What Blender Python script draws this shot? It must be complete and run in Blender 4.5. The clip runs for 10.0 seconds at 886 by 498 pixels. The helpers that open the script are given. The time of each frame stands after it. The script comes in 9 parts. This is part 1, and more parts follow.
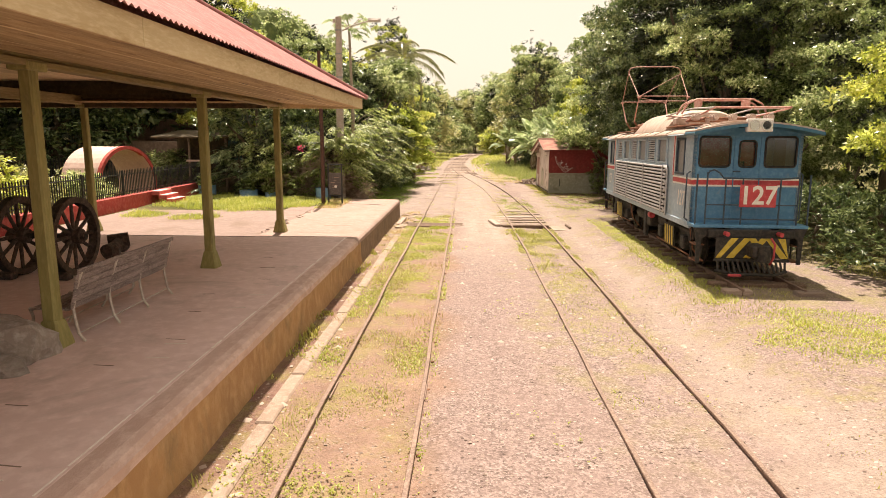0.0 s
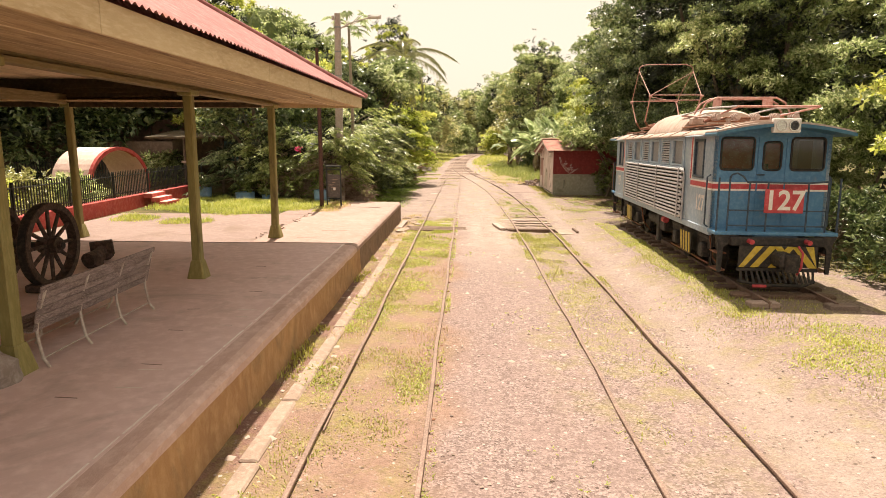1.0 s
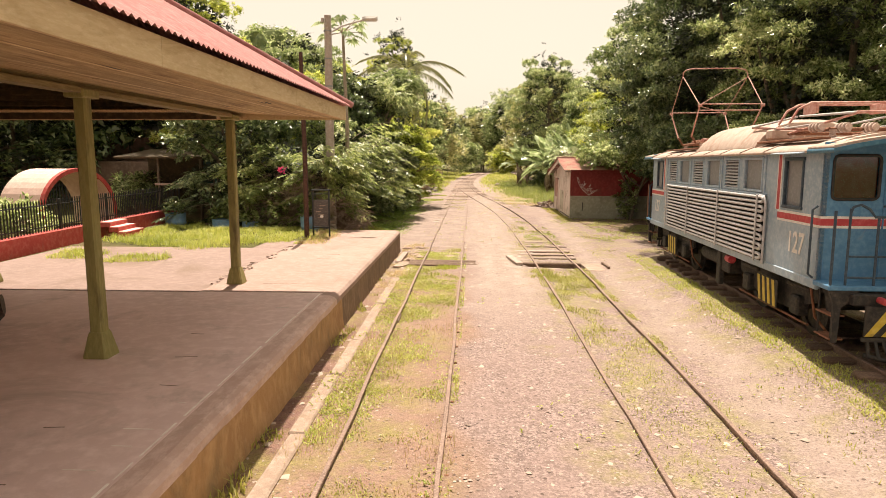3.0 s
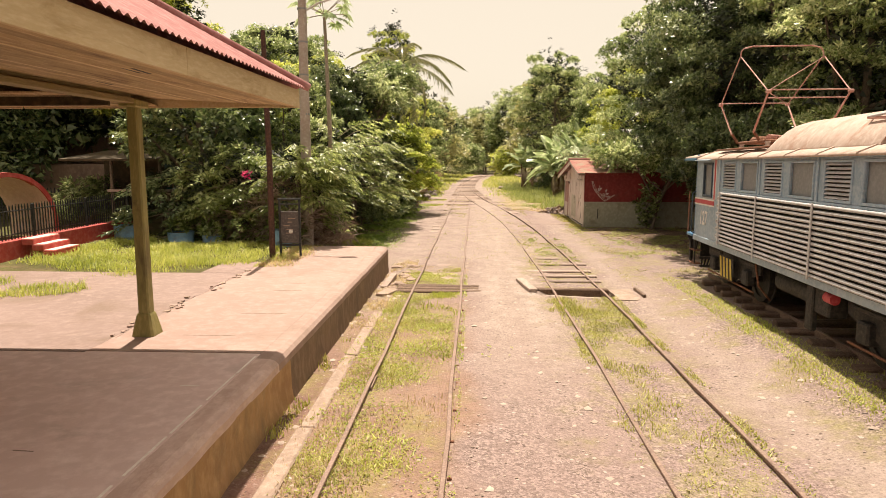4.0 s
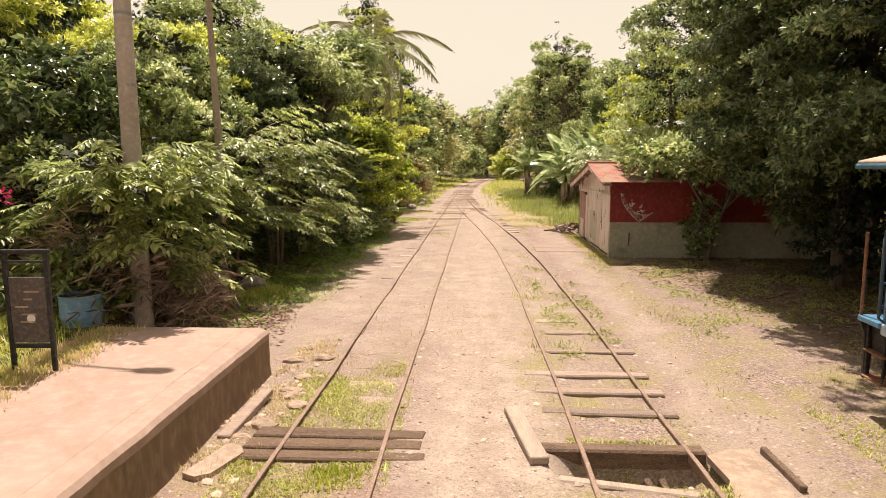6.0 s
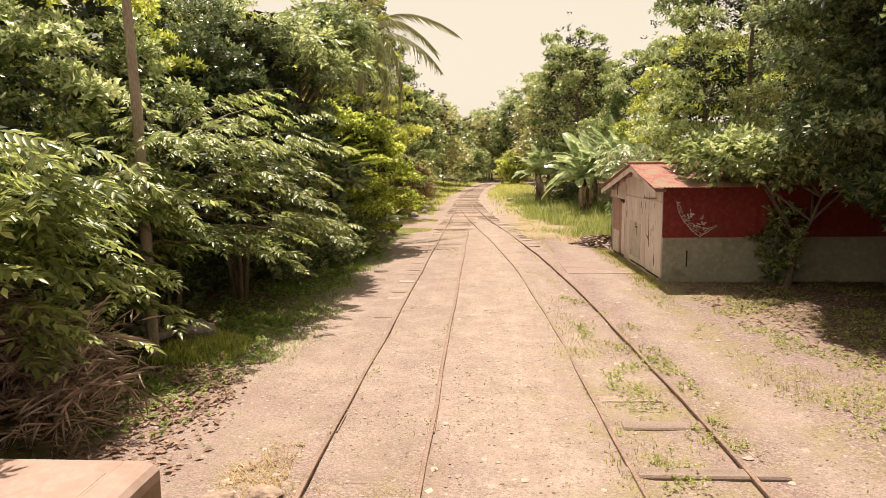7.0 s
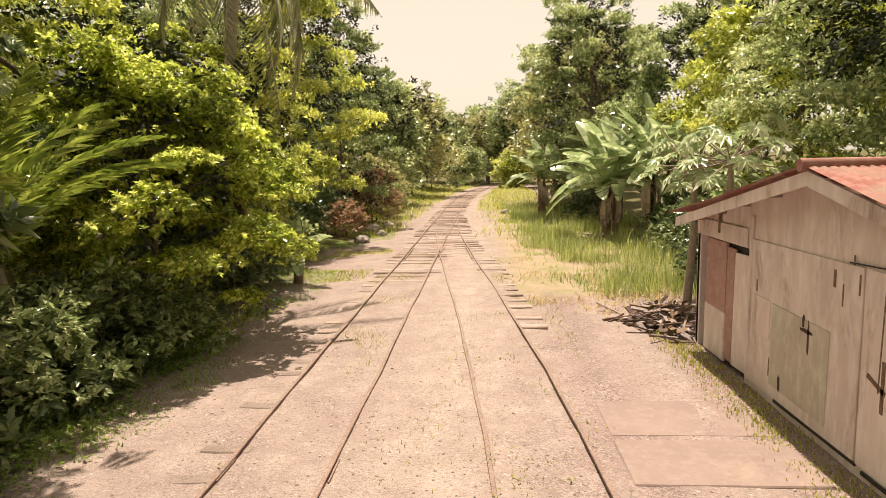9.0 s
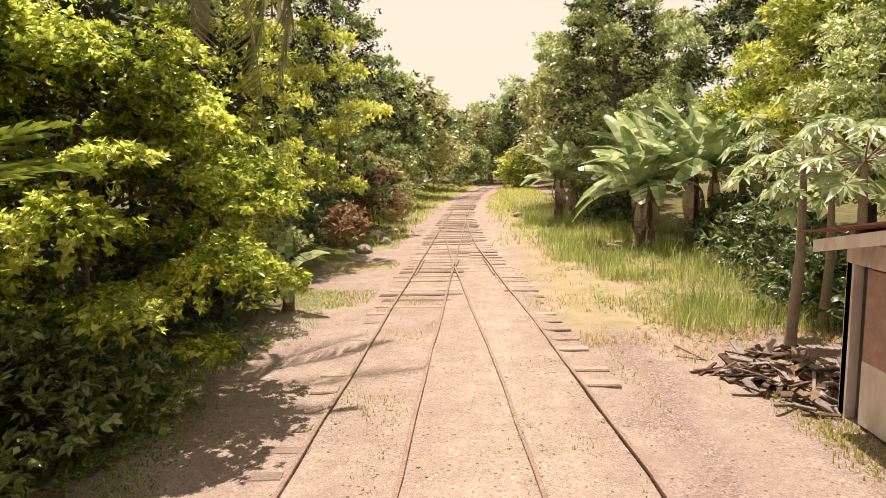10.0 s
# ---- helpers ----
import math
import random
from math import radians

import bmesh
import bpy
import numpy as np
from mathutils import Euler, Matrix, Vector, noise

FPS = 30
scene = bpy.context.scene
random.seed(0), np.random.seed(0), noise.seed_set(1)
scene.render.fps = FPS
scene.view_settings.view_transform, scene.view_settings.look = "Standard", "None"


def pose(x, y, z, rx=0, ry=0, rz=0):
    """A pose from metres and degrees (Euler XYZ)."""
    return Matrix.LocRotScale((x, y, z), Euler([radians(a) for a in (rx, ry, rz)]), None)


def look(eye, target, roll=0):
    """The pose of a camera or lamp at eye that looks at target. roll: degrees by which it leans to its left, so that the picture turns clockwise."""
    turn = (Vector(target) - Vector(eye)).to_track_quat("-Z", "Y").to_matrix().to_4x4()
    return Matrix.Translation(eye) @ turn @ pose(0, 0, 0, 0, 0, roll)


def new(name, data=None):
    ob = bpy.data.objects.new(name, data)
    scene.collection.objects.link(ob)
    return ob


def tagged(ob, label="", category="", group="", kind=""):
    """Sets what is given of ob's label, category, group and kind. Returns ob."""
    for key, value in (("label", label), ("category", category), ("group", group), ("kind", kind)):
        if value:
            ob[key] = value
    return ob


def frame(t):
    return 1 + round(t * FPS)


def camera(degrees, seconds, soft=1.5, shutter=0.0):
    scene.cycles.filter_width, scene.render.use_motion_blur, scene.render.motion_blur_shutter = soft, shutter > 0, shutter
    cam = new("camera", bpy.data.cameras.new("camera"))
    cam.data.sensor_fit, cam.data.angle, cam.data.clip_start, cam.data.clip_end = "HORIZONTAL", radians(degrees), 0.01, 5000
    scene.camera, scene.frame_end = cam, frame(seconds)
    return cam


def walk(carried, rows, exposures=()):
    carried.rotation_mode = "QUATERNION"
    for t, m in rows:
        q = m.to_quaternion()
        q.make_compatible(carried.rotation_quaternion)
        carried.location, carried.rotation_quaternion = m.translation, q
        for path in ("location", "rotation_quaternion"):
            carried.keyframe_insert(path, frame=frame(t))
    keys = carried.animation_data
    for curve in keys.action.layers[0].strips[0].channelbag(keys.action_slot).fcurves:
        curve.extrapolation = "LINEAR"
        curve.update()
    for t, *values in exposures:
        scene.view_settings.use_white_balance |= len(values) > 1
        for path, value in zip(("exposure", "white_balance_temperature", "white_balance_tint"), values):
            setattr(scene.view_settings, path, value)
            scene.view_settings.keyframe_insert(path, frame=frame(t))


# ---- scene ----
cam = camera(69.4, 10.0, 0.5)
PATH = [
    (0, (0.06, -0.001, 3.033), (-0.007, 1.968, 2.691), 0.3),
    (0.5, (0.003, 0.37, 3.043), (-0.064, 2.34, 2.701), 0.3),
    (1, (-0.036, 0.81, 3.052), (-0.105, 2.78, 2.71), 0.3),
    (1.5, (-0.059, 1.286, 3.046), (-0.132, 3.255, 2.706), 0.1),
    (2, (-0.087, 2.039, 3.054), (-0.166, 4.008, 2.715), 0.1),
    (2.5, (-0.126, 2.951, 3.062), (-0.212, 4.927, 2.768), 0.1),
    (4, (-0.146, 7.679, 3.062), (-0.242, 9.657, 2.78), -0.0),
    (4.5, (0.081, 9.861, 3.059), (-0.027, 11.839, 2.782), -0.4),
    (5, (0.22, 11.991, 3.068), (0.111, 13.968, 2.792), -0.4),
    (5.5, (0.372, 13.976, 3.088), (0.262, 15.954, 2.813), -0.3),
    (6, (0.6, 16.02, 3.094), (0.488, 17.998, 2.82), -0.2),
    (7.5, (0.005, 22.778, 3.005), (-0.116, 24.758, 2.748), -0.9),
    (8, (0.361, 25.863, 2.993), (0.238, 27.842, 2.737), -0.8),
    (8.5, (0.853, 29.287, 3.004), (0.731, 31.266, 2.748), -0.8),
    (9, (1.161, 32.269, 3.052), (1.035, 34.249, 2.794), -1.1),
    (9.5, (0.905, 34.193, 3.07), (0.779, 36.173, 2.811), -1.1),
    (10, (0.422, 35.459, 3.096), (0.302, 37.438, 2.834), -1.1),
]
walk(cam, [(t, look(eye, target, roll)) for t, eye, target, roll in PATH], ((0.0, 0.84, 7300, 13), (2.5, 0.80, 7300, 13), (4.5, 0.64, 7300, 13), (7.5, 0.64, 7300, 13), (10.0, 0.70, 7300, 13)))

# ---- light ----
SUN_DIR = Vector((-0.045, 0.43, 1.0)).normalized()
world = bpy.data.worlds.new("sky")
scene.world = world
world.use_nodes = True
wn = world.node_tree
sky = wn.nodes.new("ShaderNodeTexSky")
sky.sky_type = "NISHITA"
sky.sun_disc = False
sky.sun_elevation = math.asin(SUN_DIR.z)
sky.sun_rotation = math.atan2(SUN_DIR.x, SUN_DIR.y)
sky.air_density, sky.dust_density, sky.ozone_density = 1.0, 1.5, 1.0
# bright tropical haze: the sky is nearly white and slightly warm
haze = wn.nodes.new("ShaderNodeHueSaturation")
haze.inputs["Saturation"].default_value, haze.inputs["Value"].default_value = 0.22, 1.15
wn.links.new(sky.outputs["Color"], haze.inputs["Color"])
warm = wn.nodes.new("ShaderNodeMix")
warm.data_type, warm.blend_type = "RGBA", "MULTIPLY"
warm.inputs[0].default_value, warm.inputs[7].default_value = 1.0, (1.0, 0.95, 0.83, 1.0)
wn.links.new(haze.outputs[0], warm.inputs[6])
wn.nodes["Background"].inputs["Strength"].default_value = 0.138
veil = wn.nodes.new("ShaderNodeMix")
veil.data_type = "RGBA"
veil.inputs[0].default_value, veil.inputs[7].default_value = 0.82, (3.62, 3.32, 2.87, 1.0)
wn.links.new(warm.outputs[2], veil.inputs[6])
wn.links.new(veil.outputs[2], wn.nodes["Background"].inputs["Color"])
sun = new("sun", bpy.data.lights.new("sun", "SUN"))
sun.data.energy, sun.data.angle, sun.data.color = 5.0, radians(0.6), (1.0, 0.93, 0.82)
sun.matrix_world = look(SUN_DIR * 60, (0, 0, 0))


# ---- materials ----
def rgb(r, g, b):
    return (r, g, b, 1.0)


def ramp_mix(nt, fac, a, b):
    n = nt.nodes.new("ShaderNodeMix")
    n.data_type = "RGBA"
    for sock, v in ((n.inputs[0], fac), (n.inputs[6], a), (n.inputs[7], b)):
        if isinstance(v, (tuple, float, int)):
            sock.default_value = v
        else:
            nt.links.new(v, sock)
    return n.outputs[2]


def noise_of(nt, vec, scale, detail=4.0, rough=0.6, lo=0.35, hi=0.65, dist=0.0):
    n = nt.nodes.new("ShaderNodeTexNoise")
    n.inputs["Scale"].default_value = scale
    n.inputs["Detail"].default_value = detail
    n.inputs["Roughness"].default_value = rough
    n.inputs["Distortion"].default_value = dist
    nt.links.new(vec, n.inputs["Vector"])
    m = nt.nodes.new("ShaderNodeMapRange")
    m.inputs[1].default_value, m.inputs[2].default_value = lo, hi
    nt.links.new(n.outputs["Fac"], m.inputs[0])
    return m.outputs[0]


def math_of(nt, op, a, b=0.0, c=0.0):
    n = nt.nodes.new("ShaderNodeMath")
    n.operation = op
    for sock, v in zip(n.inputs, (a, b, c)):
        if isinstance(v, (float, int)):
            sock.default_value = v
        else:
            nt.links.new(v, sock)
    return n.outputs[0]


def place_of(nt, stretch=None):
    """World position, so that grain keeps its real size on every object."""
    geo = nt.nodes.new("ShaderNodeNewGeometry")
    if stretch is None:
        return geo.outputs["Position"]
    mp = nt.nodes.new("ShaderNodeMapping")
    mp.inputs["Scale"].default_value = stretch
    nt.links.new(geo.outputs["Position"], mp.inputs["Vector"])
    return mp.outputs[0]


def surface(name, base, dark, light, coarse=1.2, fine=14.0, rough=0.85, metal=0.0, bump=0.25, stretch=None, dirt=None, dirt_scale=0.8, dirt_lo=0.55, dirt_hi=0.75, vary=0.0, grain=60.0, spec=0.4):
    """A weathered surface: two scales of colour change, a dirt layer with its own shapes, and fine relief."""
    m = bpy.data.materials.new(name)
    m.use_nodes = True
    nt = m.node_tree
    bsdf = nt.nodes["Principled BSDF"]
    vec = place_of(nt, stretch)
    col = ramp_mix(nt, noise_of(nt, vec, coarse, 5, 0.6, 0.3, 0.7), rgb(*dark), rgb(*base))
    col = ramp_mix(nt, noise_of(nt, vec, fine, 4, 0.65, 0.45, 0.75), col, rgb(*light))
    if dirt:
        col = ramp_mix(nt, noise_of(nt, vec, dirt_scale, 6, 0.7, dirt_lo, dirt_hi, 0.6), col, rgb(*dirt))
    if vary:
        info = nt.nodes.new("ShaderNodeObjectInfo")
        hsv = nt.nodes.new("ShaderNodeHueSaturation")
        nt.links.new(col, hsv.inputs["Color"])
        nt.links.new(math_of(nt, "MULTIPLY_ADD", info.outputs["Random"], vary, 1.0 - vary / 2), hsv.inputs["Value"])
        col = hsv.outputs[0]
    nt.links.new(col, bsdf.inputs["Base Color"])
    bsdf.inputs["Roughness"].default_value = rough
    bsdf.inputs["Metallic"].default_value = metal
    bsdf.inputs["Specular IOR Level"].default_value = spec
    if bump:
        bn = nt.nodes.new("ShaderNodeBump")
        bn.inputs["Strength"].default_value = bump
        bn.inputs["Distance"].default_value = 0.02
        nt.links.new(noise_of(nt, vec, grain, 5, 0.7, 0.2, 0.8), bn.inputs["Height"])
        nt.links.new(bn.outputs[0], bsdf.inputs["Normal"])
    return m


def leafy(name, a, b, c, rough=0.42, through_light=0.35, big=0.35):
    """Leaves: colour differs from leaf to leaf and slowly over the crown; light shines through."""
    m = bpy.data.materials.new(name)
    m.use_nodes = True
    nt = m.node_tree
    geo = nt.nodes.new("ShaderNodeNewGeometry")
    ramp = nt.nodes.new("ShaderNodeValToRGB")
    ramp.color_ramp.elements[0].color, ramp.color_ramp.elements[1].color = rgb(*a), rgb(*c)
    ramp.color_ramp.elements.new(0.5).color = rgb(*b)
    pos = noise_of(nt, geo.outputs["Position"], big, 3, 0.5, 0.3, 0.7)
    both = math_of(nt, "MULTIPLY_ADD", pos, 0.4, math_of(nt, "MULTIPLY", geo.outputs["Random Per Island"], 0.6))
    nt.links.new(both, ramp.inputs["Fac"])
    bsdf = nt.nodes["Principled BSDF"]
    nt.links.new(ramp.outputs[0], bsdf.inputs["Base Color"])
    bsdf.inputs["Roughness"].default_value = rough
    bsdf.inputs["Specular IOR Level"].default_value = 0.55
    tr = nt.nodes.new("ShaderNodeBsdfTranslucent")
    hsv = nt.nodes.new("ShaderNodeHueSaturation")
    hsv.inputs["Hue"].default_value, hsv.inputs["Saturation"].default_value, hsv.inputs["Value"].default_value = 0.488, 1.08, 1.5
    nt.links.new(ramp.outputs[0], hsv.inputs["Color"])
    nt.links.new(hsv.outputs[0], tr.inputs["Color"])
    mix = nt.nodes.new("ShaderNodeMixShader")
    mix.inputs[0].default_value = through_light
    nt.links.new(bsdf.outputs[0], mix.inputs[1])
    nt.links.new(tr.outputs[0], mix.inputs[2])
    nt.links.new(mix.outputs[0], nt.nodes["Material Output"].inputs["Surface"])
    return m


def ground_material():
    m = bpy.data.materials.new("yard_ground")
    m.use_nodes = True
    nt = m.node_tree
    bsdf = nt.nodes["Principled BSDF"]
    pos = place_of(nt)
    sep = nt.nodes.new("ShaderNodeSeparateXYZ")
    nt.links.new(pos, sep.inputs[0])
    X, Y = sep.outputs[0], sep.outputs[1]

    def band(v, lo, hi, soft, wob=None):
        if wob is not None:
            v = math_of(nt, "MULTIPLY_ADD", wob, 1.0, v)
        up = nt.nodes.new("ShaderNodeMapRange")
        up.interpolation_type = "SMOOTHSTEP"
        up.inputs[1].default_value, up.inputs[2].default_value = lo - soft, lo + soft
        nt.links.new(v, up.inputs[0])
        dn = nt.nodes.new("ShaderNodeMapRange")
        dn.interpolation_type = "SMOOTHSTEP"
        dn.inputs[1].default_value, dn.inputs[2].default_value = hi - soft, hi + soft
        dn.inputs[3].default_value, dn.inputs[4].default_value = 1.0, 0.0
        nt.links.new(v, dn.inputs[0])
        return math_of(nt, "MULTIPLY", up.outputs[0], dn.outputs[0])

    wob = math_of(nt, "MULTIPLY_ADD", noise_of(nt, pos, 0.55, 4, 0.6, 0.2, 0.8), 1.2, -0.6)
    # gravel: pinkish grey stones of several tints, larger ones among the fine grit
    vor = nt.nodes.new("ShaderNodeTexVoronoi")
    vor.inputs["Scale"].default_value = 44.0
    nt.links.new(pos, vor.inputs["Vector"])
    grit = nt.nodes.new("ShaderNodeSeparateColor")
    nt.links.new(vor.outputs["Color"], grit.inputs[0])
    big = nt.nodes.new("ShaderNodeTexVoronoi")
    big.inputs["Scale"].default_value = 17.0
    nt.links.new(pos, big.inputs["Vector"])
    chip = nt.nodes.new("ShaderNodeSeparateColor")
    nt.links.new(big.outputs["Color"], chip.inputs[0])
    streak = nt.nodes.new("ShaderNodeMapping")
    streak.inputs["Scale"].default_value = (2.2, 0.16, 1.0)
    nt.links.new(pos, streak.inputs["Vector"])
    worn = noise_of(nt, streak.outputs[0], 1.0, 5, 0.65, 0.35, 0.65, 0.4)
    gravel = ramp_mix(nt, grit.outputs[0], rgb(0.078, 0.056, 0.052), rgb(0.44, 0.332, 0.31))
    gravel = ramp_mix(nt, noise_of(nt, pos, 0.8, 6, 0.7, 0.38, 0.75), gravel, rgb(0.262, 0.186, 0.170))
    gravel = ramp_mix(nt, noise_of(nt, pos, 9.0, 7, 0.8, 0.50, 0.66), gravel, rgb(0.155, 0.110, 0.10))
    gravel = ramp_mix(nt, math_of(nt, "MULTIPLY", worn, 0.4), gravel, rgb(0.30, 0.216, 0.195))
    # earth between the rails of the first track, redder
    earth = ramp_mix(nt, noise_of(nt, pos, 1.7, 6, 0.7, 0.3, 0.7), rgb(0.225, 0.135, 0.10), rgb(0.34, 0.222, 0.17))
    earth = ramp_mix(nt, noise_of(nt, pos, 16.0, 5, 0.7, 0.48, 0.72), earth, rgb(0.17, 0.105, 0.072))
    fac_e = math_of(nt, "MULTIPLY", band(X, -3.0, -0.25, 0.35, wob), band(Y, -60.0, 21.0, 3.0, wob))
    col = ramp_mix(nt, math_of(nt, "MULTIPLY", fac_e, 0.85), gravel, earth)
    # darker maroon earth in the gutter at the platform foot
    gutter = math_of(nt, "MULTIPLY", band(X, -2.7, -2.2, 0.06), band(Y, -60.0, 17.0, 3.0, wob))
    col = ramp_mix(nt, math_of(nt, "MULTIPLY", gutter, 0.8), col, ramp_mix(nt, noise_of(nt, pos, 5.0, 5, 0.7, 0.35, 0.65), rgb(0.12, 0.058, 0.05), rgb(0.22, 0.125, 0.10)))
    # worn dusty path
    dust = ramp_mix(nt, noise_of(nt, pos, 2.0, 8, 0.75, 0.3, 0.7), rgb(0.268, 0.205, 0.178), rgb(0.445, 0.360, 0.318))
    dust = ramp_mix(nt, math_of(nt, "MULTIPLY", worn, 0.45), dust, rgb(0.272, 0.203, 0.174))
    dust = ramp_mix(nt, noise_of(nt, pos, 24.0, 6, 0.8, 0.52, 0.66), dust, rgb(0.185, 0.128, 0.105))
    dust = ramp_mix(nt, noise_of(nt, pos, 14.0, 6, 0.8, 0.56, 0.72), dust, rgb(0.50, 0.39, 0.34))
    col = ramp_mix(nt, math_of(nt, "MULTIPLY", band(X, -0.1, 1.5, 0.4, wob), band(Y, 17.0, 90.0, 4.0)), col, dust)
    col = ramp_mix(nt, math_of(nt, "MULTIPLY", band(X, 3.2, 4.1, 0.35, wob), 0.7), col, dust)
    far_lane = math_of(nt, "MULTIPLY", band(X, -3.6, 2.4, 0.5, wob), band(Y, 26.0, 130.0, 4.0))
    col = ramp_mix(nt, math_of(nt, "MULTIPLY", far_lane, math_of(nt, "MULTIPLY_ADD", noise_of(nt, pos, 0.9, 5, 0.65, 0.38, 0.6), 0.6, 0.35)), col, dust)
    # single dark and pale chips of stone over all of it
    clump = math_of(nt, "MULTIPLY", noise_of(nt, pos, 30.0, 4, 0.75, 0.54, 0.62, 0.8), noise_of(nt, pos, 1.3, 5, 0.7, 0.40, 0.62))
    col = ramp_mix(nt, math_of(nt, "MULTIPLY", clump, 0.62), col, rgb(0.115, 0.08, 0.068))
    pale = math_of(nt, "MULTIPLY", noise_of(nt, pos, 22.0, 4, 0.75, 0.57, 0.66, 0.8), noise_of(nt, pos, 0.9, 5, 0.7, 0.40, 0.62))
    col = ramp_mix(nt, math_of(nt, "MULTIPLY", pale, 0.55), col, rgb(0.50, 0.40, 0.35))
    dark_chip = math_of(nt, "LESS_THAN", chip.outputs[0], 0.05)
    pale_chip = math_of(nt, "GREATER_THAN", chip.outputs[0], 0.965)
    small = math_of(nt, "LESS_THAN", big.outputs["Distance"], 0.32)
    col = ramp_mix(nt, math_of(nt, "MULTIPLY", math_of(nt, "MULTIPLY", dark_chip, small), 0.75), col, rgb(0.085, 0.06, 0.052))
    col = ramp_mix(nt, math_of(nt, "MULTIPLY", math_of(nt, "MULTIPLY", pale_chip, small), 0.7), col, rgb(0.52, 0.42, 0.38))
    # low green growth in patches
    moss = ramp_mix(nt, noise_of(nt, pos, 25.0, 4, 0.7, 0.35, 0.65), rgb(0.17, 0.165, 0.04), rgb(0.33, 0.30, 0.10))
    patch = noise_of(nt, pos, 1.1, 8, 0.8, 0.46, 0.64)
    green1 = math_of(nt, "MULTIPLY", band(X, -2.9, -0.4, 0.3, wob), band(Y, 5.0, 26.0, 3.0, wob))
    green2 = math_of(nt, "MULTIPLY", band(X, 1.3, 3.3, 0.4, wob), band(Y, 7.0, 31.0, 3.0, wob))
    green3 = math_of(nt, "MULTIPLY", band(X, 3.9, 9.0, 0.5, wob), band(Y, 2.0, 37.0, 2.0, wob))
    gsum = math_of(nt, "MAXIMUM", math_of(nt, "MAXIMUM", green1, green2), green3)
    col = ramp_mix(nt, math_of(nt, "MULTIPLY", math_of(nt, "MULTIPLY", gsum, patch), 0.62), col, moss)
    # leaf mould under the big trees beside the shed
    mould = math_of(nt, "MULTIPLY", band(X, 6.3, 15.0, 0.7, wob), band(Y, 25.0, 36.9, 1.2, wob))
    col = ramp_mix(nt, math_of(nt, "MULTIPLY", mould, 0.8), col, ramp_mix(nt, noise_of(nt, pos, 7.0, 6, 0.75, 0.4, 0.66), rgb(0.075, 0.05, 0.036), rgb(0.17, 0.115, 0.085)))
    # grassland and wood floor away from the yard
    wood = ramp_mix(nt, noise_of(nt, pos, 2.2, 6, 0.7, 0.35, 0.65), rgb(0.075, 0.065, 0.03), rgb(0.12, 0.12, 0.035))
    wood = ramp_mix(nt, noise_of(nt, pos, 0.7, 5, 0.7, 0.5, 0.75), wood, rgb(0.20, 0.13, 0.085))
    yard = math_of(nt, "MULTIPLY", band(X, -4.3, 8.5, 0.6, wob), band(Y, -200.0, 135.0, 4.0))
    col = ramp_mix(nt, yard, wood, col)
    grassland = math_of(nt, "MULTIPLY", band(X, 1.9, 7.0, 0.5, wob), band(Y, 47.5, 80.0, 1.2, wob))
    col = ramp_mix(nt, math_of(nt, "MULTIPLY", grassland, 0.9), col, ramp_mix(nt, patch, rgb(0.36, 0.27, 0.185), rgb(0.21, 0.21, 0.075)))
    nt.links.new(col, bsdf.inputs["Base Color"])
    bsdf.inputs["Roughness"].default_value = 0.95
    bsdf.inputs["Specular IOR Level"].default_value = 0.2
    bn = nt.nodes.new("ShaderNodeBump")
    bn.inputs["Strength"].default_value, bn.inputs["Distance"].default_value = 0.8, 0.015
    h = math_of(nt, "ADD", math_of(nt, "MULTIPLY", vor.outputs["Distance"], 0.8), noise_of(nt, pos, 6.0, 8, 0.75, 0.2, 0.8))
    nt.links.new(h, bn.inputs["Height"])
    nt.links.new(bn.outputs[0], bsdf.inputs["Normal"])
    return m


def glass_material(name, tint, rough=0.05):
    m = bpy.data.materials.new(name)
    m.use_nodes = True
    b = m.node_tree.nodes["Principled BSDF"]
    b.inputs["Base Color"].default_value = rgb(*tint)
    b.inputs["Roughness"].default_value = rough
    b.inputs["Transmission Weight"].default_value = 1.0
    b.inputs["IOR"].default_value = 1.5
    return m


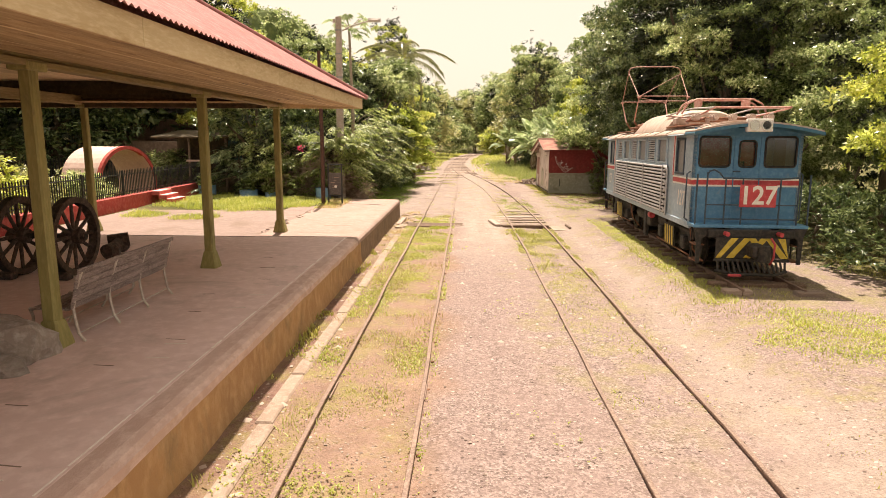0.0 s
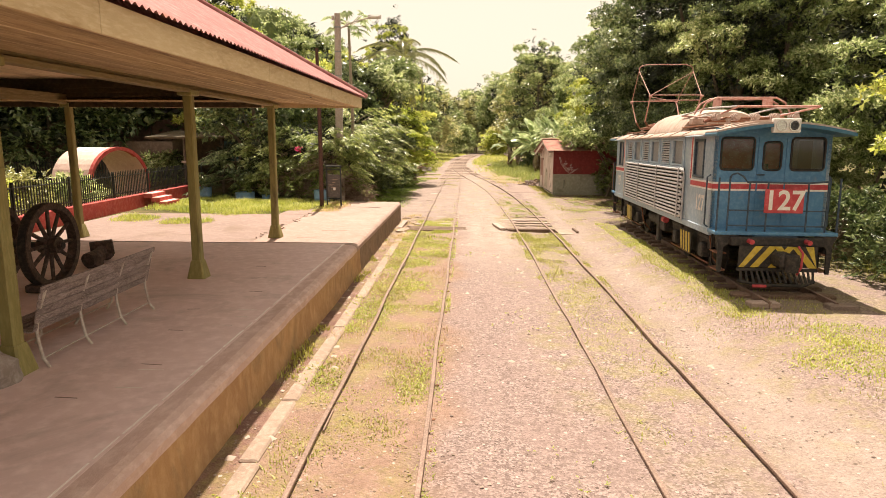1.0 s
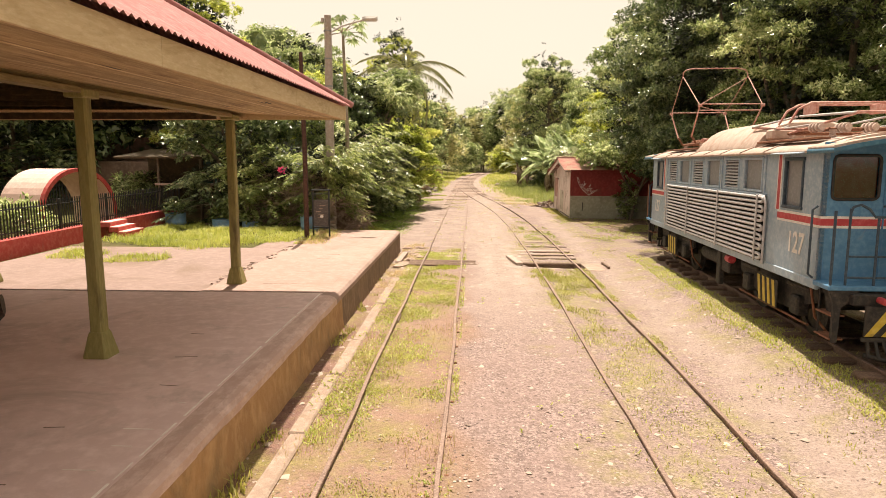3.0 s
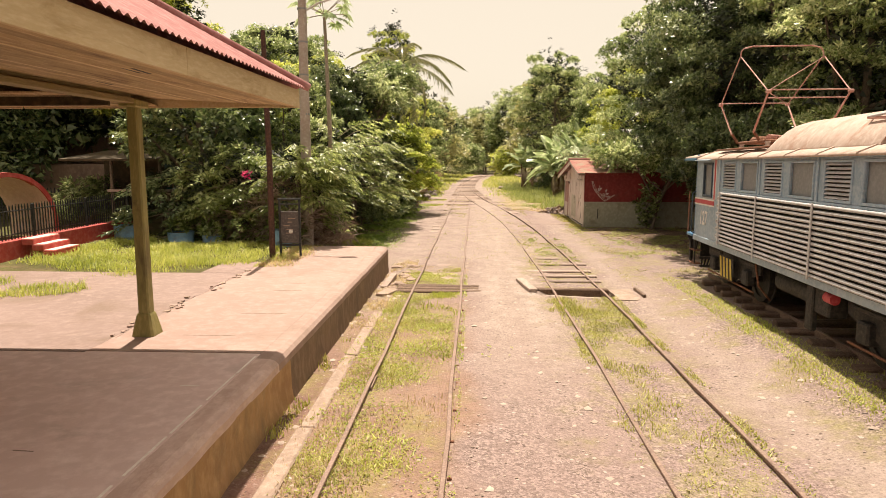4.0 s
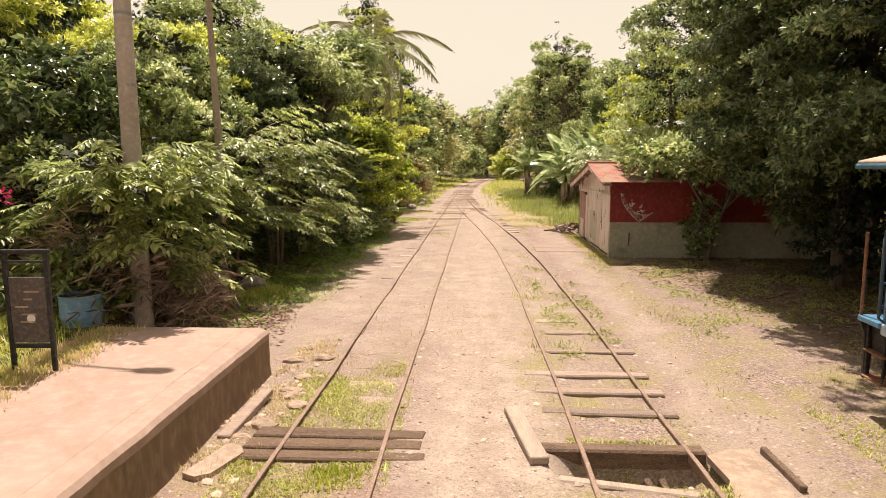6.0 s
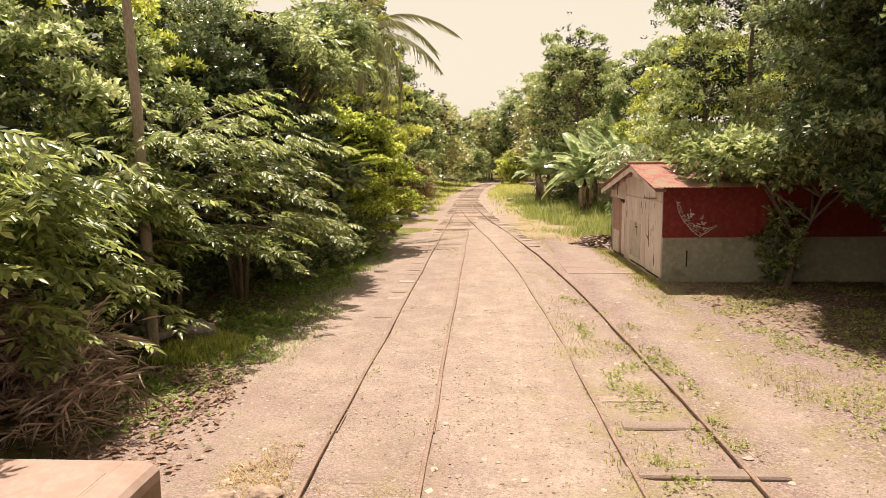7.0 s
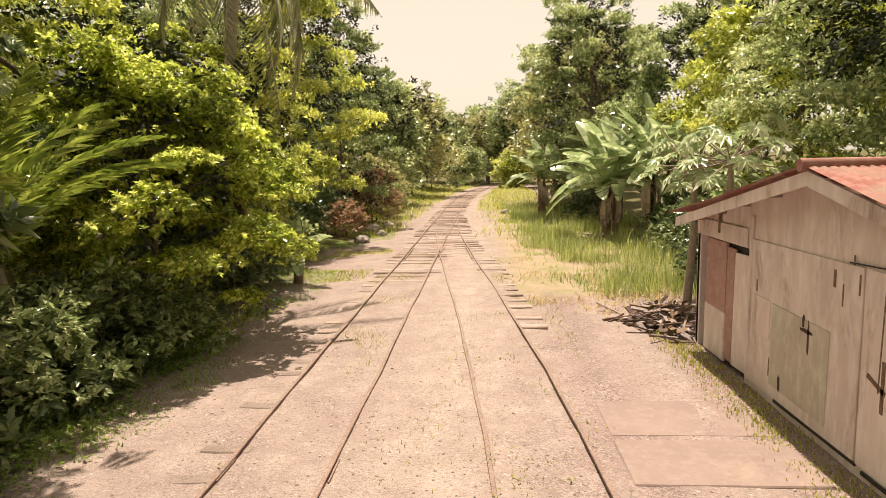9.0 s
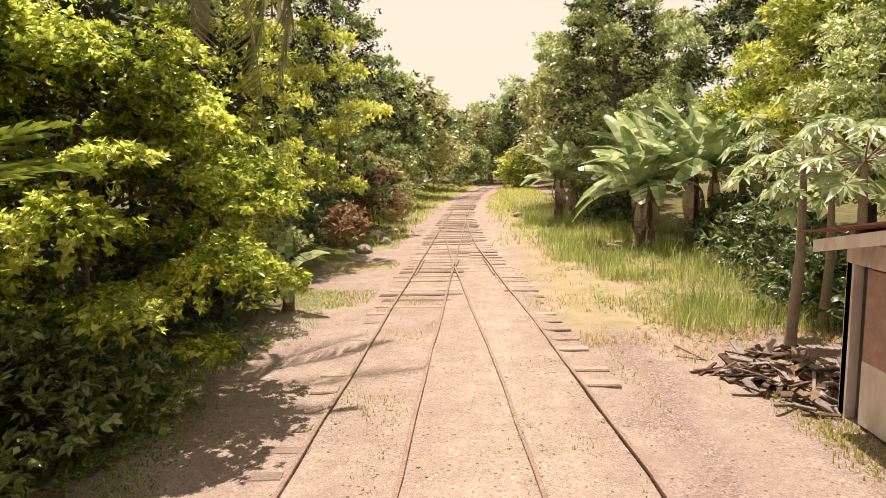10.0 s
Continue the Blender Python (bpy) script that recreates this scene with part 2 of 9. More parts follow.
M = {
    "ground": ground_material(),
    "rail": surface("rusty_rail", (0.235, 0.15, 0.12), (0.14, 0.088, 0.07), (0.37, 0.265, 0.215), 3, 40, 0.6, 0.2, 0.2, dirt=(0.34, 0.24, 0.19), dirt_scale=5),
    "sleeper": surface("old_sleeper_wood", (0.42, 0.315, 0.27), (0.27, 0.195, 0.165), (0.50, 0.39, 0.34), 2, 30, 0.9, 0, 0.7, (1, 6, 6), vary=0.5),
    "sleeper_dark": surface("dark_sleeper_wood", (0.20, 0.125, 0.09), (0.09, 0.055, 0.04), (0.36, 0.25, 0.19), 2, 30, 0.9, 0, 0.7, (1, 6, 6), vary=0.4),
    # One slab in two tones: raised under the canopy to offset shade, lower in sun.
    "concrete_shade": surface("shade_lifted_concrete", (0.72, 0.535, 0.51), (0.60, 0.435, 0.41), (0.78, 0.61, 0.585), 0.6, 6, 0.72, 0, 0.15, dirt=(0.44, 0.325, 0.295), dirt_scale=0.7, dirt_lo=0.52, dirt_hi=0.74),
    "concrete_sun": surface("weathered_sun_concrete", (0.36, 0.25, 0.215), (0.305, 0.205, 0.175), (0.41, 0.295, 0.26), 0.5, 7, 0.85, 0, 0.25, dirt=(0.27, 0.185, 0.15), dirt_scale=0.9, dirt_lo=0.52, dirt_hi=0.72),
    "concrete_apron": surface("grey_apron_concrete", (0.285, 0.20, 0.178), (0.235, 0.165, 0.145), (0.33, 0.24, 0.215), 0.5, 7, 0.9, 0, 0.25, dirt=(0.21, 0.145, 0.115), dirt_scale=0.7, dirt_lo=0.52, dirt_hi=0.7),
    "plaster_ochre": surface("stained_ochre_plaster", (0.46, 0.265, 0.125), (0.32, 0.18, 0.09), (0.53, 0.34, 0.18), 0.7, 6, 0.85, 0, 0.3, (1, 1, 0.6), dirt=(0.22, 0.15, 0.085), dirt_scale=1.4, dirt_lo=0.52, dirt_hi=0.74),
    # Worn coping, its base tone lightened to offset the canopy's shade.
    "coping": surface("worn_shade_coping", (0.60, 0.425, 0.38), (0.45, 0.30, 0.25), (0.68, 0.51, 0.465), 0.9, 9, 0.75, 0, 0.3, (1, 0.5, 1), dirt=(0.42, 0.30, 0.25), dirt_scale=1.6, dirt_lo=0.58, dirt_hi=0.74),
    # Darker copy of the wall plaster, its dimmer light painted into the colour.
    "plaster_shade": surface("shade_grey_plaster", (0.235, 0.155, 0.10), (0.15, 0.10, 0.07), (0.30, 0.205, 0.145), 1.0, 8, 0.9, 0, 0.25, (1, 1, 0.45), dirt=(0.10, 0.075, 0.06), dirt_scale=1.3),
    "kerb": surface("pale_kerb_concrete", (0.37, 0.27, 0.215), (0.26, 0.185, 0.145), (0.45, 0.345, 0.285), 1.5, 12, 0.9, 0, 0.4, dirt=(0.26, 0.185, 0.125), dirt_scale=2),
    "line": surface("worn_white_line", (0.86, 0.78, 0.73), (0.70, 0.60, 0.55), (0.90, 0.84, 0.80), 2.5, 14, 0.85),
    "post": surface("olive_painted_wood", (0.30, 0.26, 0.095), (0.23, 0.20, 0.075), (0.36, 0.31, 0.13), 1.5, 12, 0.6, 0, 0.15, (2, 2, 0.5), dirt=(0.14, 0.11, 0.05), dirt_scale=2.0),
    "fascia": surface("cream_fascia_board", (0.62, 0.48, 0.29), (0.50, 0.37, 0.21), (0.68, 0.56, 0.37), 1.0, 10, 0.7, 0, 0.15, (3, 0.6, 3), dirt=(0.38, 0.25, 0.12), dirt_scale=1.5),
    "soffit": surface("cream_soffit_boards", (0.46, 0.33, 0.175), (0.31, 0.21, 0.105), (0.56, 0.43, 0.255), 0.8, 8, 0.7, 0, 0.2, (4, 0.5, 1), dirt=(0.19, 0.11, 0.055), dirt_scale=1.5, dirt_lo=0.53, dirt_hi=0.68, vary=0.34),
    # Lighter copy of the soffit cream; bounced light is put into the colour.
    "ceiling_lifted": surface("bounce_lifted_cream", (0.72, 0.57, 0.38), (0.58, 0.44, 0.27), (0.78, 0.66, 0.47), 0.7, 8, 0.7, 0, 0.15, (4, 0.5, 1), dirt=(0.40, 0.27, 0.15), dirt_scale=1.3, vary=0.2),
    # Near-black board colour with the shade of dark recesses painted in.
    "dark_beam": surface("shade_dark_boards", (0.075, 0.05, 0.025), (0.035, 0.025, 0.015), (0.12, 0.085, 0.045), 1.0, 10, 0.8),
    "beam": surface("olive_beam", (0.27, 0.20, 0.09), (0.18, 0.13, 0.06), (0.34, 0.27, 0.14), 1.0, 9, 0.7, 0, 0.2, (4, 0.5, 4)),
    "roof_red": surface("faded_red_roof_sheet", (0.36, 0.165, 0.16), (0.28, 0.115, 0.112), (0.44, 0.25, 0.24), 1.0, 7, 0.85, 0.0, 0.06, spec=0.15, dirt=(0.34, 0.13, 0.09), dirt_scale=1.4, dirt_lo=0.6),
    "loco_blue": surface("loco_blue_paint", (0.075, 0.225, 0.40), (0.055, 0.165, 0.31), (0.13, 0.29, 0.45), 1.2, 14, 0.45, 0, 0.05, dirt=(0.22, 0.24, 0.25), dirt_scale=3.5, dirt_lo=0.62, dirt_hi=0.8),
    "loco_deep": surface("loco_dark_blue_paint", (0.035, 0.135, 0.22), (0.025, 0.10, 0.17), (0.07, 0.19, 0.27), 1.5, 14, 0.5, 0, 0.05, dirt=(0.10, 0.12, 0.13), dirt_scale=3.5, dirt_lo=0.6, dirt_hi=0.8),
    "loco_pale": surface("loco_faded_blue_paint", (0.33, 0.42, 0.51), (0.24, 0.325, 0.41), (0.44, 0.51, 0.56), 1.3, 12, 0.5, 0, 0.05, dirt=(0.24, 0.19, 0.16), dirt_scale=2.8, dirt_lo=0.63, dirt_hi=0.82),
    "loco_cream": surface("loco_cream_roof_paint", (0.50, 0.39, 0.335), (0.36, 0.255, 0.205), (0.57, 0.475, 0.42), 1.2, 10, 0.6, 0, 0.08, dirt=(0.33, 0.17, 0.11), dirt_scale=2.2, dirt_lo=0.52, dirt_hi=0.75),
    "pipe": surface("pale_painted_pipe", (0.50, 0.49, 0.50), (0.37, 0.36, 0.37), (0.60, 0.59, 0.60), 2.0, 14, 0.5, 0, 0.05, dirt=(0.33, 0.29, 0.27), dirt_scale=4),
    "white": surface("white_paint", (0.74, 0.72, 0.69), (0.62, 0.59, 0.56), (0.80, 0.78, 0.76), 2.0, 14, 0.5, 0, 0.05),
    "red": surface("red_paint", (0.50, 0.055, 0.07), (0.38, 0.04, 0.05), (0.58, 0.12, 0.13), 2.0, 12, 0.5, 0, 0.05),
    "panto_red": surface("faded_red_tube_paint", (0.54, 0.28, 0.24), (0.36, 0.14, 0.115), (0.66, 0.46, 0.41), 3.0, 14, 0.6, 0, 0.05, dirt=(0.55, 0.44, 0.38), dirt_scale=5),
    "black": surface("black_underframe", (0.030, 0.028, 0.027), (0.014, 0.013, 0.013), (0.075, 0.06, 0.05), 2.0, 16, 0.7, 0.0, 0.2),
    "yellow": surface("hazard_yellow_paint", (0.58, 0.42, 0.05), (0.44, 0.31, 0.04), (0.64, 0.5, 0.12), 2.0, 12, 0.55, 0, 0.1, dirt=(0.2, 0.14, 0.06), dirt_scale=4),
    "rust_dark": surface("dark_rusty_iron", (0.085, 0.038, 0.028), (0.045, 0.022, 0.018), (0.16, 0.08, 0.055), 3.0, 20, 0.75, 0.2, 0.3),
    "rust": surface("rust", (0.24, 0.10, 0.055), (0.13, 0.055, 0.035), (0.36, 0.19, 0.12), 3.0, 20, 0.8, 0.2, 0.3),
    "frame_dark": surface("dark_blue_metal", (0.045, 0.075, 0.11), (0.03, 0.05, 0.075), (0.09, 0.12, 0.15), 3.0, 20, 0.5, 0.2, 0.1),
    "mesh_dark": surface("dark_board_paint", (0.10, 0.085, 0.08), (0.06, 0.05, 0.048), (0.17, 0.145, 0.135), 2.0, 20, 0.7, 0, 0.1),
    "mesh_grey": surface("grey_blind", (0.26, 0.265, 0.27), (0.21, 0.215, 0.22), (0.31, 0.31, 0.31), 2.0, 20, 0.7, 0, 0.1),
    "glass": glass_material("dusty_glass", (0.85, 0.87, 0.86)),
    "lamp_glass": glass_material("headlight_glass", (0.9, 0.9, 0.88), 0.1),
    "chrome": surface("bright_metal", (0.6, 0.58, 0.55), (0.5, 0.48, 0.45), (0.7, 0.68, 0.66), 4, 20, 0.2, 1.0, 0.0),
    "ceramic": surface("ceramic_insulator", (0.50, 0.40, 0.36), (0.36, 0.26, 0.22), (0.62, 0.54, 0.50), 4, 20, 0.35, 0, 0.0),
    "shed_white": surface("grimy_white_boards", (0.78, 0.69, 0.63), (0.60, 0.49, 0.44), (0.83, 0.76, 0.71), 1.1, 7, 0.85, 0, 0.2, (1, 1, 0.3), dirt=(0.34, 0.24, 0.19), dirt_scale=1.9, dirt_lo=0.54, dirt_hi=0.72, vary=0.14),
    "shed_panel": surface("faded_green_panel", (0.60, 0.57, 0.47), (0.47, 0.43, 0.34), (0.68, 0.64, 0.55), 1.2, 8, 0.85, 0, 0.2, (1, 1, 0.4), dirt=(0.36, 0.27, 0.21), dirt_scale=2.2),
    "shed_pink": surface("faded_red_door_paint", (0.45, 0.27, 0.23), (0.34, 0.19, 0.16), (0.52, 0.36, 0.32), 0.9, 8, 0.85, 0, 0.15, dirt=(0.25, 0.17, 0.14), dirt_scale=1.4),
    "shed_red": surface("dark_red_sheet", (0.22, 0.022, 0.02), (0.15, 0.016, 0.015), (0.28, 0.05, 0.042), 0.8, 8, 0.6, 0, 0.08, dirt=(0.16, 0.05, 0.04), dirt_scale=1.4),
    "shed_green": surface("grey_green_wall", (0.34, 0.33, 0.26), (0.26, 0.25, 0.19), (0.41, 0.40, 0.33), 0.8, 8, 0.9, 0, 0.15, dirt=(0.19, 0.17, 0.12), dirt_scale=1.1),
    "shed_roof": surface("rusty_red_roof_sheet", (0.31, 0.115, 0.095), (0.20, 0.075, 0.06), (0.42, 0.21, 0.175), 1.1, 7, 0.8, 0.0, 0.15, spec=0.2, dirt=(0.26, 0.185, 0.14), dirt_scale=1.1, dirt_lo=0.46, dirt_hi=0.62, vary=0.25),
    "slab": surface("pale_slab_concrete", (0.272, 0.196, 0.172), (0.224, 0.160, 0.140), (0.304, 0.228, 0.204), 0.8, 8, 0.9, 0, 0.2, dirt=(0.37, 0.28, 0.22), dirt_scale=1.0),
    "bark": surface("grey_brown_bark", (0.20, 0.15, 0.11), (0.10, 0.075, 0.055), (0.30, 0.24, 0.19), 2.0, 18, 0.95, 0, 0.8, (3, 3, 0.8)),
    "bark_pale": surface("pale_bark", (0.38, 0.31, 0.24), (0.26, 0.20, 0.15), (0.48, 0.41, 0.34), 2.0, 16, 0.95, 0, 0.6, (3, 3, 0.8)),
    "dead": surface("dry_brown_fibre", (0.24, 0.15, 0.09), (0.12, 0.075, 0.045), (0.36, 0.25, 0.16), 3.0, 18, 0.95, 0, 0.5, (4, 4, 1)),
    "bleached": surface("bleached_plank_wood", (0.47, 0.37, 0.315), (0.33, 0.25, 0.21), (0.56, 0.455, 0.40), 2, 30, 0.9, 0, 0.6, (6, 1, 6)),
    "bench_wood": surface("silvered_bench_wood", (0.33, 0.26, 0.25), (0.11, 0.08, 0.075), (0.47, 0.39, 0.38), 3.0, 24, 0.85, 0, 0.3, (6, 1, 6), vary=0.25),
    "bench_iron": surface("chipped_white_iron", (0.58, 0.52, 0.47), (0.38, 0.30, 0.26), (0.66, 0.62, 0.58), 5, 25, 0.6, 0, 0.1),
    "wheel": surface("old_dark_wood", (0.085, 0.055, 0.042), (0.045, 0.03, 0.025), (0.15, 0.10, 0.08), 2, 16, 0.75, 0, 0.3),
    "fence": surface("black_fence_paint", (0.02, 0.022, 0.022), (0.012, 0.013, 0.014), (0.06, 0.06, 0.06), 3, 20, 0.5, 0, 0.1),
    "garden_red": surface("red_wall_paint", (0.52, 0.075, 0.065), (0.40, 0.05, 0.05), (0.58, 0.16, 0.14), 0.8, 8, 0.75, 0, 0.15, dirt=(0.32, 0.09, 0.08), dirt_scale=1.4),
    "pink": surface("pale_pink_plaster", (0.76, 0.54, 0.48), (0.66, 0.45, 0.40), (0.82, 0.63, 0.57), 0.8, 8, 0.8, 0, 0.15, dirt=(0.46, 0.30, 0.25), dirt_scale=1.3),
    "blue_tub": surface("blue_plastic", (0.21, 0.39, 0.60), (0.15, 0.30, 0.49), (0.32, 0.50, 0.66), 1.5, 10, 0.5, 0, 0.05, dirt=(0.20, 0.24, 0.27), dirt_scale=2),
    "stone": surface("grey_stone", (0.36, 0.30, 0.27), (0.24, 0.19, 0.17), (0.46, 0.40, 0.37), 2, 14, 0.9, 0, 0.5, vary=0.4),
    "pole": surface("grey_concrete_pole", (0.42, 0.36, 0.31), (0.33, 0.27, 0.23), (0.48, 0.43, 0.38), 1.2, 12, 0.9, 0, 0.2),
    "far_wall": surface("weathered_brown_wall", (0.25, 0.17, 0.125), (0.16, 0.11, 0.085), (0.33, 0.24, 0.19), 0.6, 6, 0.9, 0, 0.2),
    "green_board": surface("dark_green_board", (0.02, 0.075, 0.07), (0.014, 0.05, 0.05), (0.04, 0.11, 0.10), 1, 10, 0.6),
    "zinc": surface("zinc_sheet", (0.58, 0.55, 0.52), (0.44, 0.40, 0.37), (0.66, 0.63, 0.60), 0.9, 8, 0.45, 0.3, 0.05),
    "hill": surface("wooded_hill", (0.10, 0.13, 0.04), (0.05, 0.075, 0.025), (0.17, 0.19, 0.06), 0.12, 0.6, 0.95, 0, 0.0),
}
L = {
    "bush": leafy("bush_leaf", (0.035, 0.055, 0.018), (0.21, 0.265, 0.09), (0.60, 0.63, 0.31), 0.33, 0.48),
    "dark": leafy("dark_leaf", (0.014, 0.028, 0.011), (0.092, 0.135, 0.05), (0.44, 0.49, 0.25), 0.30, 0.26),
    # Near-black leaf colour: the shade inside crowns is painted into it.
    "shade_core": leafy("painted_shade_leaf", (0.006, 0.011, 0.005), (0.018, 0.027, 0.01), (0.042, 0.052, 0.02), 0.7, 0.05),
    "mid": leafy("mid_leaf", (0.035, 0.058, 0.024), (0.235, 0.30, 0.12), (0.76, 0.78, 0.48), 0.25, 0.44),
    "bright": leafy("bright_leaf", (0.06, 0.085, 0.022), (0.37, 0.43, 0.10), (0.82, 0.80, 0.31), 0.27, 0.48),
    "citrus": leafy("citrus_leaf", (0.025, 0.042, 0.011), (0.30, 0.375, 0.075), (0.90, 0.91, 0.35), 0.22, 0.58, 0.9),
    "olive": leafy("olive_leaf", (0.06, 0.07, 0.028), (0.29, 0.30, 0.115), (0.64, 0.61, 0.32), 0.34, 0.4),
    "banana": leafy("banana_leaf", (0.12, 0.18, 0.07), (0.30, 0.38, 0.19), (0.66, 0.70, 0.48), 0.28, 0.34, 0.8),
    "palm": leafy("palm_leaf", (0.085, 0.10, 0.042), (0.22, 0.225, 0.10), (0.48, 0.44, 0.24), 0.3, 0.22),
    "areca": leafy("areca_leaf", (0.07, 0.11, 0.025), (0.28, 0.36, 0.08), (0.66, 0.70, 0.22), 0.3, 0.4),
    "grass": leafy("grass_blade", (0.17, 0.18, 0.042), (0.36, 0.36, 0.095), (0.60, 0.56, 0.23), 0.55, 0.35, 1.1),
    "field": leafy("field_grass_blade", (0.17, 0.22, 0.045), (0.38, 0.42, 0.095), (0.64, 0.62, 0.24), 0.55, 0.4, 0.5),
    "tall": leafy("tall_grass_blade", (0.12, 0.16, 0.045), (0.25, 0.30, 0.09), (0.47, 0.47, 0.22), 0.55, 0.4, 0.5),
    "straw": leafy("dry_grass_blade", (0.36, 0.29, 0.14), (0.50, 0.40, 0.22), (0.62, 0.51, 0.32), 0.7, 0.4, 1.1),
    "weed": leafy("weed_leaf", (0.15, 0.19, 0.048), (0.33, 0.36, 0.105), (0.54, 0.54, 0.21), 0.5, 0.3, 0.8),
    "shade_weed": leafy("shade_weed_leaf", (0.065, 0.115, 0.026), (0.22, 0.32, 0.075), (0.46, 0.53, 0.17), 0.5, 0.4, 0.8),
    "twig": leafy("dry_twig", (0.24, 0.165, 0.13), (0.46, 0.35, 0.285), (0.66, 0.55, 0.47), 0.9, 0.0),
    "litter": leafy("dead_leaf", (0.12, 0.07, 0.05), (0.25, 0.155, 0.11), (0.44, 0.32, 0.25), 0.8, 0.1, 1.5),
    "russet": leafy("russet_leaf", (0.14, 0.075, 0.045), (0.33, 0.21, 0.12), (0.54, 0.40, 0.24), 0.6, 0.3),
    "flower": leafy("pink_flower", (0.55, 0.03, 0.12), (0.68, 0.06, 0.18), (0.75, 0.14, 0.25), 0.6, 0.3),
}


# ---- builders ----
class Geo:
    """Vertices and faces gathered for one mesh."""

    def __init__(self):
        self.v, self.f, self.s = [], [], []

    def add(self, verts, faces, smooth=False):
        o = len(self.v)
        self.v += [tuple(p) for p in verts]
        self.f += [tuple(o + i for i in f) for f in faces]
        self.s += [smooth] * len(faces)
        return self

    def box(self, c, size, b=0.0, m=None):
        """A box with chamfered edges about the centre c."""
        h = [s / 2 for s in size]
        b = min(b, min(h) * 0.9)
        vs, fs = [], []
        if b <= 0:
            vs = [(x * h[0], y * h[1], z * h[2]) for x in (-1, 1) for y in (-1, 1) for z in (-1, 1)]
            fs = [(0, 1, 3, 2), (4, 6, 7, 5), (0, 4, 5, 1), (2, 3, 7, 6), (0, 2, 6, 4), (1, 5, 7, 3)]
        else:
            idx = {}
            for x in (-1, 1):
                for y in (-1, 1):
                    for z in (-1, 1):
                        sg = (x, y, z)
                        for a in range(3):
                            idx[sg, a] = len(vs)
                            vs.append(tuple(sg[k] * (h[k] if k == a else h[k] - b) for k in range(3)))
            for a in range(3):
                p, q = [k for k in range(3) if k != a]
                for s in (-1, 1):
                    ring = []
                    for sp, sq in ((-1, -1), (1, -1), (1, 1), (-1, 1)):
                        sg = [0, 0, 0]
                        sg[a], sg[p], sg[q] = s, sp, sq
                        ring.append(idx[tuple(sg), a])
                    fs.append(tuple(ring))
                for sp in (-1, 1):
                    for sq in (-1, 1):
                        e = []
                        for s in (-1, 1):
                            sg = [0, 0, 0]
                            sg[a], sg[p], sg[q] = s, sp, sq
                            e.append((idx[tuple(sg), p], idx[tuple(sg), q]))
                        fs.append((e[0][0], e[0][1], e[1][1], e[1][0]))
            for x in (-1, 1):
                for y in (-1, 1):
                    for z in (-1, 1):
                        fs.append(tuple(idx[(x, y, z), a] for a in range(3)))
        t = Matrix.Translation(c) @ (m or Matrix())
        return self.add([t @ Vector(v) for v in vs], fs)

    def tube(self, pts, r, n=8, smooth=True, cap=True):
        """A round bar along points; r is one radius or one for each point."""
        pts = [Vector(p) for p in pts]
        rs = r if isinstance(r, (list, tuple)) else [r] * len(pts)
        vs, fs = [], []
        ref = None
        for i, p in enumerate(pts):
            d = (pts[min(i + 1, len(pts) - 1)] - pts[max(i - 1, 0)]).normalized()
            if ref is None:
                ref = d.orthogonal().normalized()
            ref = (ref - d * ref.dot(d)).normalized()
            w = d.cross(ref)
            vs += [p + (ref * math.cos(2 * math.pi * k / n) + w * math.sin(2 * math.pi * k / n)) * rs[i] for k in range(n)]
        for i in range(len(pts) - 1):
            fs += [(i * n + k, i * n + (k + 1) % n, (i + 1) * n + (k + 1) % n, (i + 1) * n + k) for k in range(n)]
        self.add(vs, fs, smooth)
        if cap:
            self.add(vs[:n], [tuple(range(n))[::-1]])
            self.add(vs[-n:], [tuple(range(n))])
        return self

    def cyl(self, c, axis, r, length, n=20, smooth=True):
        a = Vector(axis).normalized() * length / 2
        return self.tube([Vector(c) - a, Vector(c) + a], r, n, smooth)

    def ring(self, c, axis, r_out, r_in, width, n=32):
        """A flat-sided hoop, such as a wheel rim."""
        axis = Vector(axis).normalized()
        u = axis.orthogonal().normalized()
        w = axis.cross(u)
        vs, fs = [], []
        for k in range(n):
            a = 2 * math.pi * k / n
            d = u * math.cos(a) + w * math.sin(a)
            for r, s in ((r_out, 0.5), (r_out, -0.5), (r_in, -0.5), (r_in, 0.5)):
                vs.append(Vector(c) + d * r + axis * width * s)
        for k in range(n):
            j = (k + 1) % n
            fs += [(4 * k + i, 4 * k + (i + 1) % 4, 4 * j + (i + 1) % 4, 4 * j + i) for i in range(4)]
        return self.add(vs, fs)

    def loft(self, sections, close=True, smooth=False, caps=True):
        """Skin over equal-length loops of points."""
        n = len(sections[0])
        vs = [p for s in sections for p in s]
        fs = []
        for i in range(len(sections) - 1):
            for k in range(n if close else n - 1):
                j = (k + 1) % n
                fs.append((i * n + k, i * n + j, (i + 1) * n + j, (i + 1) * n + k))
        self.add(vs, fs, smooth)
        if caps and close:
            self.add(sections[0], [tuple(range(n))])
            self.add(sections[-1], [tuple(range(n))[::-1]])
        return self

    def prism(self, outline, lift, smooth=False):
        """An outline pushed along the vector lift."""
        lift = Vector(lift)
        return self.loft([[Vector(p) for p in outline], [Vector(p) + lift for p in outline]], True, smooth)

    def sheet(self, xs, ys, f, thick=0.0):
        """A surface (x, y) -> point over a grid."""
        vs = [f(x, y) for y in ys for x in xs]
        n = len(xs)
        fs = [(j * n + i, j * n + i + 1, (j + 1) * n + i + 1, (j + 1) * n + i) for j in range(len(ys) - 1) for i in range(n - 1)]
        return self.add(vs, fs, True)

    def mesh(self, name):
        me = bpy.data.meshes.new(name)
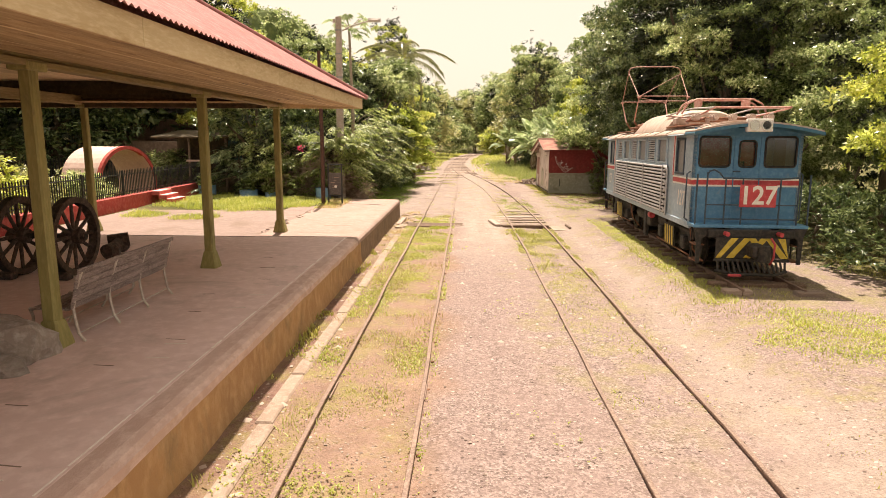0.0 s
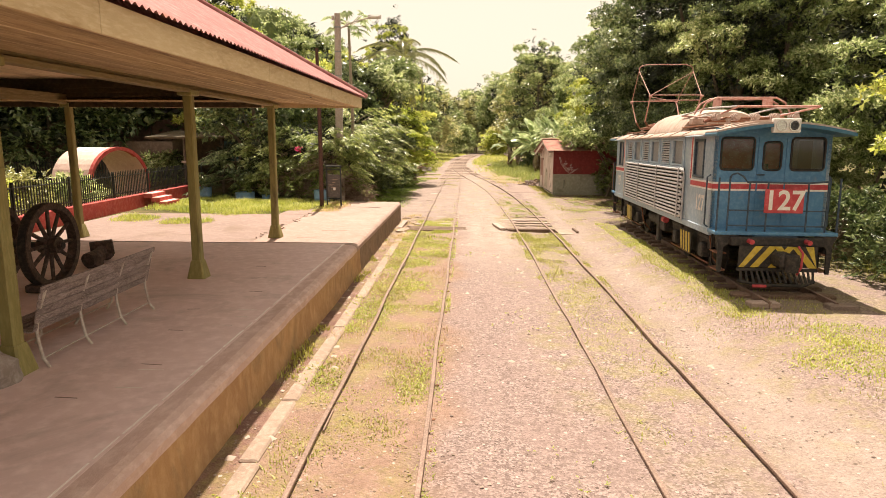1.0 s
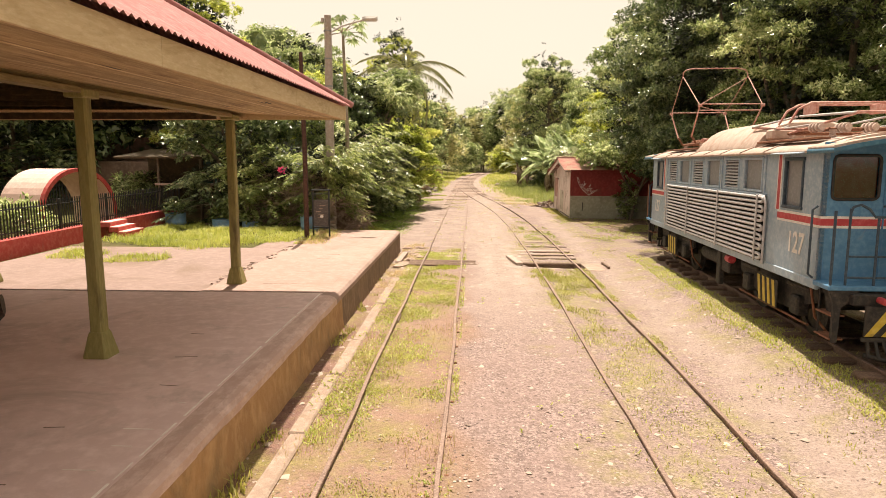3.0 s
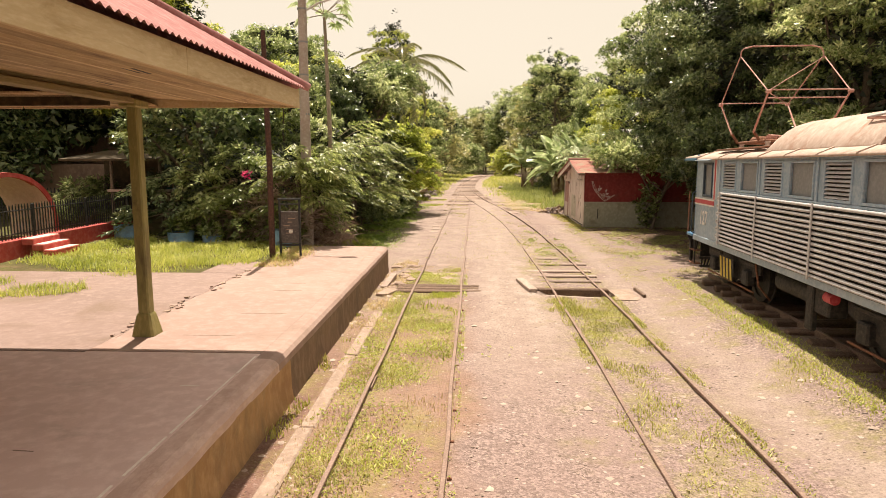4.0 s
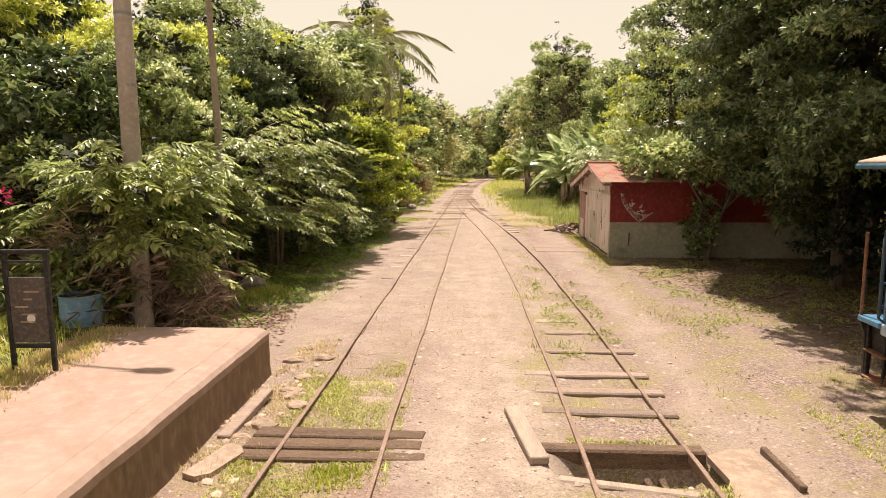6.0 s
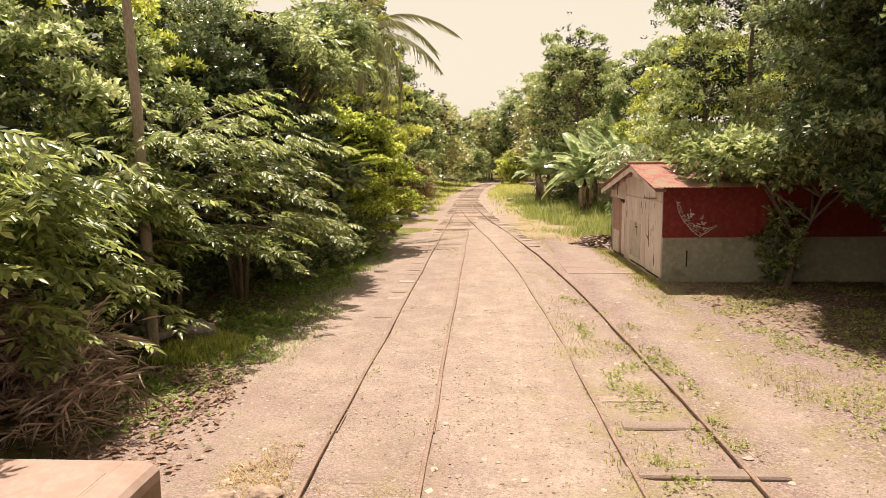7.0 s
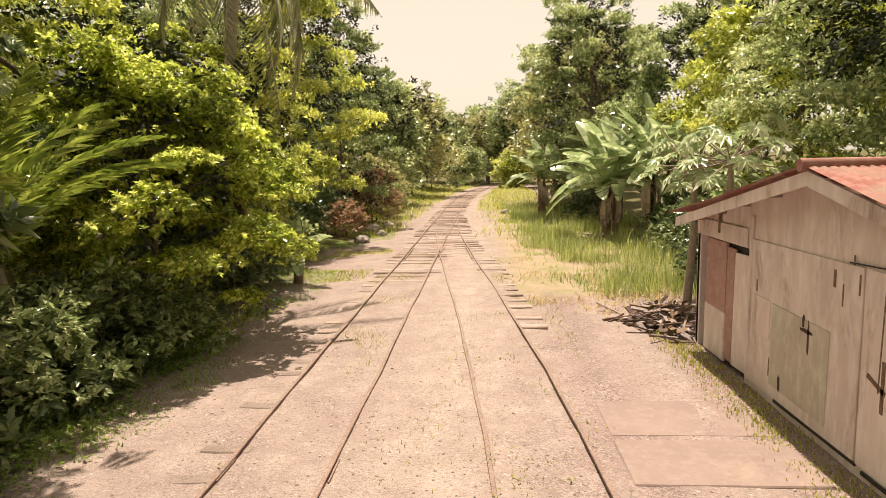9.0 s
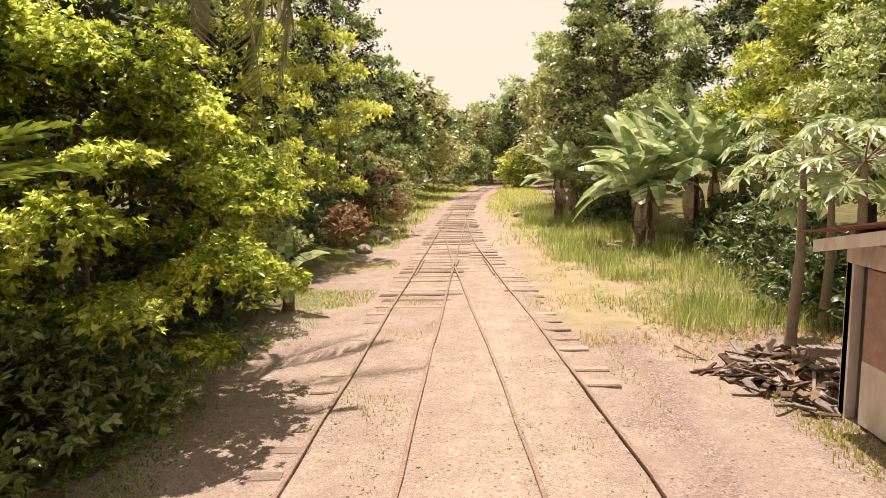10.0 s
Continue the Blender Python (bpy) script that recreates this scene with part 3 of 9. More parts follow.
        me.from_pydata([tuple(p) for p in self.v], [], self.f)
        me.polygons.foreach_set("use_smooth", self.s)
        bm = bmesh.new()
        bm.from_mesh(me)
        bmesh.ops.recalc_face_normals(bm, faces=bm.faces)
        bm.to_mesh(me)
        bm.free()
        return me


def thing(name, label, category, group="", m=None, kind=""):
    """An empty at the base of a thing, under which its parts stand."""
    ob = new(name)
    ob.empty_display_size = 0.2
    if m is not None:
        ob.matrix_world = m
    return tagged(ob, label, category, group, kind)


def part(name, geo, material, parent=None, label=""):
    me = geo if isinstance(geo, bpy.types.Mesh) else geo.mesh(name)
    if not me.materials:
        me.materials.append(material)
    ob = new(name, me)
    if parent is not None:
        ob.parent = parent
    if label:
        ob["label"] = label
    return ob


def lettering(name, text, size, material, m, parent, bold=0.0, squeeze=1.0):
    cu = bpy.data.curves.new(name, "FONT")
    cu.body, cu.size, cu.offset, cu.extrude = text, size, bold, 0.002
    cu.align_x, cu.align_y = "CENTER", "CENTER"
    tmp = bpy.data.objects.new(name, cu)
    scene.collection.objects.link(tmp)
    me = bpy.data.meshes.new_from_object(tmp)
    bpy.data.objects.remove(tmp)
    me.materials.clear()
    me.materials.append(material)
    ob = new(name, me)
    ob.parent = parent
    ob.matrix_local = m @ Matrix.Diagonal((squeeze, 1, 1, 1))
    return ob


def smooth01(a, b, v):
    t = min(1.0, max(0.0, (v - a) / (b - a)))
    return t * t * (3 - 2 * t)


# ---- ground ----
def fbm(x, y, s):
    return noise.fractal(Vector((x * s, y * s, 3.7)), 1.0, 2.0, 4)


def ground_z(x, y):
    z = -0.065 + 0.02 * fbm(x, y, 0.9) + 0.012 * fbm(x + 50, y, 3.0)
    rise = 0.30 if y < 13 else 0.30 - 0.19 * smooth01(13, 25, y) - 0.11 * smooth01(25, 34, y)
    z += rise * smooth01(3.1, 5.0, x)
    lawn = smooth01(-4.6, -5.2, x) * (1 - smooth01(25.0, 29.5, y) * smooth01(-12.0, -9.0, x))
    z += 0.65 * lawn
    bank = smooth01(-3.8, -7.5, x) * smooth01(27, 34, y)
    z += bank * (0.35 + 0.18 * fbm(x, y, 0.5))
    z += 0.45 * smooth01(7.0, 13.0, x) * smooth01(40, 50, y)
    far = max(0.0, math.hypot(x, y - 40) - 70)
    z += 0.02 * far * smooth01(30, 90, abs(x)) * 0.8
    z += 0.038 * smooth01(-0.5, -0.2, x) * (1 - smooth01(1.55, 1.9, x)) * smooth01(2, 8, y) * (1 - smooth01(50, 56, y))
    z += 0.025 * smooth01(-1.75, -1.45, x) * (1 - smooth01(-0.7, -0.4, x)) * smooth01(25, 29, y) * (1 - smooth01(48, 54, y))
    z -= 0.34 * math.exp(-((x - 2.3) / 0.82) ** 6 - ((y - 22.36) / 0.30) ** 4)
    return z


def build_ground():
    coarse = [22, 27, 34, 44, 60, 85, 130, 220, 400, 700]
    xs = [-v for v in reversed(coarse)] + [-18 + 0.3 * i for i in range(int(36 / 0.3) + 1)] + coarse
    ys = [-700, -400, -220, -120, -70, -40, -24, -14, -8] + [-4 + 0.3 * i for i in range(int(104 / 0.3))] + [102, 106, 112, 120, 130, 142, 160, 190, 240, 320, 450, 700]
    # a finer net round the hole in the siding
    xs = sorted(set(xs + [1.25 + 0.1 * i for i in range(22)]))
    ys = sorted(set(ys + [21.75 + 0.1 * i for i in range(13)]))
    g = Geo().sheet(xs, ys, lambda x, y: (x, y, ground_z(x, y)))
    me = bpy.data.meshes.new("ground")
    me.from_pydata(g.v, [], g.f)
    me.polygons.foreach_set("use_smooth", [True] * len(g.f))
    return tagged(part("ground", me, M["ground"]), "dusty gravel and earth station yard with green patches", "ground", kind="structure")


build_ground()


# ---- railway tracks ----
RAIL = [(-0.021, 0.0), (0.021, 0.0), (0.026, -0.006), (0.026, -0.03), (0.011, -0.042), (0.011, -0.12), (-0.011, -0.12), (-0.011, -0.042), (-0.026, -0.03), (-0.026, -0.006)]
HALF = 0.566


def main_c(y):
    return -1.0 + (0.0012 * (y - 76) ** 2 if y > 76 else 0.0)


SIDING = ((-60, 2.32), (18, 2.32), (25, 2.25), (32.5, 2.06), (39, 1.73), (45, 1.20), (55, 0.15), (63, -0.55), (74, -1.0), (90, -1.0))


def siding_c(y):
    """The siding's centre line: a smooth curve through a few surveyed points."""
    k = max(1, min(len(SIDING) - 3, next((i for i in range(len(SIDING) - 1) if SIDING[i + 1][0] > y), len(SIDING) - 2)))
    (ya, xa), (y0, x0), (y1, x1), (yb, xb) = SIDING[k - 1:k + 3]
    h = y1 - y0
    u = min(1.0, max(0.0, (y - y0) / h))
    m0, m1 = (x1 - xa) / (y1 - ya) * h, (xb - x0) / (yb - y0) * h
    return (2 * u ** 3 - 3 * u * u + 1) * x0 + (u ** 3 - 2 * u * u + u) * m0 + (3 * u * u - 2 * u ** 3) * x1 + (u ** 3 - u * u) * m1


def rail_geo(cx, y0, y1, off, z=0.0, step=1.0):
    n = max(2, int((y1 - y0) / step) + 1)
    secs = []
    for i in range(n):
        y = y0 + (y1 - y0) * i / (n - 1)
        wob = 0.012 * math.sin(y * 0.9 + off * 3) + 0.008 * math.sin(y * 2.3)
        zz = z(y) if callable(z) else z
        secs.append([(cx(y) + off + wob + px, y, zz + pz) for px, pz in RAIL])
    return Geo().loft(secs)


SLEEPERS = [Geo().box((0, 0, 0), (1.9, 0.21, 0.13), 0.018).mesh("sleeper"), Geo().box((0, 0, 0), (2.05, 0.19, 0.12), 0.022).mesh("sleeper")]
for me in SLEEPERS:
    for v in me.vertices:
        v.co += Vector((0.02, 0.012, 0.008)) * (noise.noise(v.co * 7) * 1.6)
SLEEPERS_DARK = [me.copy() for me in SLEEPERS]
SLEEPER_LENGTH = 1.97


def sleeper(parent, x, y, top, turn=0.0, dark=False, length=1.0):
    k = int(abs(y * 13.7)) % 2
    me = (SLEEPERS_DARK if dark else SLEEPERS)[k]
    ob = part("sleeper", me, M["sleeper_dark" if dark else "sleeper"], parent)
    ob.matrix_local = pose(x, y, top - 0.065, 0, 0, turn) @ Matrix.Diagonal((length, 1, 1, 1))
    return ob


def railway_main():
    t = thing("railway_track", "rusty narrow-gauge rails sunk in earth and grass", "track")
    for off in (-HALF, HALF):
        part("rail", rail_geo(main_c, -8, 175, off, 0.0, 1.5), M["rail"], t)
    rnd = random.Random(3)
    for y in (22.43, 22.70, 22.98):
        sleeper(t, -1.0 + rnd.uniform(-0.03, 0.03), y, -0.012, rnd.uniform(-1, 1), True, 2.04 / SLEEPER_LENGTH)
    for i, y in enumerate((24.1, 24.75, 25.5, 26.2, 27.6)):
        sleeper(t, -0.62, y, -0.052, rnd.uniform(-2, 2), False, 0.62)
    y = 33.0
    while y < 49:
        sleeper(t, -1.78 + rnd.uniform(-0.08, 0.05), y, -0.045 + rnd.uniform(-0.015, 0.012), rnd.uniform(-5, 5), False, rnd.uniform(0.16, 0.3))
        if rnd.random() < 0.4:
            sleeper(t, -1.02, y + 0.05, -0.060 + rnd.uniform(-0.006, 0.004), rnd.uniform(-4, 2), False, 0.5)
        y += rnd.choice((0.62, 0.7, 1.3))
    while y < 120:
        sleeper(t, main_c(y) + rnd.uniform(-0.08, 0.08), y, -0.035 + rnd.uniform(-0.012, 0.008), rnd.uniform(-2, 2), rnd.random() < 0.3)
        y += 0.66
    # fishplates and spikes on the near rails
    for yy in (7.4, 16.2, 27.5, 38.4):
        for off in (-HALF, HALF):
            part("fishplate", Geo().box((-1.0 + off + 0.04, yy, -0.045), (0.02, 0.5, 0.05), 0.004), M["rail"], t)
    for i in range(26):
        yy = 5 + i * 0.86 + rnd.uniform(-0.1, 0.1)
        part("rail_clip", Geo().box((-1.0 + HALF + 0.065, yy, -0.045), (0.05, 0.035, 0.035), 0.008), M["rust"], t)


def railway_siding():
    t = thing("railway_track", "rusty diverging siding with rotted wooden sleepers showing", "track")
    part("rail", rail_geo(siding_c, -8, 72.0, -HALF, 0.0, 1.2), M["rail"], t)
    part("rail", rail_geo(siding_c, -8, 74.5, HALF, 0.0, 1.2), M["rail"], t)
    rnd = random.Random(7)
    for y, x0, x1, turn in ((23.77, 1.44, 3.04, -2.0), (24.5, 1.41, 3.07, -1.0), (25.2, 1.31, 3.04, -0.5), (26.37, 1.55, 3.14, 0.0), (27.6, 1.8, 2.9, 0.5), (28.45, 1.7, 2.5, 0.5)):
        sleeper(t, (x0 + x1) / 2, y, -0.008 if y < 27 else -0.04, turn, False, (x1 - x0) / SLEEPER_LENGTH)
    y = 44.4
    while y < 54:
        sleeper(t, siding_c(y) + 0.84, y, -0.025 + rnd.uniform(-0.01, 0.008), 2 + rnd.uniform(-3, 3), rnd.random() < 0.25, 0.3 if y < 50 else 0.42)
        y += rnd.choice((0.64, 0.7, 1.1))
    while y < 72:
        sleeper(t, siding_c(y) + 0.1, y, -0.035, 3, rnd.random() < 0.3, 1.05)
        y += 0.68
    part("trough_beam", Geo().box((2.17, 22.74, -0.21), (1.76, 0.2, 0.40), 0.025, pose(0, 0, 0, 0, 0, 0)), M["sleeper_dark"], t, "dark rotten beam across a hole in the ballast")
    part("trough_beam", Geo().box((0, 0, 0), (1.34, 0.13, 0.2), 0.02, pose(2.05, 21.93, -0.13, 0, 0, -12)), M["bleached"], t)
    for x in (2.35, 2.5):
        part("broken_stub", Geo().box((0, 0, 0), (0.07, 0.26, 0.16), 0.012, pose(x, 22.22, -0.26, 24, 0, 14)), M["sleeper_dark"], t)
    # frog: a wedge casting where the two inner rails cross
    yf = 54.7
    xf = -1.0 + HALF
    fr = Geo()
    fr.prism([(xf - 0.05, yf, -0.01), (xf + 0.05, yf, -0.01), (xf + 0.13, yf + 1.6, -0.01), (xf - 0.16, yf + 1.6, -0.01)], (0, 0, -0.08))
    part("frog", fr, M["rail"], t)
    for off, a in ((-HALF + 0.09, 0), (HALF - 0.09, 1)):
        c = main_c if not a else siding_c
        part("check_rail", rail_geo(lambda y, c=c: c(y), 53.4, 56.4, off, -0.005, 0.8), M["rail"], t)


LOCO_TURN = 3.0


def loco_rail_z(y):
    return 0.35 - 0.012 * (y - 12.5) if y > 12.5 else 0.35


def railway_loco():
    t = thing("railway_track", "rusty rails on timber blocks under the locomotive", "track")
    s = math.tan(radians(LOCO_TURN))
    c = lambda y: 5.70 + (y - 12.0) * s
    for off in (-HALF, HALF):
        part("rail", rail_geo(c, 11.5, 23.8, off, loco_rail_z, 1.5), M["rail"], t)
    for k, off in enumerate((-HALF - 0.05, HALF + 0.08)):
        part("timber_block", Geo().box((c(11.6) + off, 11.62 - 0.1 * k, 0.275), (0.5, 0.22, 0.1), 0.015), M["sleeper"], t)
    rnd = random.Random(5)
    for i in range(17):
        y = 12.3 + i * 0.66
        sleeper(t, c(y), y, loco_rail_z(y) - 0.045, -LOCO_TURN + rnd.uniform(-1, 1), True, 0.95)


railway_main()
railway_siding()
railway_loco()

# ---- platform ----
TOP, EDGE, PEND = 0.64, -2.50, 25.1


def platform():
    t = thing("platform", "long low concrete station platform with stained side wall", "platform", kind="structure")
    # coping with a worn, rounded and chipped edge
    secs = []
    for i in range(140):
        y = -8 + (PEND + 8) * i / 139
        w = 0.012 * noise.noise(Vector((0, y * 1.7, 0))) + 0.008 * noise.noise(Vector((5, y * 6, 0)))
        h = 0.008 * noise.noise(Vector((9, y * 3, 0)))
        secs.append([(EDGE - 0.29, y, TOP - 0.16), (EDGE - 0.29, y, TOP), (EDGE - 0.12 + w, y, TOP - 0.004 + h * 0.3), (EDGE - 0.05 + w, y, TOP - 0.028 + h), (EDGE - 0.008 + w, y, TOP - 0.075 + h), (EDGE - 0.004 + w, y, TOP - 0.16)])
    # Lighter copy in the canopy's shade, sun copy from here on.
    k = int(139 * (15.2 + 8) / (PEND + 8))
    part("coping", Geo().loft(secs[: k + 1], True, False), M["coping"], t, "worn edge strip, its colour lightened to offset the canopy shade")
    part("coping", Geo().loft(secs[k:], True, False), M["concrete_sun"], t)
    # One wall in two tones; the step stands in for a change of light.
    for k, (y0, y1, mat) in enumerate(((-8, 15.6, "plaster_ochre"), (15.6, PEND, "plaster_shade"))):
        n = int((y1 - y0) / 0.25)
        zs = [-0.35, -0.05, 0.1, 0.25, 0.36, TOP - 0.15]
        g = Geo().sheet([y0 + (y1 - y0) * i / n for i in range(n + 1)], zs, lambda y, z: (EDGE - 0.012 + 0.02 * noise.noise(Vector((1, y * 1.3, z * 3))) + 0.03 * smooth01(0.15, -0.1, z), y, z))
        part("side_wall", g, M[mat], t)
    part("end_wall", Geo().box((EDGE - 1.1, PEND - 0.055, 0.1), (2.16, 0.1, 0.9), 0.02), M["plaster_shade"], t)
    # paving in bays; the colour steps at the canopy's shadow edge to offset shade
    bays = [(-5.05, EDGE - 0.29, -8.0, 15.3, "concrete_shade"), (-14.0, -5.06, -8.0, 15.3, "concrete_shade"), (-11.0, -5.06, 15.32, 20.9, "concrete_apron"), (-5.05, EDGE - 0.29, 15.32, PEND, "concrete_sun"), (-6.0, -5.06, 20.92, 22.4, "concrete_apron")]
    for x0, x1, y0, y1, mat in bays:
        dz = -0.012 if x1 < -5 else 0.0
        part("paving_slab", Geo().box(((x0 + x1) / 2, (y0 + y1) / 2, TOP - 0.15 + dz), (x1 - x0 - 0.005, y1 - y0 - 0.008, 0.3), 0.004), M[mat], t)
    # broken pale line and old dashes along the edge
    rnd = random.Random(11)
    y = -4.0
    while y < 15.2:
        ln = rnd.uniform(0.15, 0.9)
        part("edge_line", Geo().box((EDGE - 0.33 + rnd.uniform(-0.006, 0.006), y + ln / 2, TOP + 0.001), (rnd.uniform(0.012, 0.024), ln, 0.005)), M["line"], t)
        if rnd.random() < 0.4:
            part("edge_line", Geo().box((EDGE - 0.48 - rnd.uniform(0, 0.35), y + ln * 0.5, TOP + 0.001), (rnd.uniform(0.08, 0.3), 0.010, 0.004)), M["line"], t)
        y += ln + rnd.uniform(0.01, 0.16)
    for i in range(9):
        yy = 4.2 + 1.05 * i + rnd.uniform(-0.1, 0.1)
        x = (-3.75 if i % 3 else -3.3) + rnd.uniform(-0.22, 0.22)
        part("scuff", Geo().box((x, yy, TOP + 0.0005), (rnd.uniform(0.10, 0.3), rnd.uniform(0.008, 0.014), 0.004), 0, pose(0, 0, 0, 0, 0, rnd.uniform(-8, 8))), M["far_wall"], t)
    y = 15.6
    while y < 24:
        ln = rnd.uniform(0.5, 1.6)
        if rnd.random() < 0.35:
            part("edge_line", Geo().box((EDGE - 0.33 + rnd.uniform(-0.01, 0.01), y + ln / 2, TOP + 0.001), (0.024, ln * 0.8, 0.004)), M["kerb"], t)
        if rnd.random() < 0.5:
            part("edge_line", Geo().box((EDGE - 0.9 - rnd.uniform(0, 1.2), y + ln * 0.5, TOP + 0.001), (rnd.uniform(0.3, 0.8), 0.016, 0.004)), M["kerb"], t)
        y += ln
    for i in range(22):
        yy = 15.7 + 0.38 * i
        part("crack", Geo().box((-5.045 + 0.03 * math.sin(i * 1.7), yy, TOP - 0.003), (0.022, 0.4, 0.012), 0.003, pose(0, 0, 0, 0, 0, rnd.uniform(-9, 9))), M["concrete_apron"], t)
    # rubble along the crack between apron and edge strip
    for i in range(44):
        yy = rnd.uniform(15.9, 24)
        part("crumb", Geo().box((-5.05 + rnd.gauss(0, 0.07) + (yy - 18) * 0.01, yy, TOP + 0.01), (rnd.uniform(0.03, 0.10), rnd.uniform(0.03, 0.11), rnd.uniform(0.01, 0.025)), 0.006, pose(0, 0, 0, rnd.uniform(-8, 8), 0, rnd.uniform(0, 90))), M[rnd.choice(("concrete_sun", "kerb"))], t)


platform()


def low_kerb():
    t = thing("kerb", "low pale concrete kerb strip beside the track", "kerb", kind="structure")
    y = -5.0
    rnd = random.Random(2)
    while y < 20.2:
        ln = min(rnd.uniform(1.4, 3.2), 20.3 - y)
        part("kerb_stone", Geo().box((-2.10 + rnd.uniform(-0.02, 0.02), y + ln / 2, -0.135 + rnd.uniform(-0.01, 0.01)), (0.2, ln - 0.03, 0.2), 0.02, pose(0, 0, 0, 0, rnd.uniform(-2, 2), rnd.uniform(-0.6, 0.6))), M["kerb"], t)
        y += ln


low_kerb()

# ---- canopy ----
CX, CY, FZ = -2.60, 16.75, 3.76  # outer corner and bottom of the fascia
WEST = -14.5


def canopy():
    t = thing("station_canopy", "open station canopy with red corrugated roof and cream boards", "canopy")
    hip_run = 5.9
    rise = 0.58
    # corrugated slopes: track side and far end, meeting in a hip
    pitch, amp = 0.11, 0.016

    def slope_sheet(y0, y1, n_up):
        g = Geo()
        ny = int((y1 - y0) / (pitch / 4))
        ys = [y0 + (y1 - y0) * i / ny for i in range(ny + 1)]

        def f(yy, u):
            lim = max(0.0, min(hip_run, CY + 0.12 - yy))
            d = lim * u
            return (CX + 0.08 - d, yy, FZ + 0.27 + rise * d + amp * math.sin(2 * math.pi * yy / pitch))

        return g.sheet(ys, [i / n_up for i in range(n_up + 1)], f)

    part("roof_sheet", slope_sheet(-8.0, CY + 0.11, 5), M["roof_red"], t)
    g = Geo()
    nx = int((CX + 0.07 - WEST) / (pitch / 4))

    def f2(xx, u):
        lim = max(0.0, min(hip_run, CX + 0.08 - xx))
        d = lim * u
        return (xx, CY + 0.1 - d, FZ + 0.27 + rise * d + amp * math.sin(2 * math.pi * xx / pitch))

    g.sheet([WEST + (CX + 0.07 - WEST) * i / nx for i in range(nx + 1)], [i / 4 for i in range(5)], f2)
    part("roof_sheet", g, M["roof_red"], t)
    part("hip_cap", Geo().tube([(CX + 0.1, CY + 0.12, FZ + 0.29), (CX + 0.1 - hip_run, CY + 0.12 - hip_run, FZ + 0.29 + rise * hip_run)], 0.06, 8), M["roof_red"], t)
    zr = FZ + 0.27 + rise * hip_run
    part("ridge_sheet", Geo().prism([(CX - hip_run, CY - hip_run, zr), (CX - hip_run, -8, zr), (WEST, -8, zr + 0.1), (WEST, CY - hip_run, zr + 0.1)], (0, 0, -0.03)), M["roof_red"], t)
    # fascia boards, butted at intervals
    y = -8.0
    for y1 in (-3.0, 1.2, 5.4, 9.3, 13.2, CY):
        part("fascia_board", Geo().box((CX - 0.016, (y + y1) / 2, FZ + 0.12), (0.032, y1 - y - 0.006, 0.24), 0.004), M["fascia"], t)
        y = y1
    x = CX
    for x1 in (-6.6, -10.6, WEST):
        part("fascia_board", Geo().box(((x + x1) / 2, CY - 0.016, FZ + 0.12), (abs(x1 - x) - 0.04, 0.032, 0.24), 0.004), M["fascia"], t)
        x = x1
    # soffit: boards running along the eaves, slightly rising inward
    rnd = random.Random(4)
    bx = CX - 0.04
    i = 0
    BEAM = -4.62
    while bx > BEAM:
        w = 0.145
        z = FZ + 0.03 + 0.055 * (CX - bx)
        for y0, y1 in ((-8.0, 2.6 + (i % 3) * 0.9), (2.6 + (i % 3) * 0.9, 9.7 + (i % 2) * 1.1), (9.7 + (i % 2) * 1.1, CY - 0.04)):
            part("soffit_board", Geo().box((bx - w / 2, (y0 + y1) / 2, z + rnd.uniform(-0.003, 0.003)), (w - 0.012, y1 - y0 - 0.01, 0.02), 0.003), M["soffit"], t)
        bx -= w
        i += 1
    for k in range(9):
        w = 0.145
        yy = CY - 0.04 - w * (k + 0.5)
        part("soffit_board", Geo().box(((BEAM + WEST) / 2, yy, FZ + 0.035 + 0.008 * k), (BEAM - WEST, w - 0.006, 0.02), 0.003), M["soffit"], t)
    for xx in (-3.28, -3.95):
        part("cover_strip", Geo().box((xx, 4.3, FZ + 0.02 + 0.055 * (CX - xx)), (0.035, 24.4, 0.018), 0.004), M["fascia"], t)
    # Black plates set on the soffit stand in for the dark of broken holes.
    for hx, hy, hw, hl in ((-3.05, 13.2, 0.12, 0.35), (-3.62, 12.1, 0.10, 0.22), (-3.2, 9.6, 0.12, 0.5), (-4.1, 14.6, 0.12, 0.3), (-3.9, 7.4, 0.10, 0.28), (-3.35, 15.6, 0.07, 0.2)):
        part("black_gap_plate", Geo().box((hx, hy, FZ + 0.022 + 0.055 * (CX - hx)), (hw, hl, 0.012), 0.004, pose(0, 0, 0, 0, 3, 4)), M["black"], t)
    # beams on the posts
    part("beam", Geo().box((BEAM - 0.07, 3.8, 3.88), (0.16, 24.4, 0.22), 0.012), M["beam"], t)
    part("beam", Geo().box((BEAM + 0.04, 3.8, 3.80), (0.05, 24.4, 0.07), 0.008), M["beam"], t)
    part("beam", Geo().box((-9.4, 3.8, 3.90), (0.16, 24.4, 0.22), 0.012), M["beam"], t)
    # Near-black boarding and battens stand in for the shade under the roof end.
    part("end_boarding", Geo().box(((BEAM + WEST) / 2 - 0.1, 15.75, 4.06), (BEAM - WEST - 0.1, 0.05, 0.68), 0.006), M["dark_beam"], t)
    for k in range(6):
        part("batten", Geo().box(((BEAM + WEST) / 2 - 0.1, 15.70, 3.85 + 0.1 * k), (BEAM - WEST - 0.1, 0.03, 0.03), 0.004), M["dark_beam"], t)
    # ceiling boards between the beams, soffit cream lightened in place of bounced light
    cx = -4.85
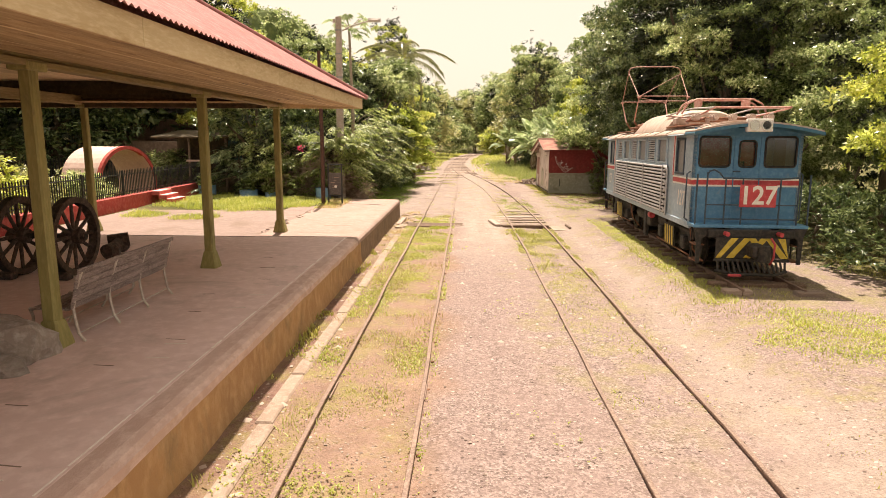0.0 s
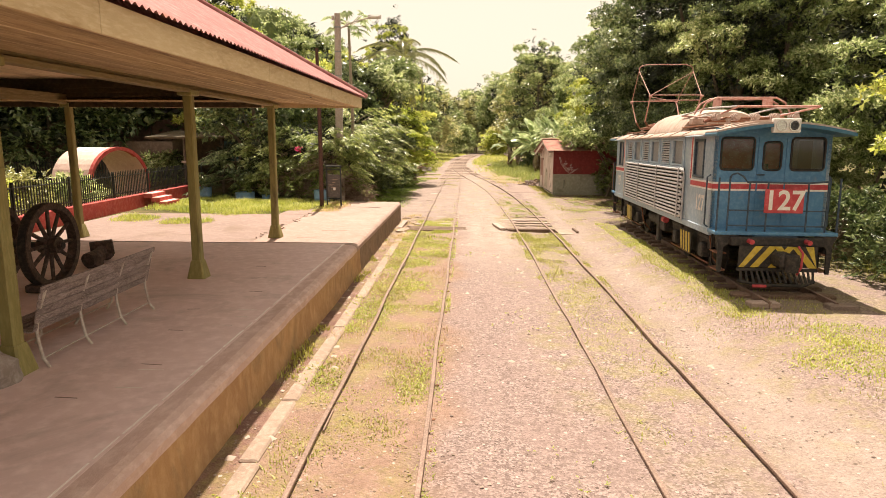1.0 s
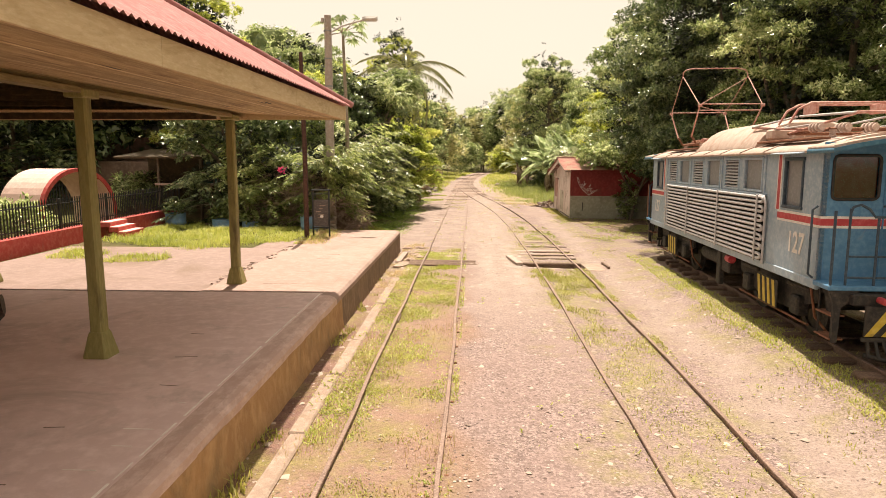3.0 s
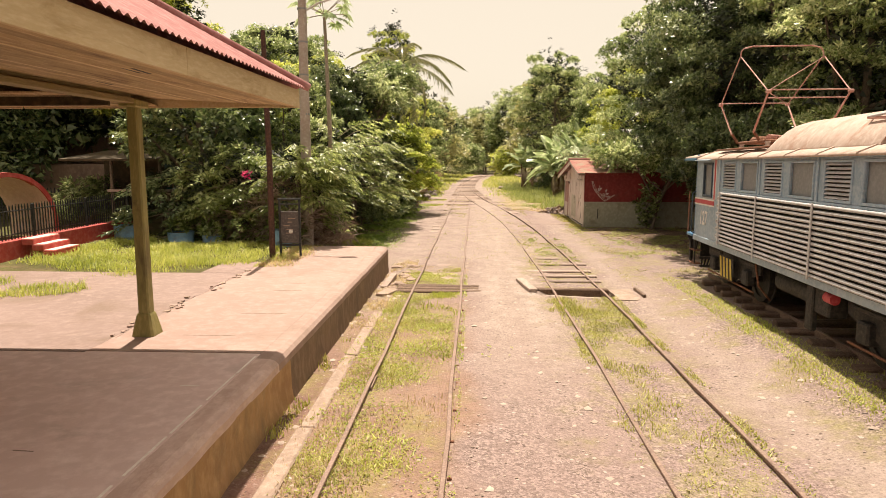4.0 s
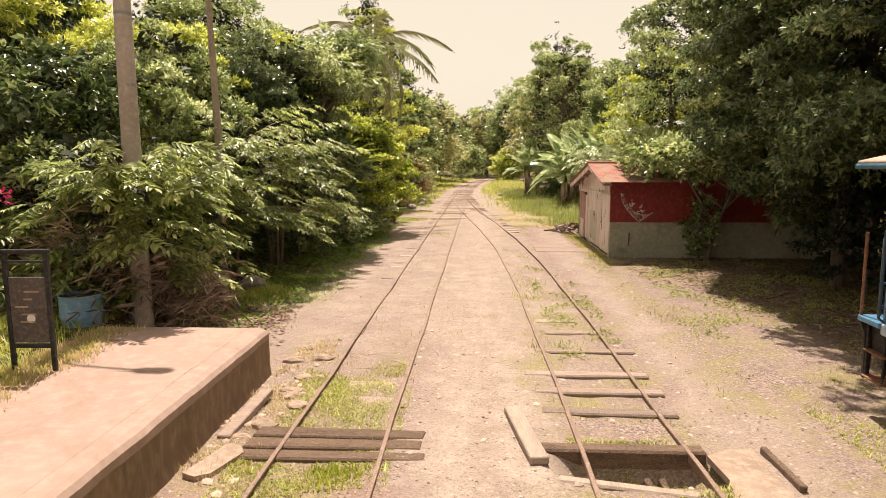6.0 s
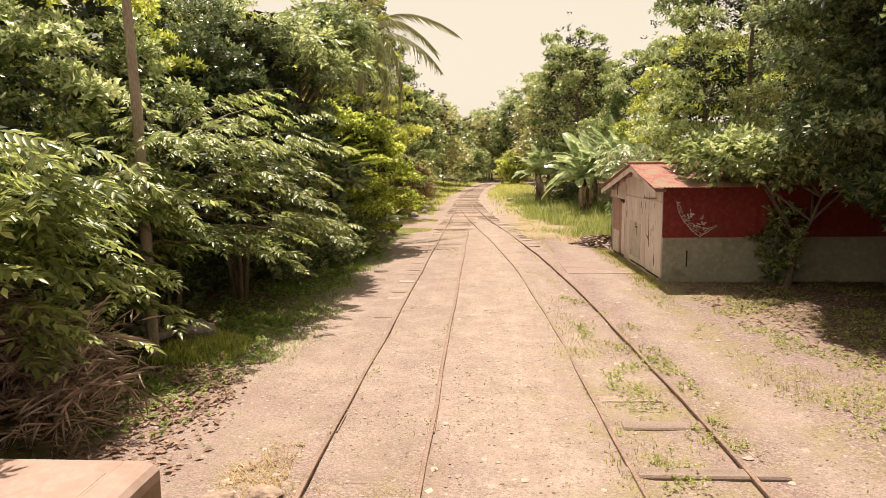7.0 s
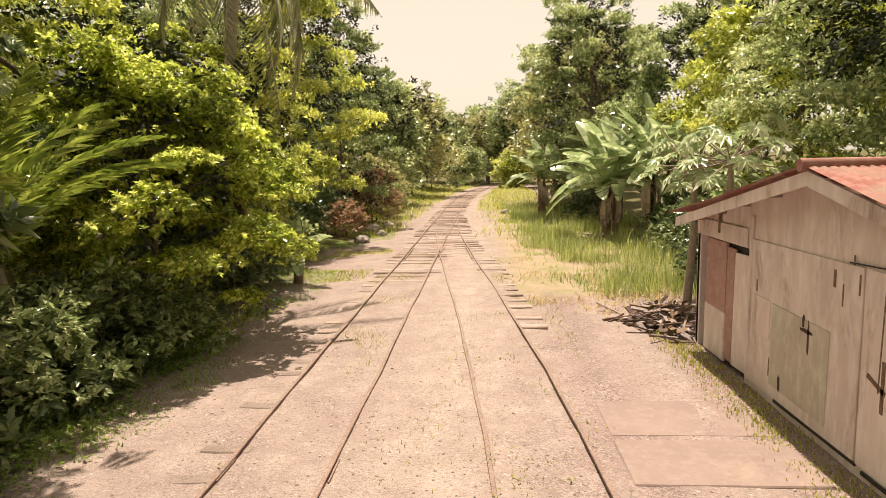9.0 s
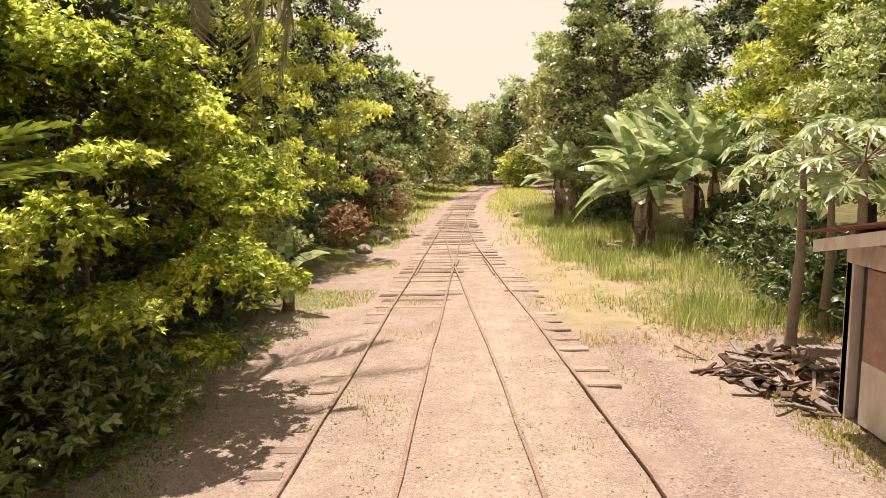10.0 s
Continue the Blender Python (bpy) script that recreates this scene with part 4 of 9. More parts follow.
    while cx > WEST:
        part("ceiling_board", Geo().box((cx - 0.11, 3.8, 4.36 + rnd.uniform(-0.003, 0.003)), (0.212, 23.6, 0.02), 0.003), M["ceiling_lifted"], t)
        cx -= 0.22
    part("end_wall", Geo().box((WEST - 0.05, 4.4, 2.4), (0.1, 25.0, 3.6), 0.01), M["far_wall"], t)
    # fluorescent batten on the ceiling
    part("strip_lamp", Geo().box((-6.3, 10.6, 4.31), (0.12, 1.3, 0.06), 0.01), M["white"], t)


canopy()


def canopy_post(x, y, label, lean=0.0):
    t = thing("canopy_post", label, "post", "posts under the canopy", pose(x, y, TOP, lean, 0, 0))
    z1 = 3.80 - TOP
    part("shaft", Geo().loft([[(sx * w, sy * w, z) for sx, sy in ((-1, -0.75), (-0.75, -1), (0.75, -1), (1, -0.75), (1, 0.75), (0.75, 1), (-0.75, 1), (-1, 0.75))] for z, w in ((0.27, 0.08), (1.2, 0.076), (z1, 0.073))]), M["post"], t)
    part("foot", Geo().loft([[(sx * w, sy * w, z) for sx, sy in ((-1, -0.8), (-0.8, -1), (0.8, -1), (1, -0.8), (1, 0.8), (0.8, 1), (-0.8, 1), (-1, 0.8))] for z, w in ((0.0, 0.155), (0.04, 0.15), (0.28, 0.10), (0.31, 0.088))]), M["post"], t, "flared painted foot")
    part("bracket", Geo().box((0, 0, z1 - 0.03), (0.24, 0.34, 0.1), 0.015), M["post"], t)
    return t


for x, y in ((-4.66, 2.3), (-4.66, 6.95), (-4.66, 11.55)):
    canopy_post(x, y, "olive-green wooden post with flared foot carrying the canopy")
canopy_post(-4.66, 16.1, "slim olive wooden post on flared concrete foot at the canopy end", -0.5)
canopy_post(-9.4, 15.9, "olive wooden post at the rear of the canopy", 0.3)
canopy_post(-9.4, 8.4, "olive wooden post at the rear of the canopy", 0.0)


# ---- locomotive ----
def locomotive():
    s = math.tan(radians(LOCO_TURN))
    m = pose(5.62 + 1.05 * s, 13.05, 0.345, -0.7, 0, -LOCO_TURN) @ Matrix.Diagonal((0.93, 1, 1, 1))
    t = thing("electric_locomotive", "faded blue old electric locomotive with pantographs, standing on rails", "locomotive", "", m)
    W, LEN, FL, RE = 1.12, 10.25, 1.03, 2.80  # half width, length, floor and roof edge
    cab = 1.9
    # hollow body shell: sides with window openings, ends with windows
    def wall_with_holes(name, u0, u1, z0, z1, holes, to3, mat, thick=0.06, label=""):
        us = sorted({u0, u1, *[h[0] for h in holes], *[h[1] for h in holes]})
        zs = sorted({z0, z1, *[h[2] for h in holes], *[h[3] for h in holes]})
        g = Geo()
        inside = lambda u, z: any(h[0] < u < h[1] and h[2] < z < h[3] for h in holes)
        for a, b in zip(us, us[1:]):
            for c, d in zip(zs, zs[1:]):
                if not inside((a + b) / 2, (c + d) / 2):
                    front = [to3(a, c, 0), to3(b, c, 0), to3(b, d, 0), to3(a, d, 0)]
                    back = [to3(a, c, thick), to3(b, c, thick), to3(b, d, thick), to3(a, d, thick)]
                    g.add(front + back, [(0, 1, 2, 3), (7, 6, 5, 4)])
        for h in holes + [(u0, u1, z0, z1)]:
            q = [(h[0], h[2]), (h[1], h[2]), (h[1], h[3]), (h[0], h[3])]
            for i in range(4):
                a, b = q[i], q[(i + 1) % 4]
                g.add([to3(*a, 0), to3(*b, 0), to3(*b, thick), to3(*a, thick)], [(0, 1, 2, 3)])
        return part(name, g, mat, t, label)

    win_z = (2.17, 2.72)
    bays = []
    for k in range(6):
        y0 = cab + 0.12 + k * 1.085
        bays.append((y0 + (0.12 if k % 2 else 0.10), y0 + (0.86 if k % 2 else 0.92), k % 2))
    for side in (-1, 1):
        to3 = lambda u, z, d, side=side: (side * (W - d), u, z)
        cab_w = [(0.62, 1.22, 1.98, 2.70), (LEN - 1.22, LEN - 0.62, 1.98, 2.70)]
        holes = cab_w + [(a, b, *win_z) for a, b, lou in bays]
        wall_with_holes("side_panel", 0.0, LEN, FL - 0.12, RE, holes, to3, M["loco_pale"], label="pale weathered blue side panel")
        for a, b, z0, z1 in cab_w:
            fr = Geo()
            for c, sz in (((side * W, (a + b) / 2, z1), (0.05, b - a + 0.08, 0.05)), ((side * W, (a + b) / 2, z0), (0.06, b - a + 0.08, 0.05)), ((side * W, a, (z0 + z1) / 2), (0.05, 0.045, z1 - z0)), ((side * W, b, (z0 + z1) / 2), (0.05, 0.045, z1 - z0))):
                fr.box(c, sz, 0.01)
            wf = part("window_frame", fr, M["frame_dark"], t)
            part("blind", Geo().box((side * (W - 0.045), (a + b) / 2, (z0 + z1) / 2), (0.012, b - a, z1 - z0)), M["mesh_grey"], wf)
            part("rain_hood", Geo().box((side * (W + 0.09), (a + b) / 2, 2.79), (0.22, 0.98, 0.018), 0.005, pose(0, 0, 0, 0, side * 9, 0)), M["loco_pale"], t)
        for a, b, lou in bays:
            fr = Geo()
            for c, sz in (((side * W, (a + b) / 2, win_z[1]), (0.04, b - a + 0.06, 0.04)), ((side * W, (a + b) / 2, win_z[0]), (0.05, b - a + 0.06, 0.04)), ((side * W, a, sum(win_z) / 2), (0.04, 0.04, win_z[1] - win_z[0])), ((side * W, b, sum(win_z) / 2), (0.04, 0.04, win_z[1] - win_z[0]))):
                fr.box(c, sz, 0.008)
            wf = part("louvre" if lou else "window_frame", fr, M["loco_pale"], t)
            part("backing", Geo().box((side * (W - 0.05), (a + b) / 2, sum(win_z) / 2), (0.012, b - a, win_z[1] - win_z[0])), M["black"] if lou else M["mesh_grey"], wf)
            if lou:
                for k in range(9):
                    z = win_z[0] + 0.045 + k * 0.058
                    part("slat", Geo().box((side * (W - 0.008), (a + b) / 2, z), (0.05, b - a - 0.05, 0.012), 0.003, pose(0, 0, 0, 0, side * 35, 0)), M["pipe"], wf)
        for k in (0, 2, 4, 6):
            yy = cab + 0.1 + k * 1.085
            part("rib", Geo().box((side * (W + 0.012), yy, 2.46), (0.03, 0.06, 0.70), 0.008), M["loco_pale"], t)
        part("belt", Geo().box((side * (W + 0.015), LEN / 2, 2.12), (0.035, LEN - 2 * cab, 0.035), 0.008), M["loco_pale"], t)
        part("cant_rail", Geo().box((side * (W + 0.02), LEN / 2, 2.80), (0.05, LEN, 0.045), 0.012), M["loco_pale"], t)
        # bank of cooling pipes
        y0, y1 = cab + 0.02, LEN - cab - 0.05
        # Black backing plate: the shade between the pipes is put into its colour.
        rad = part("cooler", Geo().box((side * (W + 0.012), (y0 + y1) / 2, 1.56), (0.02, y1 - y0, 1.10)), M["black"], t, "bank of white cooling pipes")
        n = 14
        for k in range(n):
            z = 1.06 + k * 1.02 / (n - 1)
            sag = 0.012 * math.sin(k * 1.7)
            part("pipe", Geo().tube([(side * (W + 0.075), y0, z), (side * (W + 0.08), (y0 + y1) / 2, z - abs(sag)), (side * (W + 0.075), y1, z)], 0.026, 8), M["pipe"], rad)
        for k in range(0, n - 1, 2):
            for yy, dy in ((y0, -1), (y1, 1)):
                z = 1.06 + (k + (1 if dy > 0 else 0)) * 1.02 / (n - 1)
                if z + 0.08 < 2.15:
                    pts = [(side * (W + 0.075), yy + dy * 0.075 * math.sin(a), z + 0.039 - 0.039 * math.cos(a)) for a in [i * math.pi / 6 for i in range(7)]]
                    part("return_bend", Geo().tube(pts, 0.026, 8), M["pipe"], rad)
        for yy in (y0 + 0.12, y0 + 2.15, y0 + 4.3, y1 - 0.12):
            part("clamp", Geo().box((side * (W + 0.11), yy, 1.56), (0.022, 0.05, 1.12), 0.006), M["pipe"], rad)
        part("feed_pipe", Geo().tube([(side * (W + 0.05), y0 - 0.12, 0.98), (side * (W + 0.05), y0 - 0.12, 2.0), (side * (W + 0.06), y0 - 0.05, 2.1), (side * (W + 0.07), y0 + 0.1, 2.1)], 0.022, 8), M["pipe"], t)
        # stripes: white, red, white along the cab, turning up behind the window
        for ya, yb, up in ((-0.004, 1.42, 1.42), (LEN - 1.42, LEN + 0.004, LEN - 1.42)):
            for z, h, mat in ((1.90, 0.035, "white"), (1.835, 0.095, "red"), (1.77, 0.035, "white")):
                part("stripe", Geo().box((side * (W + 0.004), (ya + yb) / 2, z), (0.008, yb - ya, h)), M[mat], t)
            for dy, wd, mat in ((-0.065, 0.03, "white"), (0.0, 0.1, "red"), (0.065, 0.03, "white")):
                sg = 1 if up < LEN / 2 else -1
                part("stripe", Geo().box((side * (W + 0.0055), up + sg * dy, 2.35), (0.010, wd, 0.86)), M[mat], t)
        for yy in (0.72, LEN - 0.72):
            rot = Matrix(((0, 0, side, 0), (side, 0, 0, 0), (0, 1, 0, 0), (0, 0, 0, 1)))
            lettering("number", "127", 0.44, M["white"], Matrix.Translation((side * (W + 0.006), yy, 1.45)) @ rot, t, 0.008, 0.85)
        # skirt and grab rails
        part("sill", Geo().box((side * (W - 0.01), LEN / 2, FL - 0.07), (0.06, LEN + 0.02, 0.13), 0.012), M["loco_pale"], t)
        for yy in (0.08, LEN - 0.06):
            part("grab_rail", Geo().tube([(side * (W + 0.02), yy, 1.05), (side * (W + 0.09), yy, 1.1), (side * (W + 0.09), yy, 2.0), (side * (W + 0.02), yy, 2.05)], 0.017, 8), M["frame_dark"], t)
    # ends
    for end in (0, 1):
        sy = -1 if end == 0 else 1
        y_at = 0.0 if end == 0 else LEN
        to3 = lambda u, z, d, sy=sy, y_at=y_at: (u, y_at - sy * d, z)
        wins = [(-1.0, -0.36, 2.15, 2.74), (-0.17, 0.17, 2.15, 2.66), (0.36, 1.0, 2.15, 2.74)]
        wall_with_holes("end_panel", -W, W, FL - 0.05, RE + 0.12, wins, to3, M["loco_blue"], label="deep blue cab end")
        for a, b, z0, z1 in wins:
            pts = []
            r = 0.07
            for cx, cz, a0 in ((b - r, z1 - r, 0), (a + r, z1 - r, 90), (a + r, z0 + r, 180), (b - r, z0 + r, 270)):
                for k in range(4):
                    an = radians(a0 + k * 30)
                    pts.append((cx + r * math.cos(an), y_at + sy * 0.008, cz + r * math.sin(an)))
            gasket = part("window_seal", Geo().tube(pts + pts[:1], 0.022, 6, True, False), M["black"], t)
            pane = part("pane", Geo().box(((a + b) / 2, y_at - sy * 0.02, (z0 + z1) / 2), (b - a, 0.008, z1 - z0)), M["glass"], gasket)
            pane.visible_shadow = False
        for z, h, mat in ((1.90, 0.035, "white"), (1.835, 0.095, "red"), (1.77, 0.035, "white")):
            part("stripe", Geo().box((0, y_at + sy * 0.004, z), (2 * W + 0.008, 0.008, h)), M[mat], t)
        part("door_edge", Geo().box((-0.27, y_at + sy * 0.008, 1.9), (0.025, 0.02, 1.7), 0.004), M["loco_blue"], t)
        part("door_edge", Geo().box((0.27, y_at + sy * 0.008, 1.9), (0.025, 0.02, 1.7), 0.004), M["loco_blue"], t)
        # deck with railing
        dk = y_at + sy * 0.22
        part("deck", Geo().box((0, dk, FL - 0.03), (2 * W + 0.1, 0.46, 0.07), 0.012), M["loco_blue"], t)
        yr = y_at + sy * 0.40
        rail = part("railing", Geo().tube([(-0.93, yr, 2.0), (-0.9, yr, 2.07), (-0.8, yr, 2.1), (-0.68, yr, 2.04), (-0.6, yr, 1.94), (0.56, yr, 1.93), (0.93, yr, 1.96)], 0.018, 8), M["frame_dark"], t)
        for x in (-0.93, -0.55, -0.2, 0.56, 0.93):
            hgt = 2.05 if abs(x) > 0.9 else 1.93
            part("upright", Geo().tube([(x, yr, FL), (x, yr, hgt)], 0.018, 8), M["frame_dark"], rail)
        part("mid_rail", Geo().tube([(-0.93, yr, 1.42), (0.93, yr, 1.42)], 0.014, 8), M["frame_dark"], rail)
        part("mid_rail", Geo().tube([(-0.93, yr, 1.14), (0.93, yr, 1.14)], 0.014, 8), M["frame_dark"], rail)
        part("handle", Geo().box((-0.22, y_at + sy * 0.05, 2.06), (0.16, 0.03, 0.03), 0.01), M["frame_dark"], t)
        plate = part("number_board", Geo().box((-0.11 * sy, yr + sy * 0.02, 1.60), (0.74, 0.02, 0.44), 0.006), M["red"], t, "red board with white number")
        rot = Matrix(((-sy, 0, 0, 0), (0, 0, sy, 0), (0, 1, 0, 0), (0, 0, 0, 1)))
        lettering("number", "127", 0.50, M["white"], Matrix.Translation((-0.11 * sy, yr + sy * 0.034, 1.595)) @ rot, plate, 0.010, 1.02)
        # roof hood over the cab end
        secs = []
        for yy, drop, wid in ((y_at - sy * 0.3, 0.0, 1.0), (y_at + sy * 0.15, 0.0, 1.01), (y_at + sy * 0.50, 0.0, 1.03)):
            top = [(x * (W + 0.12) * wid, yy, RE + 0.06 + drop + 0.17 * (1 - abs(x) ** 1.7)) for x in [i / 6 - 1 for i in range(13)]]
            bot = [(x, y, z - 0.035) for x, y, z in reversed(top)]
            secs.append(top + bot)
        part("hood", Geo().loft(secs, True, True), M["loco_cream"], t, "cream hood over the cab windows")
        part("visor", Geo().loft([[(x * 1.01, y + (sy * 0.03 if abs(y - y_at) > 0.4 else 0), z - (0.035 if k < 13 else 0.06)) for k, (x, y, z) in enumerate(sec)] for sec in secs], True, True), M["loco_deep"], t, "dark blue underside and lip of the hood")
        lamp = part("headlight_box", Geo().box((0.0, y_at + sy * 0.47, RE + 0.15), (0.50, 0.14, 0.25), 0.015), M["white"], t, "white box with two round headlights")
        for x in (-0.115, 0.115):
            part("lens", Geo().cyl((x, y_at + sy * 0.55, RE + 0.15), (0, 1, 0), 0.085, 0.03, 20), M["lamp_glass"], lamp)
            part("rim", Geo().ring((x, y_at + sy * 0.552, RE + 0.15), (0, 1, 0), 0.1, 0.082, 0.03, 20), M["chrome"], lamp)
            part("reflector", Geo().cyl((x, y_at + sy * 0.535, RE + 0.15), (0, 1, 0), 0.08, 0.012, 20), M["black"] if x > 0 else M["chrome"], lamp)
        # striped front plate, buffers and cowcatcher
        yf = y_at + sy * 0.60
        part("front_beam", Geo().box((0, yf - sy * 0.16, 0.86), (1.75, 0.2, 0.16), 0.02), M["black"], t)
        bplate = part("striped_plate", Geo().box((0, yf, 0.60), (1.48, 0.04, 0.40), 0.008), M["black"], t, "black plate with yellow slanted stripes")
        for x0, lean in ((-0.78, 1), (-0.52, 1), (-0.18, 1), (0.06, -1), (0.40, -1), (0.66, -1)):
            w = 0.15
            sh = 0.34 * lean
            q = [(x0, -0.195), (x0 + w, -0.195), (x0 + w + sh, 0.195), (x0 + sh, 0.195)]
            q = [(max(-0.735, min(0.735, a)), b) for a, b in q]
            if lean < 0:
                q = [(a + 0.18, b) for a, b in q]
                q = [(max(-0.735, min(0.735, a)), b) for a, b in q]
            part("stripe", Geo().prism([(a, yf + sy * 0.024, 0.60 + b) for a, b in q], (0, -sy * 0.003, 0)), M["yellow"], bplate)
        cow = part("cowcatcher", Geo().box((0, yf, 0.36), (1.52, 0.06, 0.06), 0.01), M["black"], t, "slatted black cowcatcher")
        part("bottom_bar", Geo().tube([(-0.72, yf - sy * 0.0, 0.15), (-0.4, yf + sy * 0.24, 0.12), (0.4, yf + sy * 0.24, 0.12), (0.72, yf, 0.15)], 0.03, 8), M["black"], cow)
        for k in range(15):
            x = -0.68 + k * 1.36 / 14
            bow = 0.26 * min(1.0, (0.74 - abs(x)) / 0.32)
            part("bar", Geo().box((x, yf + sy * bow / 2, 0.25), (0.04, 0.025, 0.26 + bow * 0.1), 0.004, pose(0, 0, 0, sy * math.degrees(math.atan2(bow, 0.24)), 0, 0)), M["black"], cow)
        part("foot_plate", Geo().box((-0.42, yf + sy * 0.28, 0.11), (0.26, 0.05, 0.05), 0.01), M["red"], cow)
        part("coupler", Geo().box((0.0, yf + sy * 0.22, 0.58), (0.28, 0.46, 0.26), 0.05), M["black"], t, "heavy black coupler")
        part("coupler_jaw", Geo().cyl((0.06, yf + sy * 0.46, 0.56), (0, 0, 1), 0.12, 0.3, 16), M["black"], t)
        for x in (-0.55, 0.52):
            part("buffer", Geo().cyl((x, yf + sy * 0.05, 0.88), (0, 1, 0), 0.045, 0.16, 14), M["red"], t, "small red buffer")
        part("brake_hose", Geo().tube([(0.35, yf + sy * 0.06, 0.8), (0.37, yf + sy * 0.2, 0.7), (0.36, yf + sy * 0.2, 0.45), (0.33, yf + sy * 0.12, 0.3)], 0.022, 8), M["red"], t)
        part("tank", Geo().box((0.0, y_at + sy * 0.3, 0.88), (0.85, 0.3, 0.2), 0.03), M["frame_dark"], t)
        for sx in (-1, 1):
            br = [(sx * 1.16, 0.97), (sx * 0.74, 0.97), (sx * 0.80, 0.86), (sx * 0.98, 0.74), (sx * 1.0, 0.26), (sx * 1.07, 0.26), (sx * 1.09, 0.80)]
            part("bracket", Geo().prism([(a, y_at + sy * 0.44, b) for a, b in br], (0, -sy * 0.04, 0)), M["black"], t)
            part("step_hanger", Geo().prism([(sx * 0.98, y_at + sy * 0.42, 0.98), (sx * 0.98, y_at + sy * 0.0, 0.98), (sx * 0.98, y_at + sy * 0.12, 0.62), (sx * 0.98, y_at + sy * 0.36, 0.62)], (sx * 0.03, 0, 0)), M["black"], t)
            for z in (0.30, 0.62):
                part("step", Geo().box((sx * 1.0, y_at + sy * 0.2, z), (0.2, 0.42, 0.025), 0.006), M["rust"], t)
            for yy in (0.02, 0.38):
                part("step_bar", Geo().tube([(sx * 1.06, y_at + sy * yy, 0.28), (sx * 1.06, y_at + sy * yy, 1.0)], 0.016, 6), M["black"], t)
            part("corner_pole", Geo().tube([(sx * (W + 0.02), y_at + sy * 0.42, FL), (sx * (W + 0.02), y_at + sy * 0.42, 2.02)], 0.02, 8), M["rust" if end else "frame_dark"], t)
    # floor and dark interior; bulkhead red stands in for the roof reflected in the panes
    part("floor", Geo().box((0, LEN / 2, FL - 0.03), (2 * W - 0.08, LEN - 0.1, 0.05)), M["black"], t)
    for yy in (1.75, LEN - 1.75):
        part("reflection_bulkhead", Geo().box((0, yy, 1.95), (2 * W - 0.14, 0.04, 1.75)), M["garden_red"], t)
    part("control_desk", Geo().box((0.5, 0.5, 1.6), (0.5, 0.45, 1.05), 0.04), M["black"], t)
    part("brake_column", Geo().cyl((0.05, 0.45, 1.9), (0, 0, 1), 0.07, 0.7, 12), M["black"], t)
    # roof
    def arch(y, half, z_edge, crown, n=12):
        top = [(x * half, y, z_edge + crown * (1 - abs(x) ** 2.2)) for x in [2 * i / n - 1 for i in range(n + 1)]]
        return top + [(x, y0, z - 0.04) for x, y0, z in reversed(top)]

    secs = [arch(y, W + 0.10, RE + 0.02, 0.24) for y in (-0.05, 1.0, 2.2, 4, 6, 8, 9.2, LEN + 0.05)]
    part("roof", Geo().loft(secs, True, True), M["loco_cream"], t, "cream rust-streaked curved roof")
    for yy in (0.2, 1.9, 2.98, 4.06, 5.15, 6.24, 7.3, 8.4, LEN - 0.2):
        part("roof_seam", Geo().loft([arch(yy - 0.025, W + 0.108, RE + 0.035, 0.245), arch(yy + 0.025, W + 0.108, RE + 0.035, 0.245)], True, True), M["loco_cream"], t)
    hs = []
    for y, k in ((2.9, 0.86), (3.0, 0.97), (3.2, 1.0), (6.0, 1.0), (6.25, 0.95), (6.42, 0.8), (6.52, 0.55)):
        top = [(x * 0.98, y, RE + 0.08 + (0.49 * k) * (1 - abs(x) ** 3.6) + 0.06) for x in [2 * i / 14 - 1 for i in range(15)]]
        hs.append(top + [(x, y0, RE + 0.04) for x, y0, z in reversed(top)])
    part("roof_hump", Geo().loft(hs, True, True), M["loco_cream"], t, "raised round-ended roof hump")
    part("roof_hatch", Geo().box((-0.62, 4.6, RE + 0.46), (0.34, 0.7, 0.05), 0.015, pose(0, 0, 0, 0, -28, 0)), M["loco_cream"], t)
    for sx in (-1, 1):
        part("roof_walk", Geo().box((sx * 0.88, 7.9, RE + 0.20), (0.22, 2.8, 0.03), 0.006), M["rust"], t)
        part("roof_walk", Geo().box((sx * 0.88, 1.7, RE + 0.20), (0.22, 2.2, 0.03), 0.006), M["rust"], t)

    # raised pantograph at the rear
    zb = RE + 0.34
    def insulators(parent, ys):
        for yy in ys:
            for sx in (-0.55, 0.55):
                ins = Geo()
                for k in range(4):
                    ins.cyl((sx, yy, RE + 0.20 + 0.04 * k), (0, 0, 1), 0.06 if k % 2 else 0.045, 0.035, 12)
                part("insulator", ins, M["ceramic"], parent)

    def pan_base(parent, y0, y1, dark):
        part("base_frame", Geo().tube([(-0.6, y0, zb), (0.6, y0, zb)], 0.03, 8), M[dark], parent)
        part("base_frame", Geo().tube([(-0.6, y1, zb), (0.6, y1, zb)], 0.03, 8), M[dark], parent)
        for sx in (-0.6, 0.6):
            part("base_frame", Geo().tube([(sx, y0, zb), (sx, y1, zb)], 0.03, 8), M[dark], parent)

    pan = part("raised_pantograph", Geo().box((-0.1, 8.2, zb + 0.05), (0.9, 0.55, 0.12), 0.05), M["rust"], t, "raised pantograph of thin faded red tubes")
    insulators(pan, (7.5, 8.9))
    pan_base(pan, 7.5, 8.9, "rust")
    part("spring", Geo().tube([(-0.5, 7.6, zb + 0.08), (0.4, 8.7, zb + 0.1)], 0.05, 8), M["panto_red"], pan)
    yc = 8.4
    kz, tz = 4.03, 4.86
    for sgn in (-1, 1):
        ky, by = yc + sgn * 1.35, yc + sgn * 0.62
